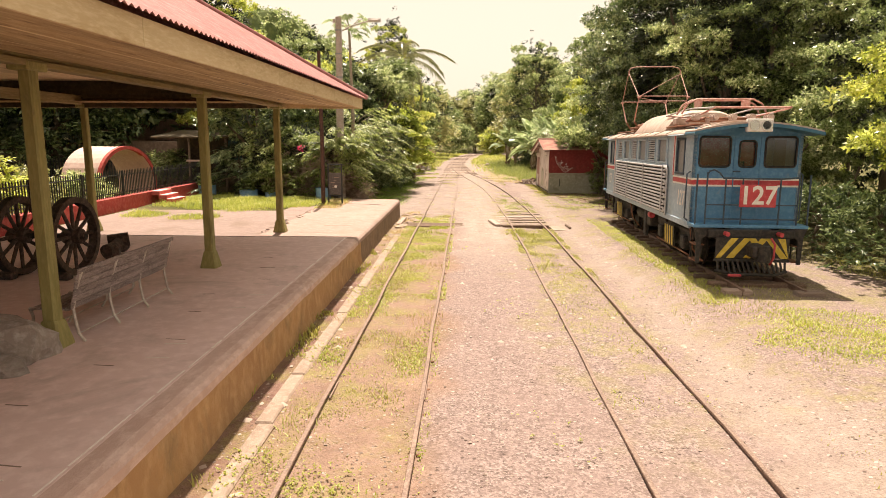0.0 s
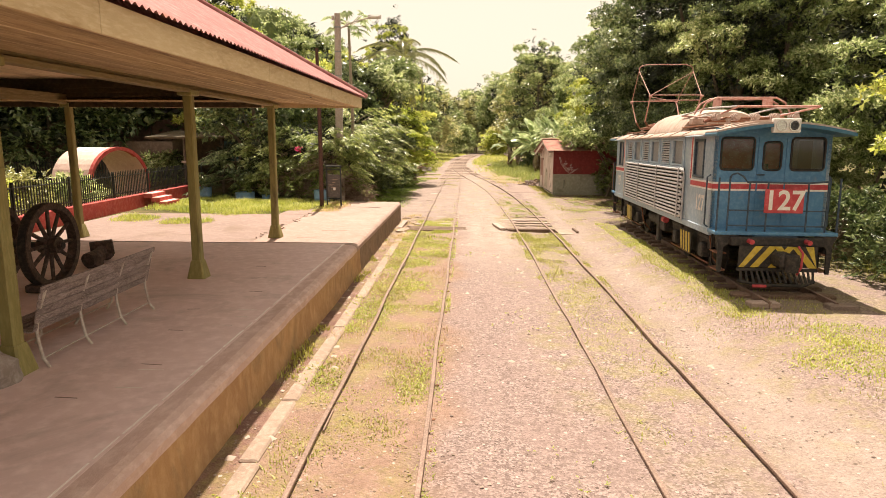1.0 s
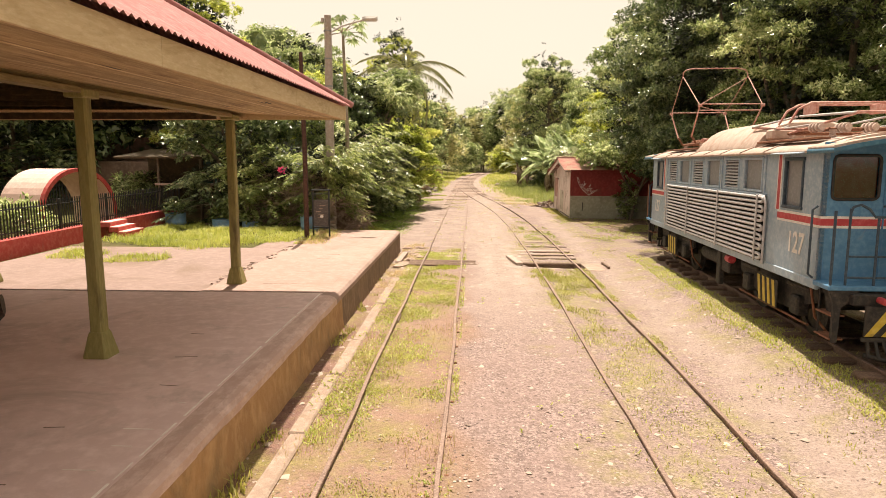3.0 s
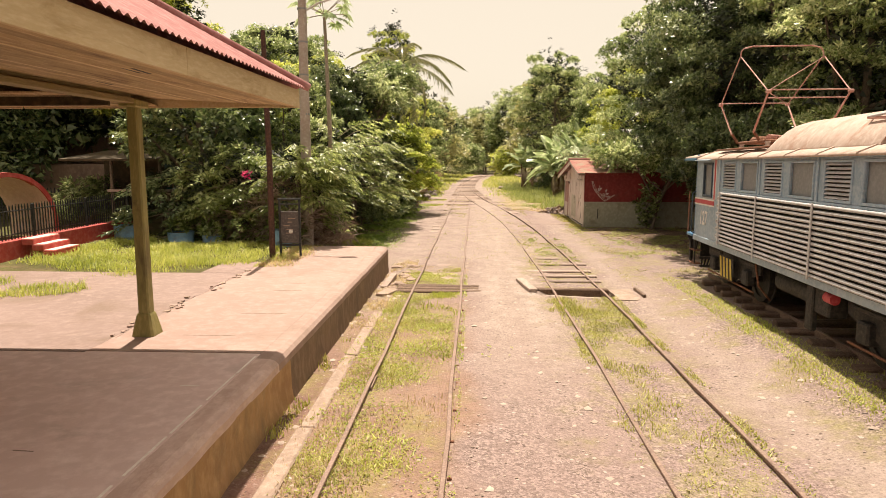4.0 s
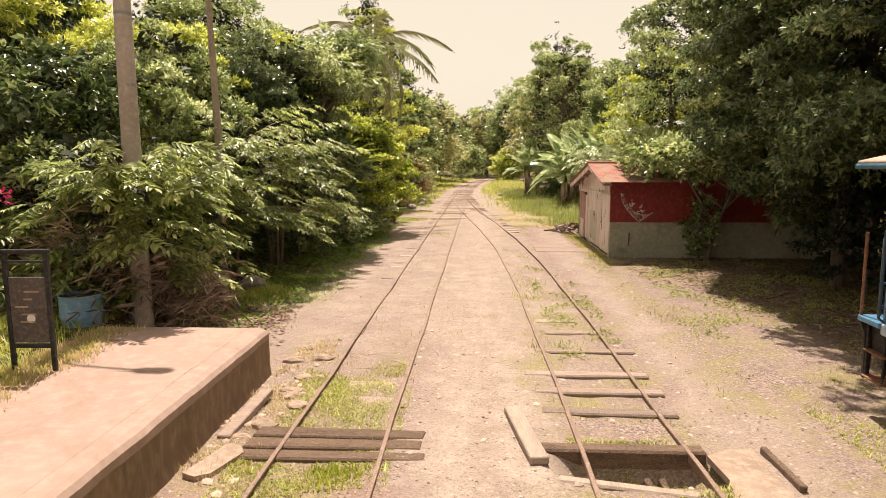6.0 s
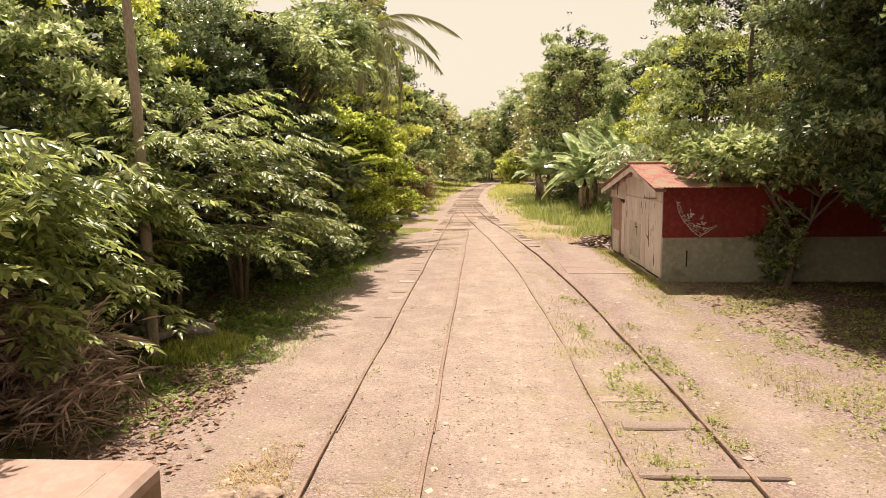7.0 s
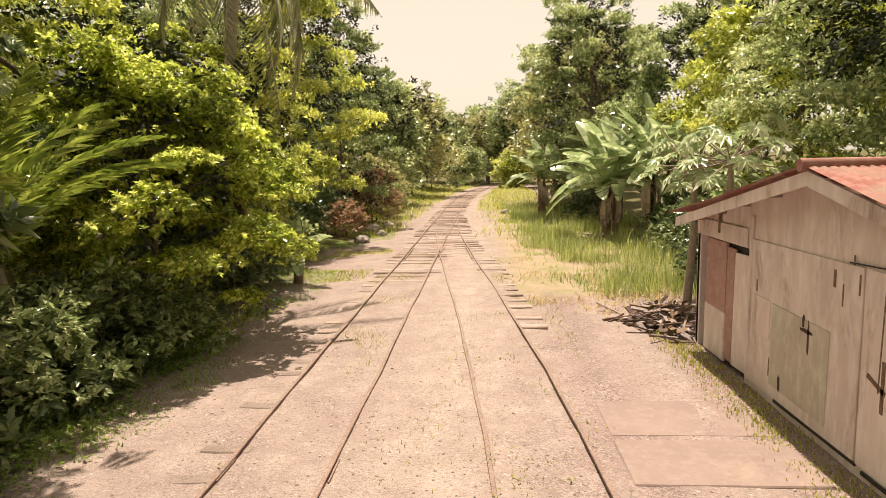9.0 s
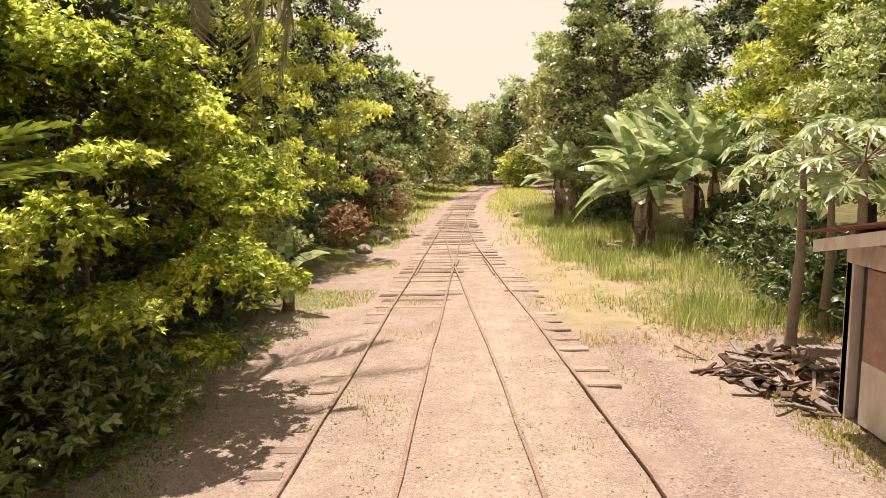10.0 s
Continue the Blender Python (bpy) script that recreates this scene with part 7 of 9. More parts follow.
for i, (x, y, h, r, kind, mat, den, sc, n, low) in enumerate((
    (-13.2, 34.0, 11.5, 3.0, "fine", "bright", 8.0, 1.1, 12, 0.1),
    (-9.4, 35.5, 7.8, 2.9, "fine", "bright", 9, 1.1, 12, 0.1),
    (-10.0, 40.5, 9.8, 3.4, "fine", "mid", 8.0, 1.1, 12, 0.1),
    (-10.4, 46.0, 9.5, 3.6, "fine", "bright", 8.0, 1.1, 12, 0.1),
    (-10.5, 53.0, 9.5, 3.8, "fine", "mid", 6.5, 1.4, 12, 0.1),
    (-10.8, 61.0, 10.5, 4.2, "fine", "bright", 6.5, 1.4, 12, 0.1),
    (-11.5, 71.0, 10.5, 4.4, "fine", "mid", 6.5, 1.4, 12, 0.1),
    (-11.5, 83.0, 10.5, 4.6, "fine", "mid", 2.8, 2.2, 12, 0.1),
    (-11.0, 99.0, 11.0, 5.2, "fine", "dark", 2.8, 2.2, 12, 0.1),
    (-9.0, 118.0, 11.0, 5.5, "fine", "mid", 2.8, 2.2, 12, 0.1),
    (-6.2, 37.0, 7.0, 2.3, "fine", "dark", 10, 0.95, 13, 0.36),
    (-5.2, 48.9, 6.6, 1.9, "fine", "bright", 9, 1.0, 14, 0.0),
    (-27.0, 33.0, 8.0, 4.5, "fine", "dark", 3.0, 1.7, 12, 0.0),
    (-20.5, 32.0, 6.0, 3.2, "fine", "dark", 3.6, 1.5, 12, 0.0),
    (-8.4, 38.6, 7.5, 2.6, "fine", "dark", 9, 1.05, 12, 0.0),
    (-8.2, 41.6, 7.5, 2.4, "fine", "dark", 9, 1.05, 12, 0.0),
    # Darker leaf copy in place of shade from the taller crowns.
    (-9.2, 28.6, 5.6, 2.3, "cluster", "dark", 13, 1.2, 11, 0.42),
    (-15.5, 39.0, 9.0, 2.8, "fine", "mid", 8.0, 1.1, 11, 0.3),
    (-21.0, 34.0, 10.0, 4.6, "fine", "dark", 1.9, 2.5, 12, 0.15),
    (-16.5, 37.5, 10.5, 4.4, "fine", "dark", 2.0, 2.4, 12, 0.15),
    (-24.0, 22.0, 10.0, 4.8, "fine", "dark", 1.9, 2.5, 12, 0.15),
    (-20.0, 38.0, 12.0, 5.0, "fine", "mid", 1.9, 2.5, 12, 0.15),
    (-30.0, 30.0, 12.0, 5.5, "fine", "dark", 1.9, 2.5, 12, 0.15),
)):
    tree("tree", LEFT, x, y, h, r, kind, mat, den, sc, n, low, 0.2, 200 + i, group="trees left of the line")
RIGHT = "big dense dark green tree behind the yard"
for i, (x, y, h, r, kind, mat, den, sc, n, low) in enumerate((
    (12.8, 20.0, 9.0, 3.6, "fine", "mid", 11.0, 0.88, 14, 0.0),
    (11.0, 24.0, 12.0, 4.2, "fine", "mid", 11.0, 0.88, 14, 0.0),
    (9.5, 28.3, 12.0, 4.4, "fine", "dark", 10.5, 0.98, 15, 0.06),
    (17.5, 17.0, 8.5, 4.2, "fine", "mid", 6.5, 1.25, 12, 0.0),
    (12.5, 37.5, 11.0, 4.4, "fine", "dark", 8.0, 1.1, 14, 0.25),
    (10.9, 47.0, 12.0, 4.1, "fine", "mid", 8.0, 1.1, 12, 0.05),
    (11.6, 54.5, 9.5, 3.8, "fine", "bright", 6.5, 1.4, 12, 0.05),
    (11.4, 63.0, 11.0, 4.2, "fine", "mid", 6.5, 1.4, 12, 0.05),
    (7.5, 70.5, 14.0, 4.0, "fine", "mid", 6.5, 1.4, 13, 0.0),
    (7.8, 79.0, 13.0, 4.0, "fine", "olive", 2.8, 2.2, 12, 0.0),
    (10.4, 89.0, 14.5, 4.8, "fine", "mid", 2.8, 2.2, 12, 0.0),
    (12.5, 102.0, 16.0, 5.2, "fine", "olive", 2.8, 2.2, 12, 0.0),
    (12.0, 118.0, 17.0, 5.5, "fine", "mid", 2.8, 2.2, 12, 0.0),
    (7.0, 136.0, 16.0, 5.0, "fine", "mid", 2.8, 2.2, 12, 0.0),
    (-3.5, 145.0, 12.5, 5.5, "fine", "olive", 2.8, 2.2, 12, 0.0),
    (2.0, 158.0, 15.5, 5.5, "fine", "mid", 2.8, 2.4, 12, 0.0),
    (-1.5, 131.0, 6.0, 3.4, "fine", "mid", 2.8, 2.2, 12, 0.0),
    (2.2, 141.0, 12.5, 4.0, "fine", "olive", 2.8, 2.2, 12, 0.0),
    (5.8, 119.0, 5.0, 2.8, "fine", "bright", 2.8, 2.2, 12, 0.0),
    (-12.0, 150.0, 11.0, 6.0, "fine", "dark", 2.4, 2.4, 12, 0.0),
    (9.6, 32.3, 11.0, 3.9, "fine", "dark", 10.5, 0.98, 13, 0.06),
    (9.7, 24.6, 9.5, 2.9, "fine", "mid", 10.5, 0.95, 12, 0.22),
    (18.5, 21.0, 13.0, 5.0, "fine", "dark", 3.2, 1.7, 12, 0.1),
    (18.5, 32.0, 13.0, 5.0, "fine", "dark", 3.2, 1.7, 12, 0.1),
    (18.5, 44.0, 12.0, 5.0, "fine", "mid", 3.2, 1.7, 12, 0.1),
    (18.0, 57.0, 12.0, 5.0, "fine", "mid", 3.2, 1.7, 12, 0.1),
)):
    tree("tree", RIGHT, x, y, h, r, kind, mat, den, sc, n, low, 0.17, 300 + i, group="trees right of the line")
tree("dry_shrub", "reddish half-dry shrub beside the track", -4.9, 67.0, 3.2, 1.5, "small", "russet", 12, 1.6, 9, 0.0, 0.05, 171, "shrub")
tree("dry_shrub", "olive shrub with dry tops beside the track", -5.2, 71.5, 3.6, 1.7, "small", "olive", 12, 1.7, 9, 0.0, 0.05, 172, "shrub")
tree("dry_shrub", "reddish half-dry shrub at the verge", -5.0, 60.5, 1.6, 1.0, "small", "russet", 14, 1.5, 8, 0.0, 0.05, 173, "shrub")
papaya(-5.2, 30.1, 7.9, 44, 14, 1.0)
palm("coconut_palm", "coconut palm with long drooping fronds above the bushes", -6.6, 49.6, 8.5, 4.3, 19, 5, leaflet=0.8, lean=(2.0, -1.6), droop=(0.75, 1.7), hang=3, n_leaf=46, vee=1.0, width=0.022)
palm("areca_palm", "young palm with arching feathery fronds at the wood edge", -5.5, 40.5, 1.7, 3.4, 24, 6, leaflet=0.6, leafmat="areca", r=0.1, droop=(0.8, 1.2), n_leaf=50, vee=0.5, width=0.02, pitch=(1.45, 0.75))
banana_plant(6.5, 60.0, 2.5, 3.0, 12, 31, stems=3, wid=0.32)
banana_plant(8.0, 58.6, 3.1, 3.2, 12, 35, stems=3, wid=0.32)
banana_plant(4.8, 71.0, 2.6, 2.8, 8, 32, stems=3, wid=0.36)
banana_plant(7.4, 64.5, 3.2, 3.0, 8, 36, stems=3, wid=0.4)
banana_plant(-3.9, 49.2, 0.9, 1.2, 5, 33, stems=1, wid=0.2)
papaya(5.55, 46.2, 3.0, 41, 22, 1.2, 0.40)
papaya(5.95, 45.2, 3.1, 42, 22, 1.2, 0.40)
papaya(6.7, 47.4, 2.6, 43, 14, 1.1, 0.5)
for i, (x, y, h, r) in enumerate(((8.9, 8.5, 1.7, 1.1), (9.0, 11.0, 1.8, 1.2), (9.0, 13.6, 1.8, 1.2), (8.9, 16.2, 1.8, 1.2))):
    tree("hedge_bush", "clipped dark green hedge bush beside the locomotive", x, y, h, r, "small", "dark", 20, 1.2, 10, 0.0, 0.05, 400 + i, "hedge", group="hedge bushes")


def leaning_tree():
    """A tree whose high boughs reach out over the verge and shade it."""
    rng = np.random.default_rng(88)
    t = thing("tree", "leaning tree with feathery boughs over the shaded verge", "tree", "trees left of the line")
    lumps = []
    for k in range(24):
        u = (k + rng.uniform(0, 1)) / 24
        y = 36.8 + 4.7 * u
        x = -5.4 + 1.75 * rng.uniform(0, 1) ** 0.6
        lumps.append(((x, y, (5.0 if y < 38.4 else 5.7) + 0.35 * (-x - 2.2) + rng.uniform(-0.2, 0.8)), (rng.uniform(0.4, 0.75), rng.uniform(0.4, 0.75), rng.uniform(0.18, 0.32))))
    for k in range(12):
        rr = rng.uniform(0.4, 0.7)
        lumps.append(((rng.uniform(-4.9, -3.3), rng.uniform(38.7, 40.3), rng.uniform(6.5, 7.4)), (rr, rr, 0.4 * rr)))
    part("trunk", trunk_geo((-6.6, 38.0, -0.1), (-5.2, 38.4, 5.0), 0.13, lumps, rng, 14, 0.5), M["bark"], t)
    part("crown", crown_mesh("crown", lumps, "drape", 13, 0.72, rng, 0.3), L["mid"], t)


leaning_tree()


def spreading_tree():
    """High boughs that reach over the yard beside the shed and shade its floor."""
    rng = np.random.default_rng(89)
    t = thing("tree", "tall dark tree spreading its boughs over the shed yard", "tree", "trees right of the line")
    lumps = []
    for k in range(46):
        y = 29.5 + 8.0 * (k + rng.uniform(0, 1)) / 46
        x = 6.6 + 4.0 * rng.uniform(0, 1)
        lumps.append(((x, y, 6.0 + 0.35 * (x - 6.6) + rng.uniform(-0.5, 1.2)), (rng.uniform(0.5, 0.95), rng.uniform(0.5, 0.95), rng.uniform(0.25, 0.45))))
    part("trunk", trunk_geo((11.2, 33.6, -0.1), (9.6, 33.4, 6.0), 0.16, lumps, rng, 14, 0.5), M["bark"], t)
    part("crown", crown_mesh("crown", lumps, "tuft", 17, 1.05, rng, 0.3), L["dark"], t)


spreading_tree()


def roof_tree():
    rng = np.random.default_rng(77)
    t = thing("tree", "low leafy tree leaning over the shed roof", "tree")
    lumps = []
    for k in range(44):
        x = 5.7 + 6.3 * (k + rng.uniform(0, 1)) / 44
        lumps.append(((x, 35.9 + rng.uniform(-0.3, 2.8) + max(0, 7.0 - x) * 0.9, 2.5 + 0.10 * (x - 5.7) + max(0, 7.0 - x) * 0.25 + rng.uniform(-0.15, 0.75)), (rng.uniform(0.35, 0.7), rng.uniform(0.35, 0.7), rng.uniform(0.2, 0.4))))
    part("trunk", trunk_geo((7.7, 36.3, -0.1), (8.6, 36.2, 2.7), 0.07, lumps, rng, 10, 0.4), M["bark"], t)
    part("crown", crown_mesh("crown", lumps, "cluster", 22, 1.05, rng, 0.3), L["mid"], t)
    t = thing("tree", "dark foliage hanging down beside the shed", "tree")
    lumps = []
    for k in range(46):
        x = 7.6 + 5.4 * rng.uniform(0, 1)
        lumps.append(((x, 34.2 + rng.uniform(-1.6, 1.4), rng.uniform(1.5, 5.5) + max(0, 9 - x) * 0.7), (rng.uniform(0.5, 0.9), rng.uniform(0.5, 0.9), rng.uniform(0.35, 0.6))))
    part("trunk", trunk_geo((11.0, 34.6, -0.1), (10.6, 34.4, 5.0), 0.12, lumps, rng, 10, 0.4), M["bark"], t)
    part("crown", crown_mesh("crown", lumps, "fine", 16, 0.95, rng, 0.5), L["dark"], t)


roof_tree()
tree("bush", "leafy climber growing up the shed wall", 7.6, 36.55, 2.2, 0.45, "small", "mid", 60, 1.2, 7, 0.0, 0.04, 421, "climber")
for i, (x, y, h, r, mat) in enumerate(((-12.6, 14.5, 2.0, 1.0, "bright"), (-12.9, 16.8, 1.9, 1.0, "bright"), (-13.2, 19.2, 1.5, 0.9, "olive"), (-13.6, 22.5, 1.2, 0.8, "mid"), (-14.2, 30.2, 1.8, 1.2, "mid"))):
    tree("garden_shrub", "flowering garden shrub behind the picket fence", x, y, h, r, "small", mat, 22, 1.4, 8, 0.0, 0.04, 430 + i, "shrub", group="garden shrubs", z0=TOP)
UNDER = "dark undergrowth shrub below the trackside trees"
urng = random.Random(15)
# Dark-leaved shrubs added to darken the open space below the crowns.
for i in range(20):
    y = 28.0 + 2.0 * i
    x = (-6.1 if y < 36 else -4.9 if y < 43 else -5.1 if y < 49 else -6.6) - 0.4 * urng.random()
    tree("undergrowth", UNDER, x, y, urng.uniform(1.4, 2.2), urng.uniform(1.0, 1.4), "small", "dark", 10 if y < 48 else 6, 1.35 if y < 48 else 1.9, 7, 0.0, 0.03, 500 + i, "undergrowth", group="undergrowth shrubs")
for i, (x, y, h, r) in enumerate(((-4.5, 41.3, 1.7, 1.1), (-4.6, 39.9, 1.5, 1.0), (-4.4, 42.8, 1.3, 0.9))):
    tree("undergrowth", UNDER, x, y, h, r, "cluster", "mid", 20, 0.8, 9, 0.0, 0.03, 525 + i, "undergrowth", group="undergrowth shrubs")
for i, (x, y, h, r) in enumerate(((7.4, 48.6, 1.5, 1.1), (7.9, 51.2, 1.8, 1.3), (8.4, 54.0, 1.9, 1.4), (8.8, 57.0, 2.0, 1.4), (7.6, 46.0, 1.6, 1.2), (6.9, 66.5, 1.8, 1.4))):
    tree("undergrowth", "lush dark undergrowth at the edge of the long grass", x, y, h, r, "cluster", "dark", 12, 1.2, 8, 0.0, 0.03, 540 + i, "undergrowth", group="undergrowth shrubs")
# Shade under the big trees is put into these shrubs' near-black leaf colour.
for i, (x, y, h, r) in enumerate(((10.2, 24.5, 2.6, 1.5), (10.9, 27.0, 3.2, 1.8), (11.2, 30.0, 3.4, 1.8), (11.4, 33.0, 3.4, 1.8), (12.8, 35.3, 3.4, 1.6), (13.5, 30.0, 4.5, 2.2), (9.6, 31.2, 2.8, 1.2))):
    tree("undergrowth", "undergrowth beneath the big trees, deep shade painted into its near-black leaves", x, y, h, r, "fine", "shade_core", 9, 1.1, 8, 0.0, 0.03, 560 + i, "undergrowth", group="undergrowth shrubs")
tree("dry_bush", "dry brown twiggy bush at the platform end", -4.7, 26.9, 1.5, 0.7, "twig", "twig", 22, 0.75, 6, 0.0, 0.04, 610, "bush")
tree("dry_bush", "tall tangle of dry brown twigs behind the tubs", -7.2, 27.0, 2.2, 0.9, "twig", "twig", 18, 0.85, 7, 0.0, 0.04, 612, "bush")
tree("dry_bush", "dry tangled twigs climbing among the green shrubs", -5.7, 26.3, 2.2, 0.85, "twig", "twig", 24, 0.8, 7, 0.0, 0.04, 613, "bush")
tree("dry_bush", "dry brown twiggy bush beside the notice board", -6.4, 26.7, 1.6, 0.7, "twig", "twig", 20, 0.75, 6, 0.0, 0.04, 611, "bush")
flower_rng = np.random.default_rng(5)
tagged(part("flower_head", crown_mesh("flower_head", [((-6.35, 25.0, 2.6), (0.09, 0.09, 0.08))], "small", 300, 0.45, flower_rng), L["flower"], None), "bright pink flower cluster on the bush", "flower", kind="stuff")


def far_hill():
    g = Geo()
    n = 60

    def f(u, v):
        x, y = -75 + 90 * (u - 0.5), 245 + 80 * (v - 0.5)
        h = 50 * max(0.0, math.cos(math.pi * (u - 0.5))) ** 0.8 * max(0.0, math.cos(math.pi * (v - 0.5))) ** 0.8
        k = noise.noise(Vector((x * 0.22, y * 0.22, 0))) + 0.6 * noise.noise(Vector((x * 0.6, y * 0.6, 4)))
        return (x, y, h * (1 + 0.05 * k) + 1.6 * k - 2)

    g.sheet([i / n for i in range(n + 1)], [i / n for i in range(n + 1)], f)
    me = bpy.data.meshes.new("hill")
    me.from_pydata([tuple(q) for q in g.v], [], g.f)
    hill = tagged(part("hill", me, M["hill"]), "distant rounded hill covered in woodland", "hill", kind="structure")
    rng = np.random.default_rng(3)
    pts = np.array([f(a, b) for a, b in rng.uniform(0.05, 0.95, (2600, 2))])
    ah = rng.normal(0, 1, pts.shape) + np.array([0, 0, 0.6])
    tagged(part("hill_woodland", strewn("hill_woodland", pts, ah, rng.uniform(3.5, 7.0, len(pts)), SPRAYS["fine"], rng), L["mid"]), "distant woodland canopy on the hill", "woodland", kind="stuff")


far_hill()


# ---- things on the platform ----
def bench():
    t = thing("bench", "weathered slatted wooden bench with white iron legs", "bench", "", pose(-4.5, 7.05, TOP, 0, 0, 0.6))
    ln = 2.45
    for k in range(5):
        z = 0.44 + 0.084 * k
        part("back_slat", Geo().box((0.0 + 0.022 * k, ln / 2, z), (0.022, ln, 0.079), 0.006, pose(0, 0, 0, 0, 14, 0)), M["bench_wood"], t)
    part("back_slat", Geo().box((0.125, ln / 2, 0.855), (0.026, ln + 0.02, 0.07), 0.008, pose(0, 0, 0, 0, 14, 0)), M["bench_wood"], t)
    for k in range(7):
        part("seat_slat", Geo().box((-0.06 - 0.07 * k, ln / 2, 0.42 - 0.008 * abs(k - 3)), (0.058, ln, 0.022), 0.006), M["bench_wood"], t)
    for y in (0.06, 0.84, 1.63, ln - 0.06):
        leg = Geo()
        leg.tube([(0.10, y, 0.0), (0.03, y, 0.10), (0.0, y, 0.28), (-0.01, y, 0.40), (0.03, y, 0.60), (0.125, y, 0.84)], 0.017, 8)
        leg.tube([(-0.58, y, 0.0), (-0.50, y, 0.12), (-0.50, y, 0.30), (-0.53, y, 0.405)], 0.017, 8)
        leg.tube([(-0.53, y, 0.40), (-0.25, y, 0.38), (-0.01, y, 0.40)], 0.015, 8)
        part("leg_frame", leg, M["bench_iron"], t, "white-painted cast iron leg")
    for x in (0.03, -0.5):
        part("tie_rod", Geo().tube([(x, 0.06, 0.1), (x, ln - 0.06, 0.1)], 0.008, 6), M["bench_iron"], t)


bench()


def wheel_set():
    t = thing("wheelset", "pair of large dark wooden spoked cart wheels on an axle", "cart wheels", "", pose(0, 0, TOP, 0, 0, 0))
    R, y = 0.68, 10.75
    for x in (-6.72, -7.68):
        w = part("wheel", Geo().ring((x, y, R), (1, 0, 0), R, R - 0.10, 0.16, 40), M["wheel"], t)
        part("tyre", Geo().ring((x, y, R), (1, 0, 0), R + 0.004, R - 0.012, 0.12, 40), M["black"], w)
        part("hub", Geo().cyl((x, y, R), (1, 0, 0), 0.13, 0.30, 20).cyl((x, y, R), (1, 0, 0), 0.07, 0.42, 16), M["wheel"], w)
        for k in range(12):
            a = 2 * math.pi * k / 12
            d = Vector((0, math.cos(a), math.sin(a)))
            c = Vector((x, y, R))
            part("spoke", Geo().tube([c + d * 0.1, c + d * (R - 0.09)], [0.035, 0.028], 8), M["wheel"], w)
    part("axle", Geo().tube([(-7.9, y, R), (-6.5, y, R)], 0.05, 12), M["black"], t)
    part("chock", Geo().box((-6.72, y - 0.42, 0.06), (0.3, 0.16, 0.12), 0.02), M["wheel"], t)
    part("chock", Geo().box((-7.68, y - 0.42, 0.06), (0.3, 0.16, 0.12), 0.02), M["wheel"], t)


wheel_set()


def old_casting():
    t = thing("iron_casting", "rusty old iron axle-box casting lying on the platform", "casting", "", pose(-7.0, 12.6, TOP, 0, 0, 12))
    part("block", Geo().box((0.02, -0.42, 0.15), (0.30, 0.26, 0.28), 0.06).cyl((0.02, -0.42, 0.2), (0.3, 1, 0.1), 0.13, 0.34, 14), M["wheel"], t)
    part("block", Geo().box((-0.06, 0.34, 0.19), (0.34, 0.30, 0.34), 0.07).cyl((-0.06, 0.30, 0.26), (1, 0.3, 0.1), 0.15, 0.40, 14), M["wheel"], t)
    part("bar", Geo().tube([(0.0, -0.38, 0.18), (-0.05, 0.32, 0.24)], [0.09, 0.11], 10), M["wheel"], t)


old_casting()


def rock(name, label, x, y, z, size, seed, mat="stone", squash=0.7, group=""):
    bm = bmesh.new()
    bmesh.ops.create_icosphere(bm, subdivisions=3, radius=1.0)
    for v in bm.verts:
        n = v.co.normalized()
        k = 1 + 0.35 * noise.noise(n * 1.3 + Vector((seed * 3.1, 0, 0))) + 0.14 * noise.noise(n * 3.5 + Vector((0, seed, 0)))
        v.co = Vector((n.x * size[0], n.y * size[1], n.z * size[2])) * k
        v.co.z = max(v.co.z, -size[2] * 0.35)
    me = bpy.data.meshes.new(name)
    bm.to_mesh(me)
    bm.free()
    ob = part(name, me, M[mat])
    ob.location = (x, y, z + size[2] * 0.33)
    return tagged(ob, label, "rock", group)


rock("boulder", "grey angular boulder resting on the platform", -4.98, 6.55, TOP, (0.56, 0.44, 0.36), 3)
rock("boulder", "small grey broken rock on the platform", -4.62, 6.05, TOP, (0.22, 0.18, 0.14), 5)
rock("boulder", "grey rock lying on the platform floor", -4.95, 5.8, TOP, (0.3, 0.22, 0.16), 9)


# ---- garden behind the platform ----
WA, WB = Vector((-11.05, 9.0, TOP - 0.02)), Vector((-11.75, 28.6, TOP - 0.05))


def garden_wall():
    t = thing("garden_wall", "low red-painted garden wall with black picket fence above", "garden wall", kind="structure")
    d = WB - WA
    ang = math.degrees(math.atan2(-d.x, d.y))
    c = (WA + WB) / 2
    part("wall", Geo().box((c.x, c.y, TOP + 0.17), (0.26, d.length, 0.5), 0.02, pose(0, 0, 0, 0, 0, ang)), M["garden_red"], t)
    for k in range(3):
        part("step", Geo().box((-11.2 + 0.26 * k, 23.4, TOP + 0.36 - 0.14 * k), (0.30, 1.1, 0.15), 0.015, pose(0, 0, 0, 0, 0, ang)), M["garden_red"], t)
        part("tread", Geo().box((-11.2 + 0.26 * k, 23.4, TOP + 0.44 - 0.14 * k), (0.28, 1.05, 0.012), 0.004, pose(0, 0, 0, 0, 0, ang)), M["pink"], t)


garden_wall()


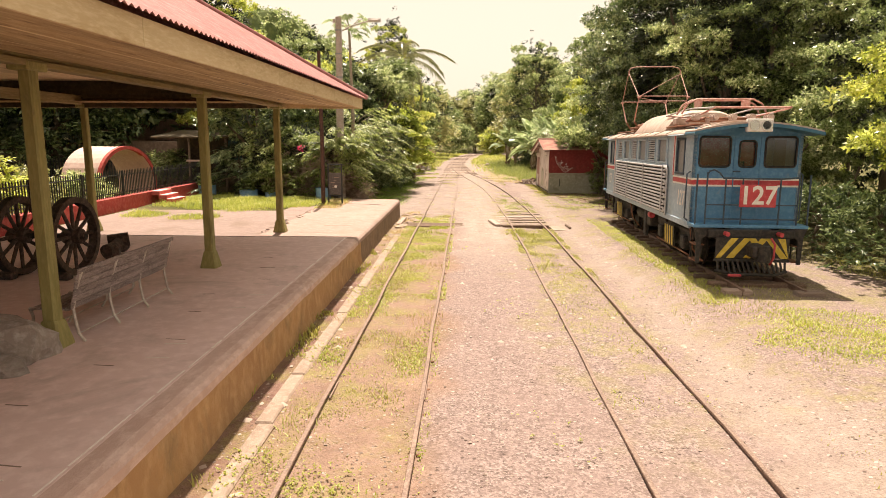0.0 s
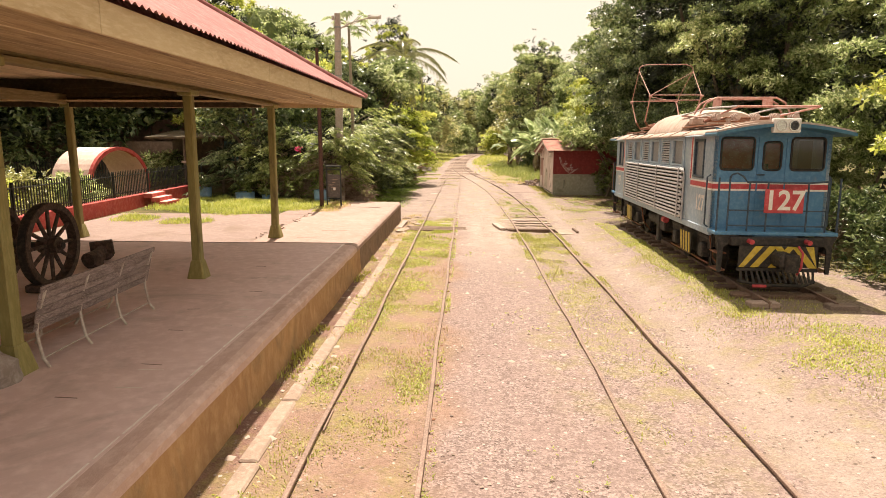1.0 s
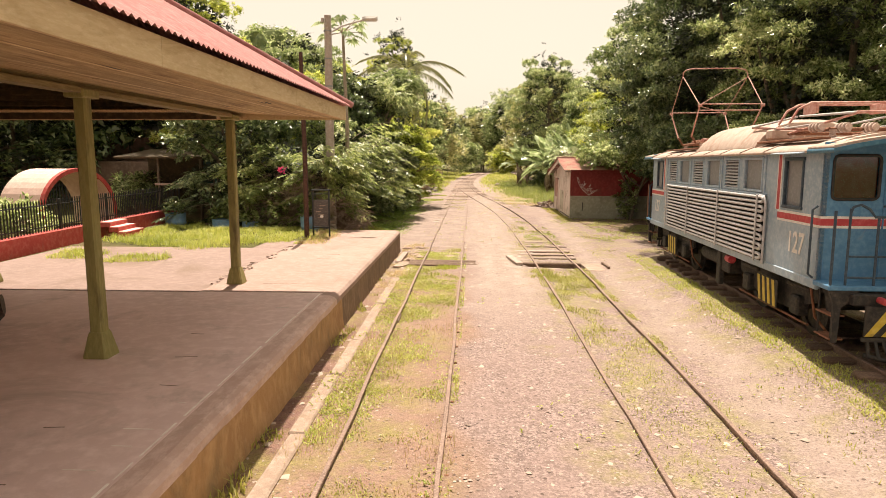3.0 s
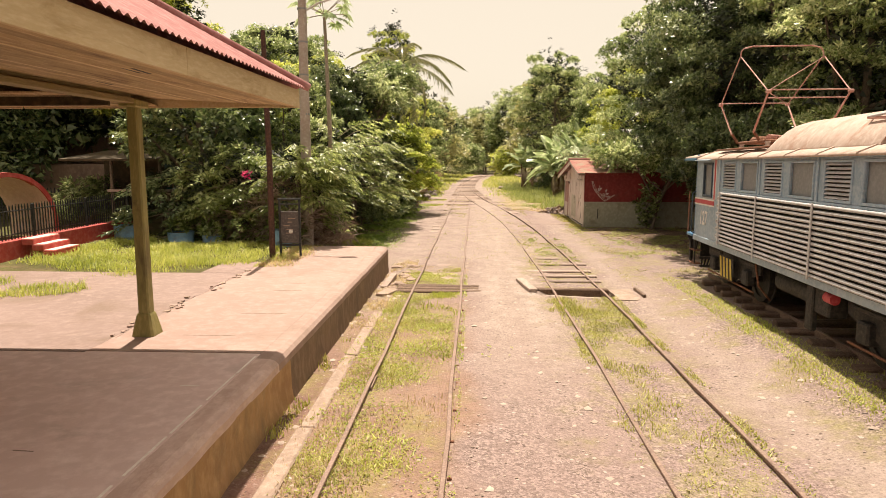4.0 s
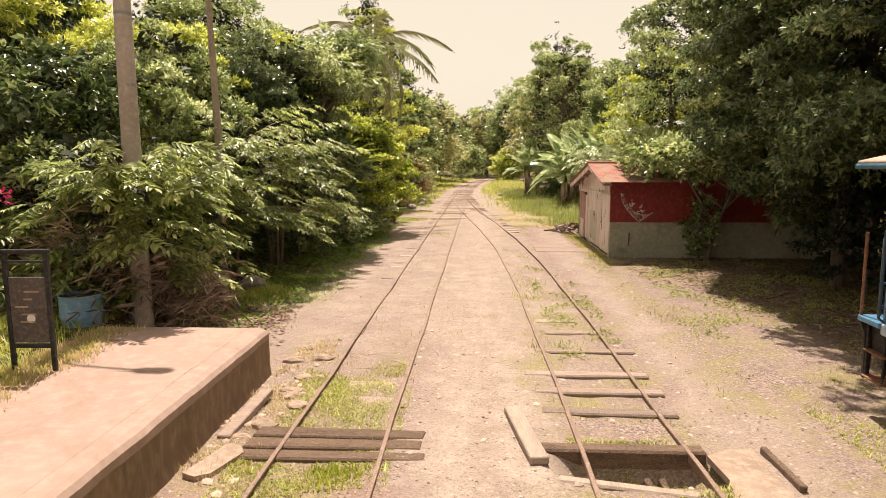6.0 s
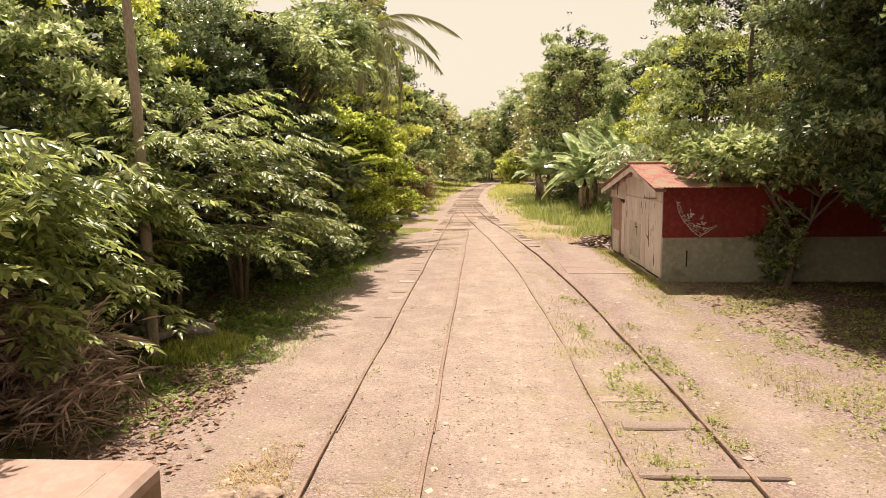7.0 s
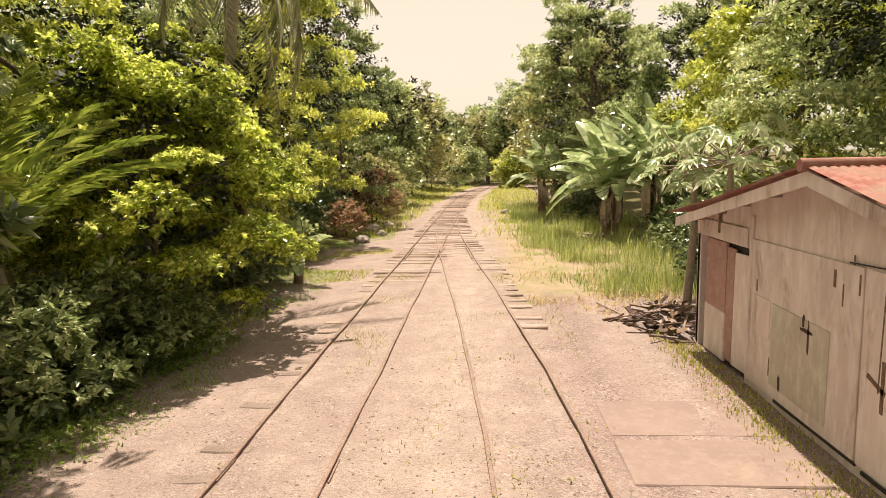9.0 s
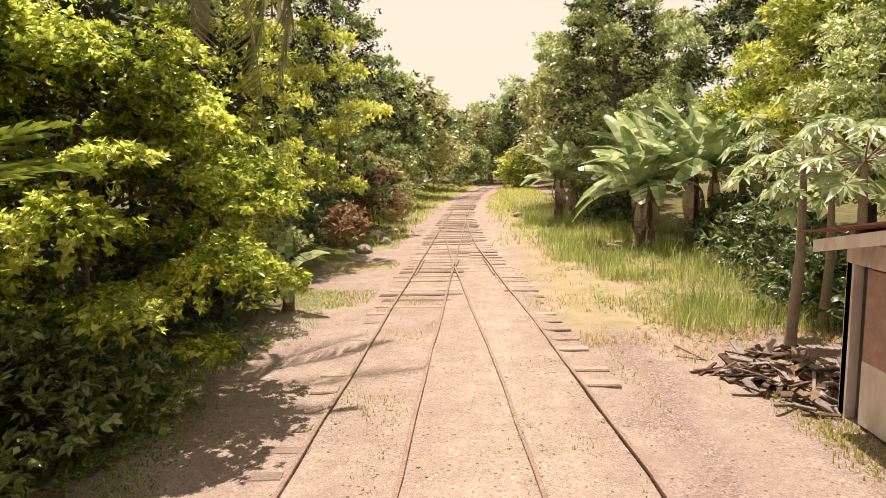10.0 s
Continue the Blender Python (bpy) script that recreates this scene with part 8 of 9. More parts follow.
def picket_fence(a, b, z, label, h=0.86, gap=0.115):
    t = thing("picket_fence", label, "fence")
    a, b = Vector(a), Vector(b)
    d = b - a
    n = int(d.length / gap)
    me = Geo().loft([[(-0.018, -0.008, 0), (0.018, -0.008, 0), (0.018, 0.008, 0), (-0.018, 0.008, 0)], [(-0.018, -0.008, h - 0.06), (0.018, -0.008, h - 0.06), (0.018, 0.008, h - 0.06), (-0.018, 0.008, h - 0.06)], [(-0.003, -0.004, h), (0.003, -0.004, h), (0.003, 0.004, h), (-0.003, 0.004, h)]]).mesh("picket")
    ang = math.degrees(math.atan2(d.y, d.x))
    for i in range(n):
        p = a.lerp(b, i / n)
        ob = part("picket", me, M["fence"], t)
        ob.matrix_local = pose(p.x, p.y, z, 0, 0, ang)
    for zz in (0.12, h - 0.16):
        part("fence_rail", Geo().tube([(a.x, a.y, z + zz), (b.x, b.y, z + zz)], 0.016, 6), M["fence"], t)
    k = int(d.length / 2.2)
    for i in range(k + 1):
        p = a.lerp(b, i / k)
        part("fence_post", Geo().box((p.x, p.y, z + h / 2 - 0.02), (0.06, 0.06, h), 0.008), M["fence"], t)


picket_fence((WA.x, WA.y, 0), (WB.x, WB.y, 0), TOP + 0.42, "black iron picket fence on the red garden wall")
picket_fence((-12.4, 30.5, 0), (-21.0, 30.0, 0), TOP + 0.5, "black iron picket fence at the back of the garden", gap=0.13)


def vault():
    t = thing("garden_kiosk", "pink barrel-vaulted garden kiosk with a red arch rim", "kiosk", "", pose(-13.55, 25.5, TOP, 0, 0, -14))
    R, H0, ln = 1.55, 0.5, 1.8
    arc = [(0, R * math.cos(a), H0 + 1.48 * math.sin(a)) for a in [math.pi * i / 20 for i in range(21)]]
    arc = [(0, R, 0)] + arc + [(0, -R, 0)]
    inner = [(x, y * 0.93, z - 0.08 if z > 0.1 else 0) for x, y, z in arc]
    part("shell", Geo().loft([[Vector(p) for p in arc] + [Vector(p) for p in reversed(inner)], [Vector(p) + Vector((-ln, 0, 0)) for p in arc] + [Vector(p) + Vector((-ln, 0, 0)) for p in reversed(inner)]], True, False), M["pink"], t)
    part("arch_rim", Geo().loft([[Vector(p) * 1.0 + Vector((0.06, 0, 0.03)) for p in arc] + [Vector((x, y * 0.955, z - 0.10 if z > 0.1 else 0)) + Vector((0.06, 0, 0)) for x, y, z in reversed(arc)], [Vector(p) + Vector((-0.1, 0, 0.03)) for p in arc] + [Vector((x, y * 0.955, z - 0.10 if z > 0.1 else 0)) + Vector((-0.1, 0, 0)) for x, y, z in reversed(arc)]], True, False), M["garden_red"], t, "red arch rim")
    part("pillar", Geo().box((-0.9, -0.9, 0.7), (0.16, 0.16, 1.4), 0.01), M["white"], t)


vault()


def rusty_pole():
    t = thing("iron_pole", "tall thin rusty iron pole rising from the lawn", "pole")
    x, y = -5.05, 22.9
    part("shaft", Geo().tube([(x, y, 0.4), (x + 0.01, y, 3.0), (x - 0.03, y, 6.0)], [0.075, 0.07, 0.055], 10), M["rust_dark"], t)
    part("bracket", Geo().tube([(x - 0.02, y, 5.2), (x + 0.25, y, 5.15)], 0.016, 6), M["rust"], t)


rusty_pole()


def light_pole():
    t = thing("utility_pole", "grey concrete utility pole with street lamp arm", "utility pole")
    x, y = -5.02, 26.2
    part("shaft", Geo().tube([(x, y, -0.1), (x, y, 4.0), (x + 0.02, y, 7.7)], [0.17, 0.145, 0.115], 12), M["pole"], t)
    for z in (4.3, 5.4, 6.3, 7.2):
        part("band", Geo().cyl((x + 0.01, y, z), (0, 0, 1), 0.138, 0.05, 14), M["mesh_grey"], t)
    part("lamp_arm", Geo().tube([(x, y, 7.1), (x + 0.5, y - 0.05, 7.35), (x + 1.25, y - 0.1, 7.54)], 0.028, 8), M["zinc"], t)
    lamp = part("lamp_head", Geo().loft([[(x + 1.2 + u, y - 0.1 + s * w, 7.56 + h) for s, h in ((-1, 0), (-0.6, 0.07), (0.6, 0.07), (1, 0), (0.6, -0.07), (-0.6, -0.07))] for u, w in ((0, 0.04), (0.12, 0.11), (0.4, 0.12), (0.5, 0.05))]), M["zinc"], t, "grey street lamp head")
    part("insulator", Geo().cyl((x - 0.16, y, 7.55), (0, 0, 1), 0.05, 0.14, 10), M["ceramic"], t)


light_pole()


def notice_frame():
    t = thing("notice_board", "dark framed notice board on two posts", "notice board", "", pose(-4.64, 23.05, 0.62, 0, 0, 3))
    for x in (-0.24, 0.24):
        part("post", Geo().box((x, 0, 0.72), (0.05, 0.05, 1.5), 0.006), M["fence"], t)
    part("top_bar", Geo().box((0, 0, 1.45), (0.56, 0.06, 0.05), 0.006), M["fence"], t)
    part("mid_bar", Geo().box((0, 0, 1.33), (0.46, 0.04, 0.03), 0.005), M["fence"], t)
    b = part("board", Geo().box((0, 0.0, 0.76), (0.43, 0.03, 0.78), 0.006), M["mesh_dark"], t, "faded dark board with pale marks")
    part("foot_bar", Geo().box((0, 0, 0.33), (0.46, 0.05, 0.05), 0.006), M["fence"], t)
    rnd = random.Random(6)
    for k in range(5):
        part("mark", Geo().box((rnd.uniform(-0.08, 0.08), -0.018, 0.98 - 0.09 * k), (rnd.uniform(0.06, 0.2), 0.004, 0.02)), M["kerb"], b)
    part("emblem", Geo().cyl((0.02, -0.018, 0.66), (0, 1, 0), 0.05, 0.004, 16), M["white"], b)


notice_frame()


def tub(x, y, r, h, seed):
    z = ground_z(x, y)
    t = thing("plant_tub", "cut-down blue plastic drum planted as a tub", "plant tub", "blue tubs on the lawn", pose(x, y, z, 0, 0, seed * 40))
    prof = [(0.0, 0.92), (h * 0.3, 0.97), (h * 0.34, 1.0), (h * 0.4, 0.97), (h * 0.97, 1.0), (h, 1.03), (h, 0.95), (h * 0.86, 0.93)]
    n = 24
    part("drum", Geo().loft([[(r * k * math.cos(2 * math.pi * i / n), r * k * math.sin(2 * math.pi * i / n), z2) for i in range(n)] for z2, k in prof], True, True), M["blue_tub"], t)
    part("soil", Geo().cyl((0, 0, h * 0.86), (0, 0, 1), r * 0.93, 0.02, 24), M["dead"], t)
    rng = np.random.default_rng(60 + seed)
    lm = [((rng.uniform(-0.1, 0.1), rng.uniform(-0.1, 0.1), h + 0.12), (0.22, 0.22, 0.2))]
    part("plant", crown_mesh("plant", lm, "cluster", 90, 0.7, rng, 0.0), L["mid"], t)


for i, (x, y, r, h) in enumerate(((-8.95, 26.4, 0.38, 0.44), (-7.95, 26.3, 0.28, 0.34), (-10.9, 26.9, 0.36, 0.5), (-5.62, 25.5, 0.31, 0.50))):
    tub(x, y, r, h, i)


def back_house():
    t = thing("house", "low house with pale zinc roof half hidden by trees", "house")
    part("wall", Geo().box((-17.0, 39.0, 2.0), (9.0, 4.0, 4.0), 0.02), M["far_wall"], t)
    n = 120
    part("roof", Geo().sheet([-22 + 10.5 * i / n for i in range(n + 1)], [0, 1], lambda x, u: (x, 36.2 + 5.5 * u, 4.35 + 1.3 * u + 0.02 * math.sin(x * 60))), M["zinc"], t)


back_house()


def retaining_wall():
    tagged(part("retaining_wall", Geo().box((-21.0, 33.6, 1.6), (16.0, 0.3, 2.4), 0.03), M["far_wall"]), "weathered brown retaining wall behind the garden", "wall", kind="structure")


retaining_wall()


def lean_to():
    t = thing("lean_to", "dark open lean-to with timber rail and green board", "lean-to")
    for x in (-12.6, -10.9, -9.3, -7.9):
        part("post", Geo().tube([(x, 29.2, 0.2), (x + 0.03, 29.2, 3.0)], 0.06, 8), M["bark"], t)
    part("rail", Geo().box((-10.2, 29.1, 1.95), (5.0, 0.06, 0.09), 0.01), M["sleeper"], t)
    part("green_board", Geo().box((-10.6, 29.6, 2.4), (0.62, 0.05, 0.95), 0.01), M["green_board"], t)
    # Back and roof are coloured near-black in place of a shaded void.
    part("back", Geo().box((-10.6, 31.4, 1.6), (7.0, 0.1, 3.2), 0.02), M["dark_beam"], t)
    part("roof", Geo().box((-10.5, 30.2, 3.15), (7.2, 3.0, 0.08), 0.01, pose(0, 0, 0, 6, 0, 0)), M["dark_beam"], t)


lean_to()

# ---- scrap and stones ----
def loose_plank(x, y, ln, turn, label, mat="sleeper", w=0.2, tilt=0.0, z=None):
    z = ground_z(x, y) if z is None else z
    ob = part("plank", Geo().box((0, 0, 0.05), (w, ln, 0.09), 0.012), M[mat])
    ob.matrix_world = pose(x, y, z, tilt, 0, turn)
    tagged(ob, label, "plank")


loose_plank(1.13, 23.0, 1.4, 9, "bleached loose sleeper plank lying by the siding", "bleached")
loose_plank(3.67, 22.3, 0.86, 1, "dark loose plank half sunk in gravel", "sleeper_dark", 0.07, 0, ground_z(3.67, 22.3) - 0.03)


def broken_slab(label, pts, z, thick=0.07):
    ob = part("broken_slab", Geo().prism([(x, y, z) for x, y in pts], (0, 0, -thick)), M["kerb"])
    tagged(ob, label, "slab")


broken_slab("pale broken concrete slab beside the hole in the siding", ((3.04, 22.62), (3.3, 22.78), (3.58, 22.84), (3.6, 21.9), (3.46, 21.62), (2.98, 21.68), (3.08, 22.1)), ground_z(3.3, 22.2) + 0.03)
broken_slab("cracked concrete fragment at the foot of the platform", ((-2.37, 21.93), (-2.22, 21.86), (-2.08, 21.94), (-1.92, 22.42), (-2.02, 22.58), (-2.18, 22.6)), ground_z(-2.1, 22.2) + 0.05)
loose_plank(-2.28, 23.5, 1.3, -4, "rotting timber baulk beside the platform", "sleeper", 0.16, 4)


def scrap_pile():
    t = thing("scrap_heap", "heap of broken grey boards and sticks beside the shed", "scrap heap")
    rnd = random.Random(12)
    for i in range(150):
        u = rnd.gauss(0, 0.42)
        v = rnd.gauss(0, 0.6)
        x, y = 4.75 + u, 44.6 + v
        hz = 0.34 * math.exp(-(u / 0.5) ** 2 - (v / 0.75) ** 2)
        ln = rnd.uniform(0.25, 0.95)
        m = pose(x, y, ground_z(x, y) + hz * rnd.uniform(0.4, 1.0) + 0.03, rnd.uniform(-28, 28), rnd.uniform(-24, 24), rnd.uniform(0, 180))
        ob = part("board", Geo().box((0, 0, 0), (rnd.uniform(0.03, 0.14), ln, rnd.uniform(0.015, 0.04)), 0.005), M[rnd.choice(("sleeper", "bench_wood", "sleeper_dark", "dead", "sleeper_dark", "rust_dark"))], t)
        ob.matrix_local = m


scrap_pile()


def pebble_field(name, label, n, x0, x1, y0, y1, lo, hi, mat, seed, keep=None, power=3.0):
    rng = np.random.default_rng(seed)
    pts = scatter(rng, n, x0, x1, y0, y1, keep or (lambda x, y: 1.0))
    n = len(pts)
    base = np.array([(1, 0, 0), (0, 1, 0), (-1, 0, 0), (0, -1, 0), (0.15, 0.1, 0.5)], float) + np.array([0, 0, -0.05])
    tri = np.array([(0, 1, 4), (1, 2, 4), (2, 3, 4), (3, 0, 4)])
    s = lo + (hi - lo) * rng.uniform(0, 1, n) ** power
    v = base[None] * rng.uniform(0.6, 1.3, (n, 5, 1)) * s[:, None, None]
    a = rng.uniform(0, 6.28, n)
    c, sn = np.cos(a)[:, None], np.sin(a)[:, None]
    w = np.stack([v[..., 0] * c - v[..., 1] * sn, v[..., 0] * sn + v[..., 1] * c, v[..., 2]], -1) + pts[:, None, :] + np.array([0, 0, 0.1]) * s[:, None, None]
    f = (tri[None] + (np.arange(n) * 5)[:, None, None]).reshape(-1, 3)
    tagged(part(name, fast_mesh(name, w.reshape(-1, 3), f), mat), label, "gravel", kind="stuff")


def island_stone(name, a, b, c):
    m = leafy(name, a, b, c, 0.9, 0.0, 0.8)
    return m


STONES = island_stone("mixed_gravel", (0.13, 0.09, 0.075), (0.29, 0.215, 0.18), (0.46, 0.37, 0.32))
pebble_field("gravel", "loose pinkish grey gravel between the tracks", 17000, -0.4, 5.0, 2.5, 24, 0.005, 0.024, STONES, 71, lambda x, y: 0.35 + 0.65 * (1 - smooth01(8, 22, y)))
pebble_field("gravel", "scattered stones on reddish earth", 9000, -2.4, -0.3, 2.5, 24, 0.005, 0.02, STONES, 72)
pebble_field("gravel", "scattered gravel on the dusty lane", 12000, -3.5, 4.6, 22, 54, 0.006, 0.028, STONES, 73, lambda x, y: 0.4 + 0.6 * (1 - smooth01(36, 52, y)))
pebble_field("gravel", "gravel on the verge beside the locomotive", 6000, 4.0, 9.0, 3, 30, 0.006, 0.028, STONES, 74)
PALE = island_stone("pale_rubble", (0.30, 0.23, 0.19), (0.40, 0.31, 0.26), (0.48, 0.39, 0.33))
pebble_field("rubble", "pale flat stones and rubble along the rails", 700, -0.4, 4.4, 9, 36, 0.015, 0.06, PALE, 75, None, 2.0)
pebble_field("rubble", "rubble along the platform foot", 620, -2.5, -1.75, 3, 27, 0.015, 0.075, PALE, 76, lambda x, y: 0.25 + 0.75 * smooth01(18, 21, y), 2.5)

# ---- grass ----
R = np.random.default_rng(90)


def lawn(x, y):
    """Uncut grass behind the apron and two tufts that broke through it."""
    k = 0.35 * noise.noise(Vector((x * 1.1, y * 1.1, 6)))
    tuft = max(1 - ((x + 9.85) / 0.75) ** 2 - ((y - 19.4) / 0.8) ** 2, 1 - ((x + 8.1) / 0.85) ** 2 - ((y - 18.9) / 0.6) ** 2)
    front = smooth01(0.0, 0.9, y - (20.2 + (0.75 if x > -7.5 else -0.5) * (x + 7.5) + k * 2)) * (1 - smooth01(-5.5, -5.2, x + k)) * (0.55 + 0.45 * patchy(0.8, -0.2, 0.25, 2.0)(x, y))
    return max(front, smooth01(0.0, 0.5, tuft + k))


near_noise = patchy(0.9, -0.06, 0.35)
blades("grass", "patches of short grass between the rails", scatter(R, 85000, -2.0, -0.5, 4, 26, lambda x, y: near_noise(x, y) * (0.15 + 0.85 * smooth01(5, 11, y))), 0.012, 0.045, "grass", 1, 0.006, 1.2)
blades("dry_grass", "dry yellowed grass between the rails", scatter(R, 12000, -2.2, -0.3, 9, 26, lambda x, y: near_noise(x + 9, y)), 0.02, 0.09, "straw", 2, 0.005)
blades("grass", "tall tufts of grass in the siding", scatter(R, 50000, 1.55, 3.1, 8, 32, lambda x, y: near_noise(x * 1.2, y + 30) * (0.1 + 0.9 * math.exp(-((y - 18.5) / 4.0) ** 2))), 0.015, 0.07, "grass", 3, 0.006, 1.1)
blades("grass", "tall tufts of grass before the rotten sleepers", scatter(R, 16000, -1.6, -0.4, 20.3, 22.2, lambda x, y: near_noise(x, y + 7) * 0.9), 0.05, 0.15, "field", 4, 0.008)
blades("grass", "thin grass on the verge by the locomotive", scatter(R, 80000, 3.7, 10.5, 3, 36, lambda x, y: patchy(0.5, 0.06, 0.30, 4.0)(x, y) * (0.35 if 3.7 < x < 4.2 else 1.0)), 0.015, 0.075, "grass", 5, 0.007, simple=True)
blades("grass", "uncut bright lawn behind the platform", scatter(R, 74000, -11, -5.0, 17.4, 28.2, lawn) + np.array([0, 0, 0.03]), 0.04, 0.20, "field", 6, 0.007, 0.95)
field_edge = lambda x, y: smooth01(2.0 + 0.045 * (60 - y), 3.0 + 0.045 * (60 - y), x + 0.9 * noise.noise(Vector((x * 0.8, y * 0.35, 0))))
blades("tall_grass", "tall feathery green grass beside the track", scatter(R, 48000, 2.4, 9.0, 47.0, 82, lambda x, y: field_edge(x - 0.7, y) * patchy(0.45, -0.35, 0.25, 2.0)(x, y)), 0.25, 0.75, "tall", 7, 0.009, 0.7)
blades("tall_grass", "short soft grass beside the track", scatter(R, 36000, 2.0, 8.0, 47.5, 75, lambda x, y: field_edge(x - 0.1, y) * patchy(0.6, -0.3, 0.2, 5.0)(x, y)), 0.05, 0.26, "tall", 17, 0.011, 0.9, simple=True)
blades("dry_grass", "trampled straw-coloured grass at the edge of the field", scatter(R, 15000, 2.2, 6.8, 45.0, 60, lambda x, y: patchy(0.7, 0.0, 0.35, 8.0)(x, y) * (1 - 0.75 * smooth01(47.5, 51, y))), 0.03, 0.16, "straw", 8, 0.010, 1.1)
blades("grass", "low green weeds along the wood edge", scatter(R, 100000, -6.4, -2.7, 26.5, 66, lambda x, y: patchy(0.45, -0.2, 0.2, 5.0)(x, y) * smooth01(-2.6, -3.6, x + 0.4 * noise.noise(Vector((0, y * 0.5, 1))))), 0.02, 0.08, "shade_weed", 9, 0.010, 1.1, simple=True)
blades("grass", "rank grass at the lip of the hole in the siding", scatter(R, 2600, 1.4, 3.0, 20.4, 21.9, lambda x, y: patchy(1.6, -0.1, 0.4, 2.0)(x, y)), 0.03, 0.12, "grass", 14, 0.007, 1.0)
blades("grass", "green weeds along the shed foot", scatter(R, 9000, 3.7, 4.8, 36, 44, lambda x, y: smooth01(4.0, 4.5, x) * 0.8), 0.02, 0.09, "grass", 10, 0.008)
blades("grass", "sparse grass between rails beyond the platform", scatter(R, 40000, -1.9, 2.8, 26, 56, lambda x, y: near_noise(x, y * 0.7) * (0.9 if (x < -0.5 and y > 40) or x > 1.4 else 0.12)), 0.015, 0.07, "grass", 11, 0.008, simple=True)
blades("grass", "weeds at the foot of the platform wall", scatter(R, 5000, -2.5, -2.25, 3, 22, lambda x, y: 0.6 * patchy(1.4, 0.22, 0.4, 3.0)(x, y)), 0.03, 0.13, "grass", 12, 0.010)


def litter(name, label, n, x0, x1, y0, y1, seed, keep):
    rng = np.random.default_rng(seed)
    pts = scatter(rng, n, x0, x1, y0, y1, keep) + np.array([0, 0, 0.015])
    ah = rng.normal(0, 1, pts.shape) * np.array([1, 1, 0.2])
    v, f = leaf(0.11, 0.5)
    me = strewn(name, pts, ah, rng.uniform(0.6, 1.3, len(pts)), [(v, np.array(f))], rng, 3.0)
    tagged(part(name, me, L["litter"]), label, "leaf litter", kind="stuff")


litter("leaf_litter", "brown fallen leaves in the shade by the shed", 12000, 5.0, 12.5, 22, 37, 81, lambda x, y: smooth01(5.0, 7.0, x - 0.25 * (30 - y)))
litter("leaf_litter", "fallen leaves under the trackside bushes", 6000, -6.5, -3.4, 25.3, 40, 82, lambda x, y: 0.8 * smooth01(-3.6, -4.6, x))
litter("leaf_litter", "fallen leaves on the platform end", 500, -5.5, -3.5, 23.6, 26.4, 83, lambda x, y: 0.8)


def weeds(name, label, n, x0, x1, y0, y1, seed, keep, size=0.32, mat="weed"):
    """Low leafy weeds hugging the ground."""
    rng = np.random.default_rng(seed)
    pts = scatter(rng, n, x0, x1, y0, y1, keep) + np.array([0, 0, 0.03])
    ah = rng.normal(0, 1, pts.shape) * np.array([1, 1, 0.1]) + np.array([0, 0, 0.35])
    me = strewn(name, pts, ah, size * rng.uniform(0.5, 1.3, len(pts)), SPRAYS["small"], rng, 2.0)
    tagged(part(name, me, L[mat]), label, "weeds", kind="stuff")


weeds("weed_cover", "low leafy weeds on the gravel before the shed", 9000, 3.9, 9.5, 27, 36.6, 91, lambda x, y: patchy(0.8, -0.1, 0.2, 3.0)(x, y) * smooth01(4.0, 4.8, x + 0.05 * (y - 27)))
weeds("weed_cover", "low leafy weeds between the siding rails", 3000, 1.9, 3.1, 26, 35, 92, lambda x, y: patchy(1.2, 0.0, 0.3, 1.0)(x, y))
weeds("weed_cover", "shaded green weeds under the trackside shrubs", 6500, -6.6, -3.2, 27, 48, 93, lambda x, y: patchy(0.6, -0.3, 0.1, 6.0)(x, y) * smooth01(-3.2, -4.4, x + 0.4 * noise.noise(Vector((0, y * 0.6, 1)))), 0.5, "shade_weed")
weeds("weed_cover", "lush low weeds at the foot of the undergrowth", 5200, -5.0, -3.1, 28.5, 47, 98, lambda x, y: smooth01(-3.2, -3.9, x + 0.5 * noise.noise(Vector((0, y * 0.5, 7)))) * patchy(0.7, -0.3, 0.1, 4.0)(x, y), 0.6, "shade_weed")
weeds("weed_cover", "low weeds at the edge of the long grass", 1400, 2.6, 5.0, 44, 58, 94, lambda x, y: patchy(0.9, 0.1, 0.4, 6.0)(x, y), 0.5)
litter("leaf_litter", "reddish fallen leaves on the bare earth beyond the platform", 2600, -5.2, -2.8, 26.2, 31, 84, lambda x, y: smooth01(-2.8, -3.7, x - 0.12 * (31 - y) + 0.4) * patchy(0.9, -0.2, 0.2, 2.0)(x, y))
rock("boulder", "grey boulder under the trackside shrubs", -5.8, 31.0, ground_z(-5.8, 31.0), (0.42, 0.36, 0.3), 12)
rock("boulder", "small grey boulder in the shaded weeds", -5.0, 31.3, ground_z(-5.0, 31.3), (0.34, 0.28, 0.22), 14)
blades("grass", "lush green grass patch on the verge beside the hedge", scatter(R, 30000, 3.9, 8.2, 6.8, 11.4, lambda x, y: 0.8 * smooth01(0.1, 0.9, 1.1 - ((x - 6.0) / 1.8) ** 2 - ((y - 9.1) / 1.6) ** 2 + 0.5 * noise.noise(Vector((x * 1.2, y * 1.2, 2))))), 0.015, 0.06, "field", 31, 0.008, 1.3)
blades("grass", "green grass strip along the locomotive rails", scatter(R, 14000, 4.15, 5.2, 11, 24, lambda x, y: smooth01(0.0, 0.5, 1 - ((x - 4.65 - 0.02 * (y - 12)) / 0.35) ** 2 + 0.6 * noise.noise(Vector((x, y * 0.7, 5))))), 0.015, 0.06, "field", 32, 0.007, 1.2)
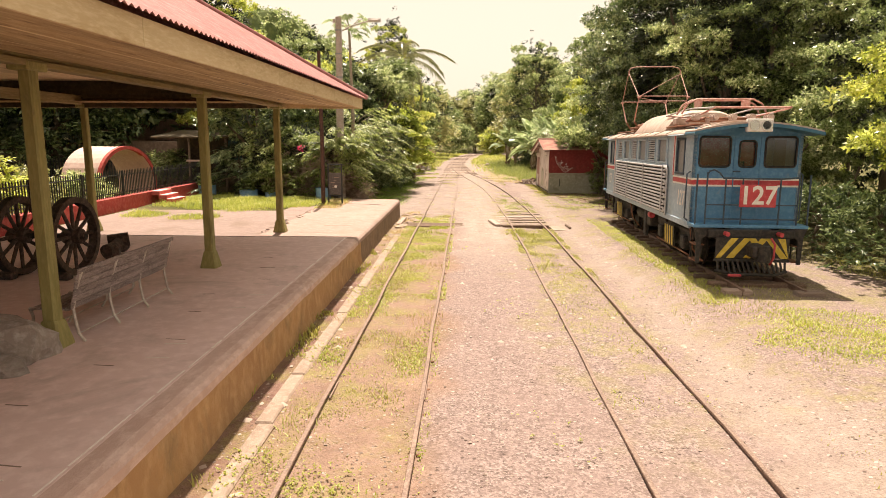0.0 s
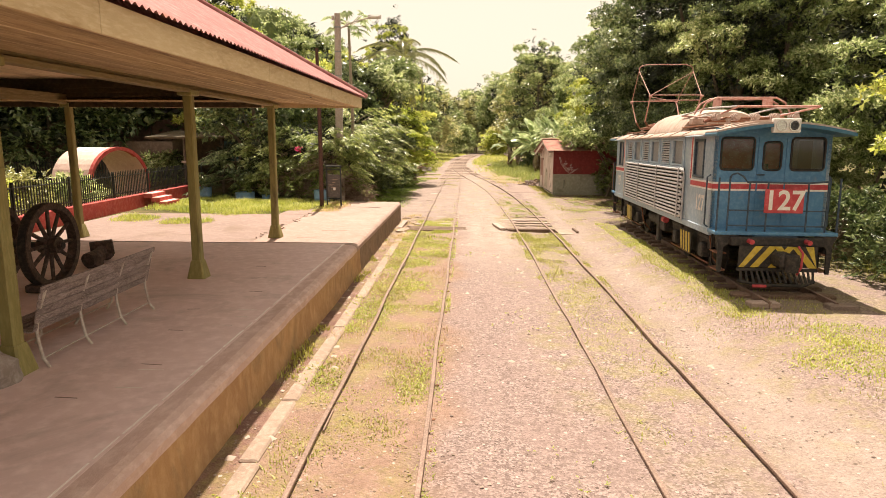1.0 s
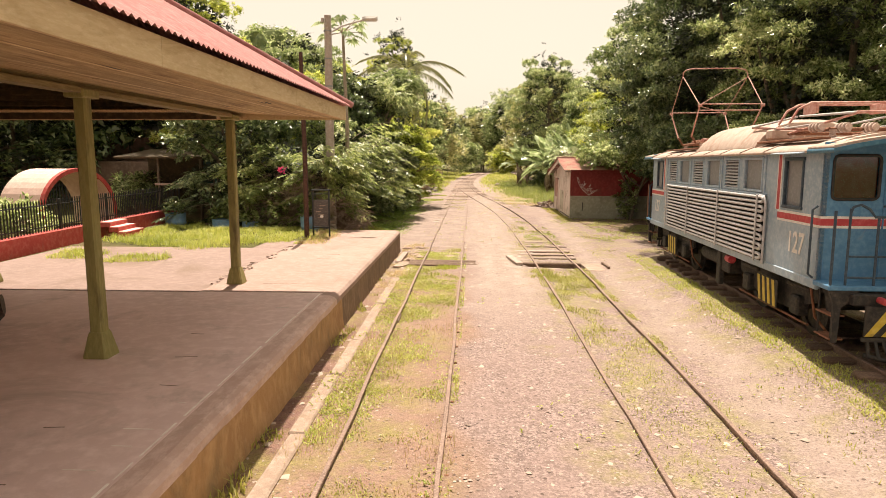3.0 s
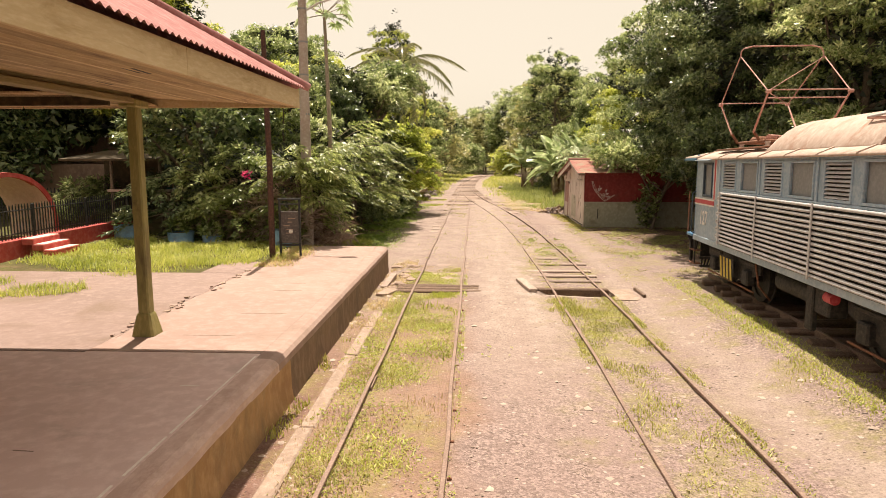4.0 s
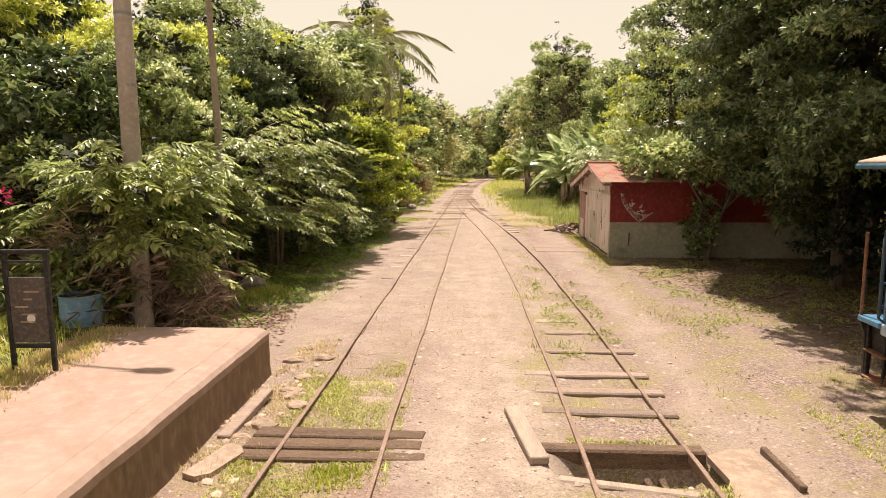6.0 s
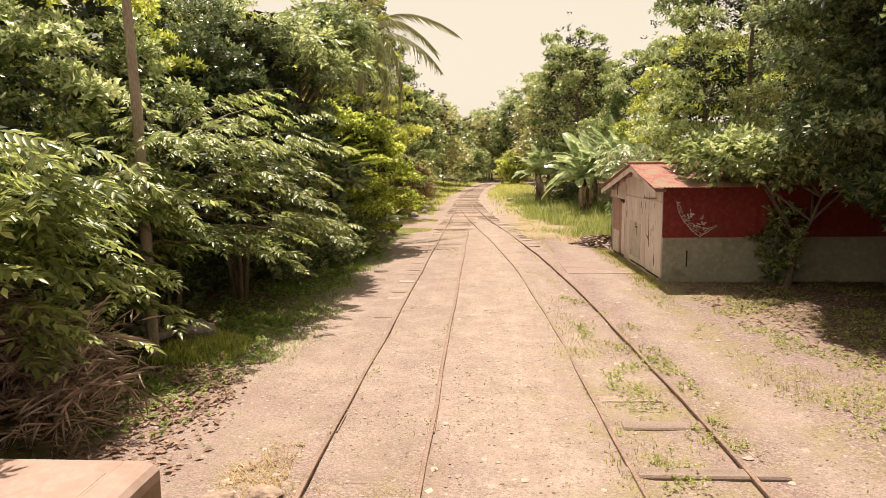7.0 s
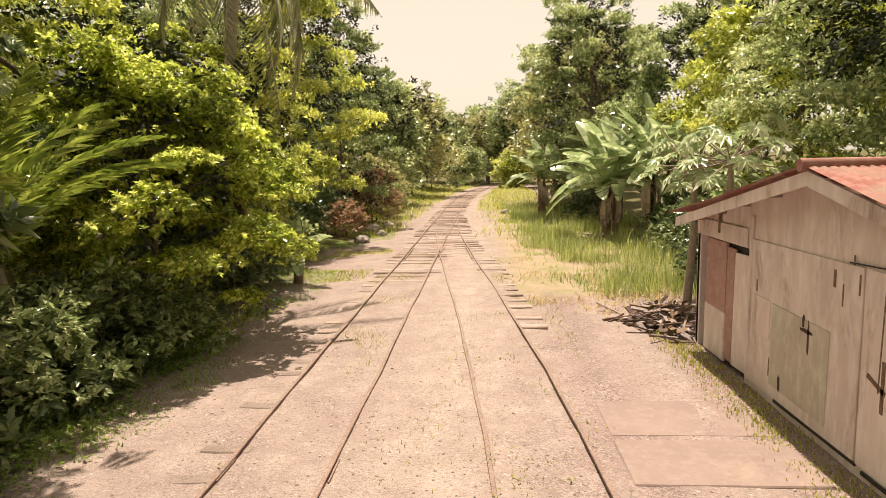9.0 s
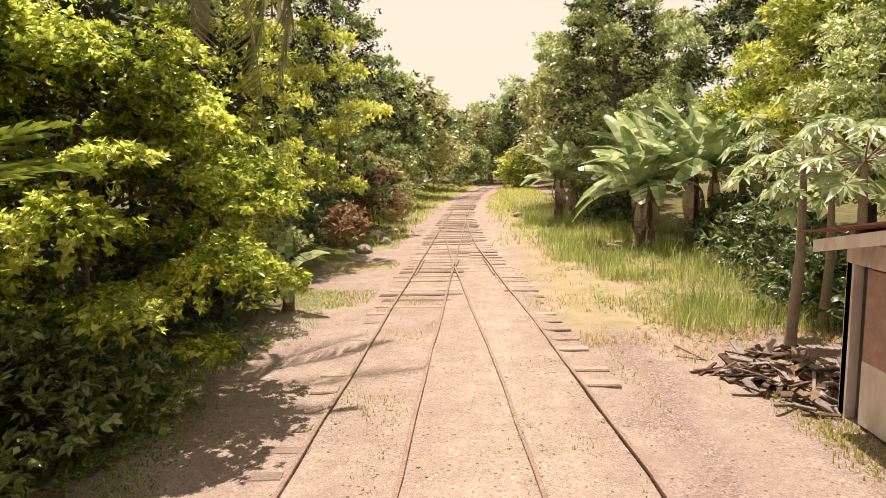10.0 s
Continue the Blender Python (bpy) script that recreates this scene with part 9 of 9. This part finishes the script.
blades("grass", "grass patch on the earth verge beyond the bushes", scatter(R, 9000, -4.3, -2.2, 44, 56, lambda x, y: patchy(0.5, 0.0, 0.25, 12.0)(x, y)), 0.02, 0.10, "field", 33, 0.009)
blades("grass", "thin short grass between the first rails", scatter(R, 65000, -2.0, -0.3, 4, 25, lambda x, y: patchy(0.8, -0.12, 0.2, 1.0)(x, y) * (0.35 + 0.65 * smooth01(6, 12, y))), 0.012, 0.045, "field", 41, 0.009, 1.3, simple=True)
blades("grass", "green grass filling the siding", scatter(R, 90000, 1.6, 3.1, 7, 23, lambda x, y: patchy(0.8, -0.12, 0.28, 6.0)(x, y) * (0.04 + 0.8 * smooth01(12.5, 17, y))), 0.012, 0.05, "grass", 42, 0.009, 1.3, simple=True)
blades("grass", "rough green growth along the far lane", scatter(R, 26000, -7.0, 7.0, 60, 128, lambda x, y: smooth01(1.5, 2.3, abs(x - main_c(y)) + 0.5 * noise.noise(Vector((x * 0.4, y * 0.2, 3)))) * (1.0 if x < 0 or y > 76 else 0.3)), 0.08, 0.4, "field", 51, 0.03, 0.8, simple=True)
for i, (x, y, r) in enumerate(((-3.9, 58.5, 0.32), (-3.5, 61.0, 0.28), (-4.2, 63.0, 0.4), (-3.7, 65.2, 0.3), (2.6, 73.5, 0.3))):
    rock("boulder", "rounded stone on the verge of the far lane", x, y, ground_z(x, y), (r, r * 0.85, r * 0.7), 20 + i, group="stones by the far lane")
blades("grass", "lit grass tuft at the foot of the trackside shrubs", scatter(R, 7000, -5.4, -3.5, 29.0, 32.2, lambda x, y: smooth01(0.0, 0.6, 1 - ((x + 4.5) / 0.8) ** 2 - ((y - 30.6) / 1.3) ** 2 + 0.5 * noise.noise(Vector((x * 1.5, y * 1.5, 8))))), 0.06, 0.22, "field", 61, 0.009, 0.7)
weeds("weed_cover", "low clover-like weeds between the first rails", 7000, -2.2, -0.35, 3.5, 20, 95, lambda x, y: patchy(0.75, 0.0, 0.25, 1.0)(x, y), 0.24, "field")
weeds("weed_cover", "small weeds on the gravel near the siding", 1600, 0.0, 5.5, 4, 18, 96, lambda x, y: patchy(0.6, 0.25, 0.45, 7.0)(x, y), 0.24, "field")
litter("leaf_litter", "drift of dark brown leaves under the shrubs beyond the platform", 4200, -6.4, -2.8, 26.8, 30.4, 86, lambda x, y: smooth01(0.0, 0.5, 1 - ((x + 4.7) / 1.7) ** 2 - ((y - 28.5) / 1.4) ** 2))
blades("dry_grass", "dry straw among the rubble at the platform foot", scatter(R, 5000, -2.5, -1.8, 19, 27, lambda x, y: patchy(1.2, -0.1, 0.3, 3.0)(x, y)), 0.02, 0.10, "straw", 131, 0.006, 1.3)
litter("leaf_litter", "heap of brown leaves at the platform end", 1800, -5.0, -2.9, 25.2, 27.0, 85, lambda x, y: smooth01(0.0, 0.6, 1 - ((x + 4.0) / 1.0) ** 2 - ((y - 25.9) / 0.7) ** 2))
brnd = random.Random(33)
for i in range(12):
    x, y = brnd.uniform(-2.35, -1.7), brnd.uniform(20.6, 26.5)
    r = brnd.uniform(0.08, 0.2)
    rock("broken_concrete", "broken lump of pale concrete beside the platform end", x, y, ground_z(x, y) - 0.02, (r, r * brnd.uniform(0.6, 1.0), r * 0.4), 40 + i, "kerb", group="broken concrete by the platform")
weeds("weed_cover", "scattered green weeds along the rails of the lane", 2600, -2.2, 2.6, 26, 46, 97, lambda x, y: (0.9 if min(abs(x - main_c(y) - HALF), abs(x - siding_c(y) + HALF), abs(x - main_c(y) + HALF)) < 0.16 else 0.12) * patchy(0.5, 0.0, 0.35, 9.0)(x, y), 0.24)

pr = np.random.default_rng(120)
edge_x, edge_y = pr.uniform(-5.0, -4.1, 2600), pr.uniform(21.6, 25.0, 2600)
grown = np.array([pr.uniform() < smooth01(-4.15, -4.75, a + 0.35 * noise.noise(Vector((a, b * 1.3, 2)))) for a, b in zip(edge_x, edge_y)])
blades("dry_grass", "dry grass creeping over the platform end", np.stack([edge_x, edge_y, np.full(2600, TOP)], 1)[grown], 0.03, 0.14, "straw", 121, 0.006, 1.0)
blades("grass", "green weeds at the inner edge of the platform end", np.stack([edge_x - 0.12, edge_y, np.full(2600, TOP - 0.01)], 1)[grown], 0.03, 0.16, "field", 122, 0.006, 0.8)
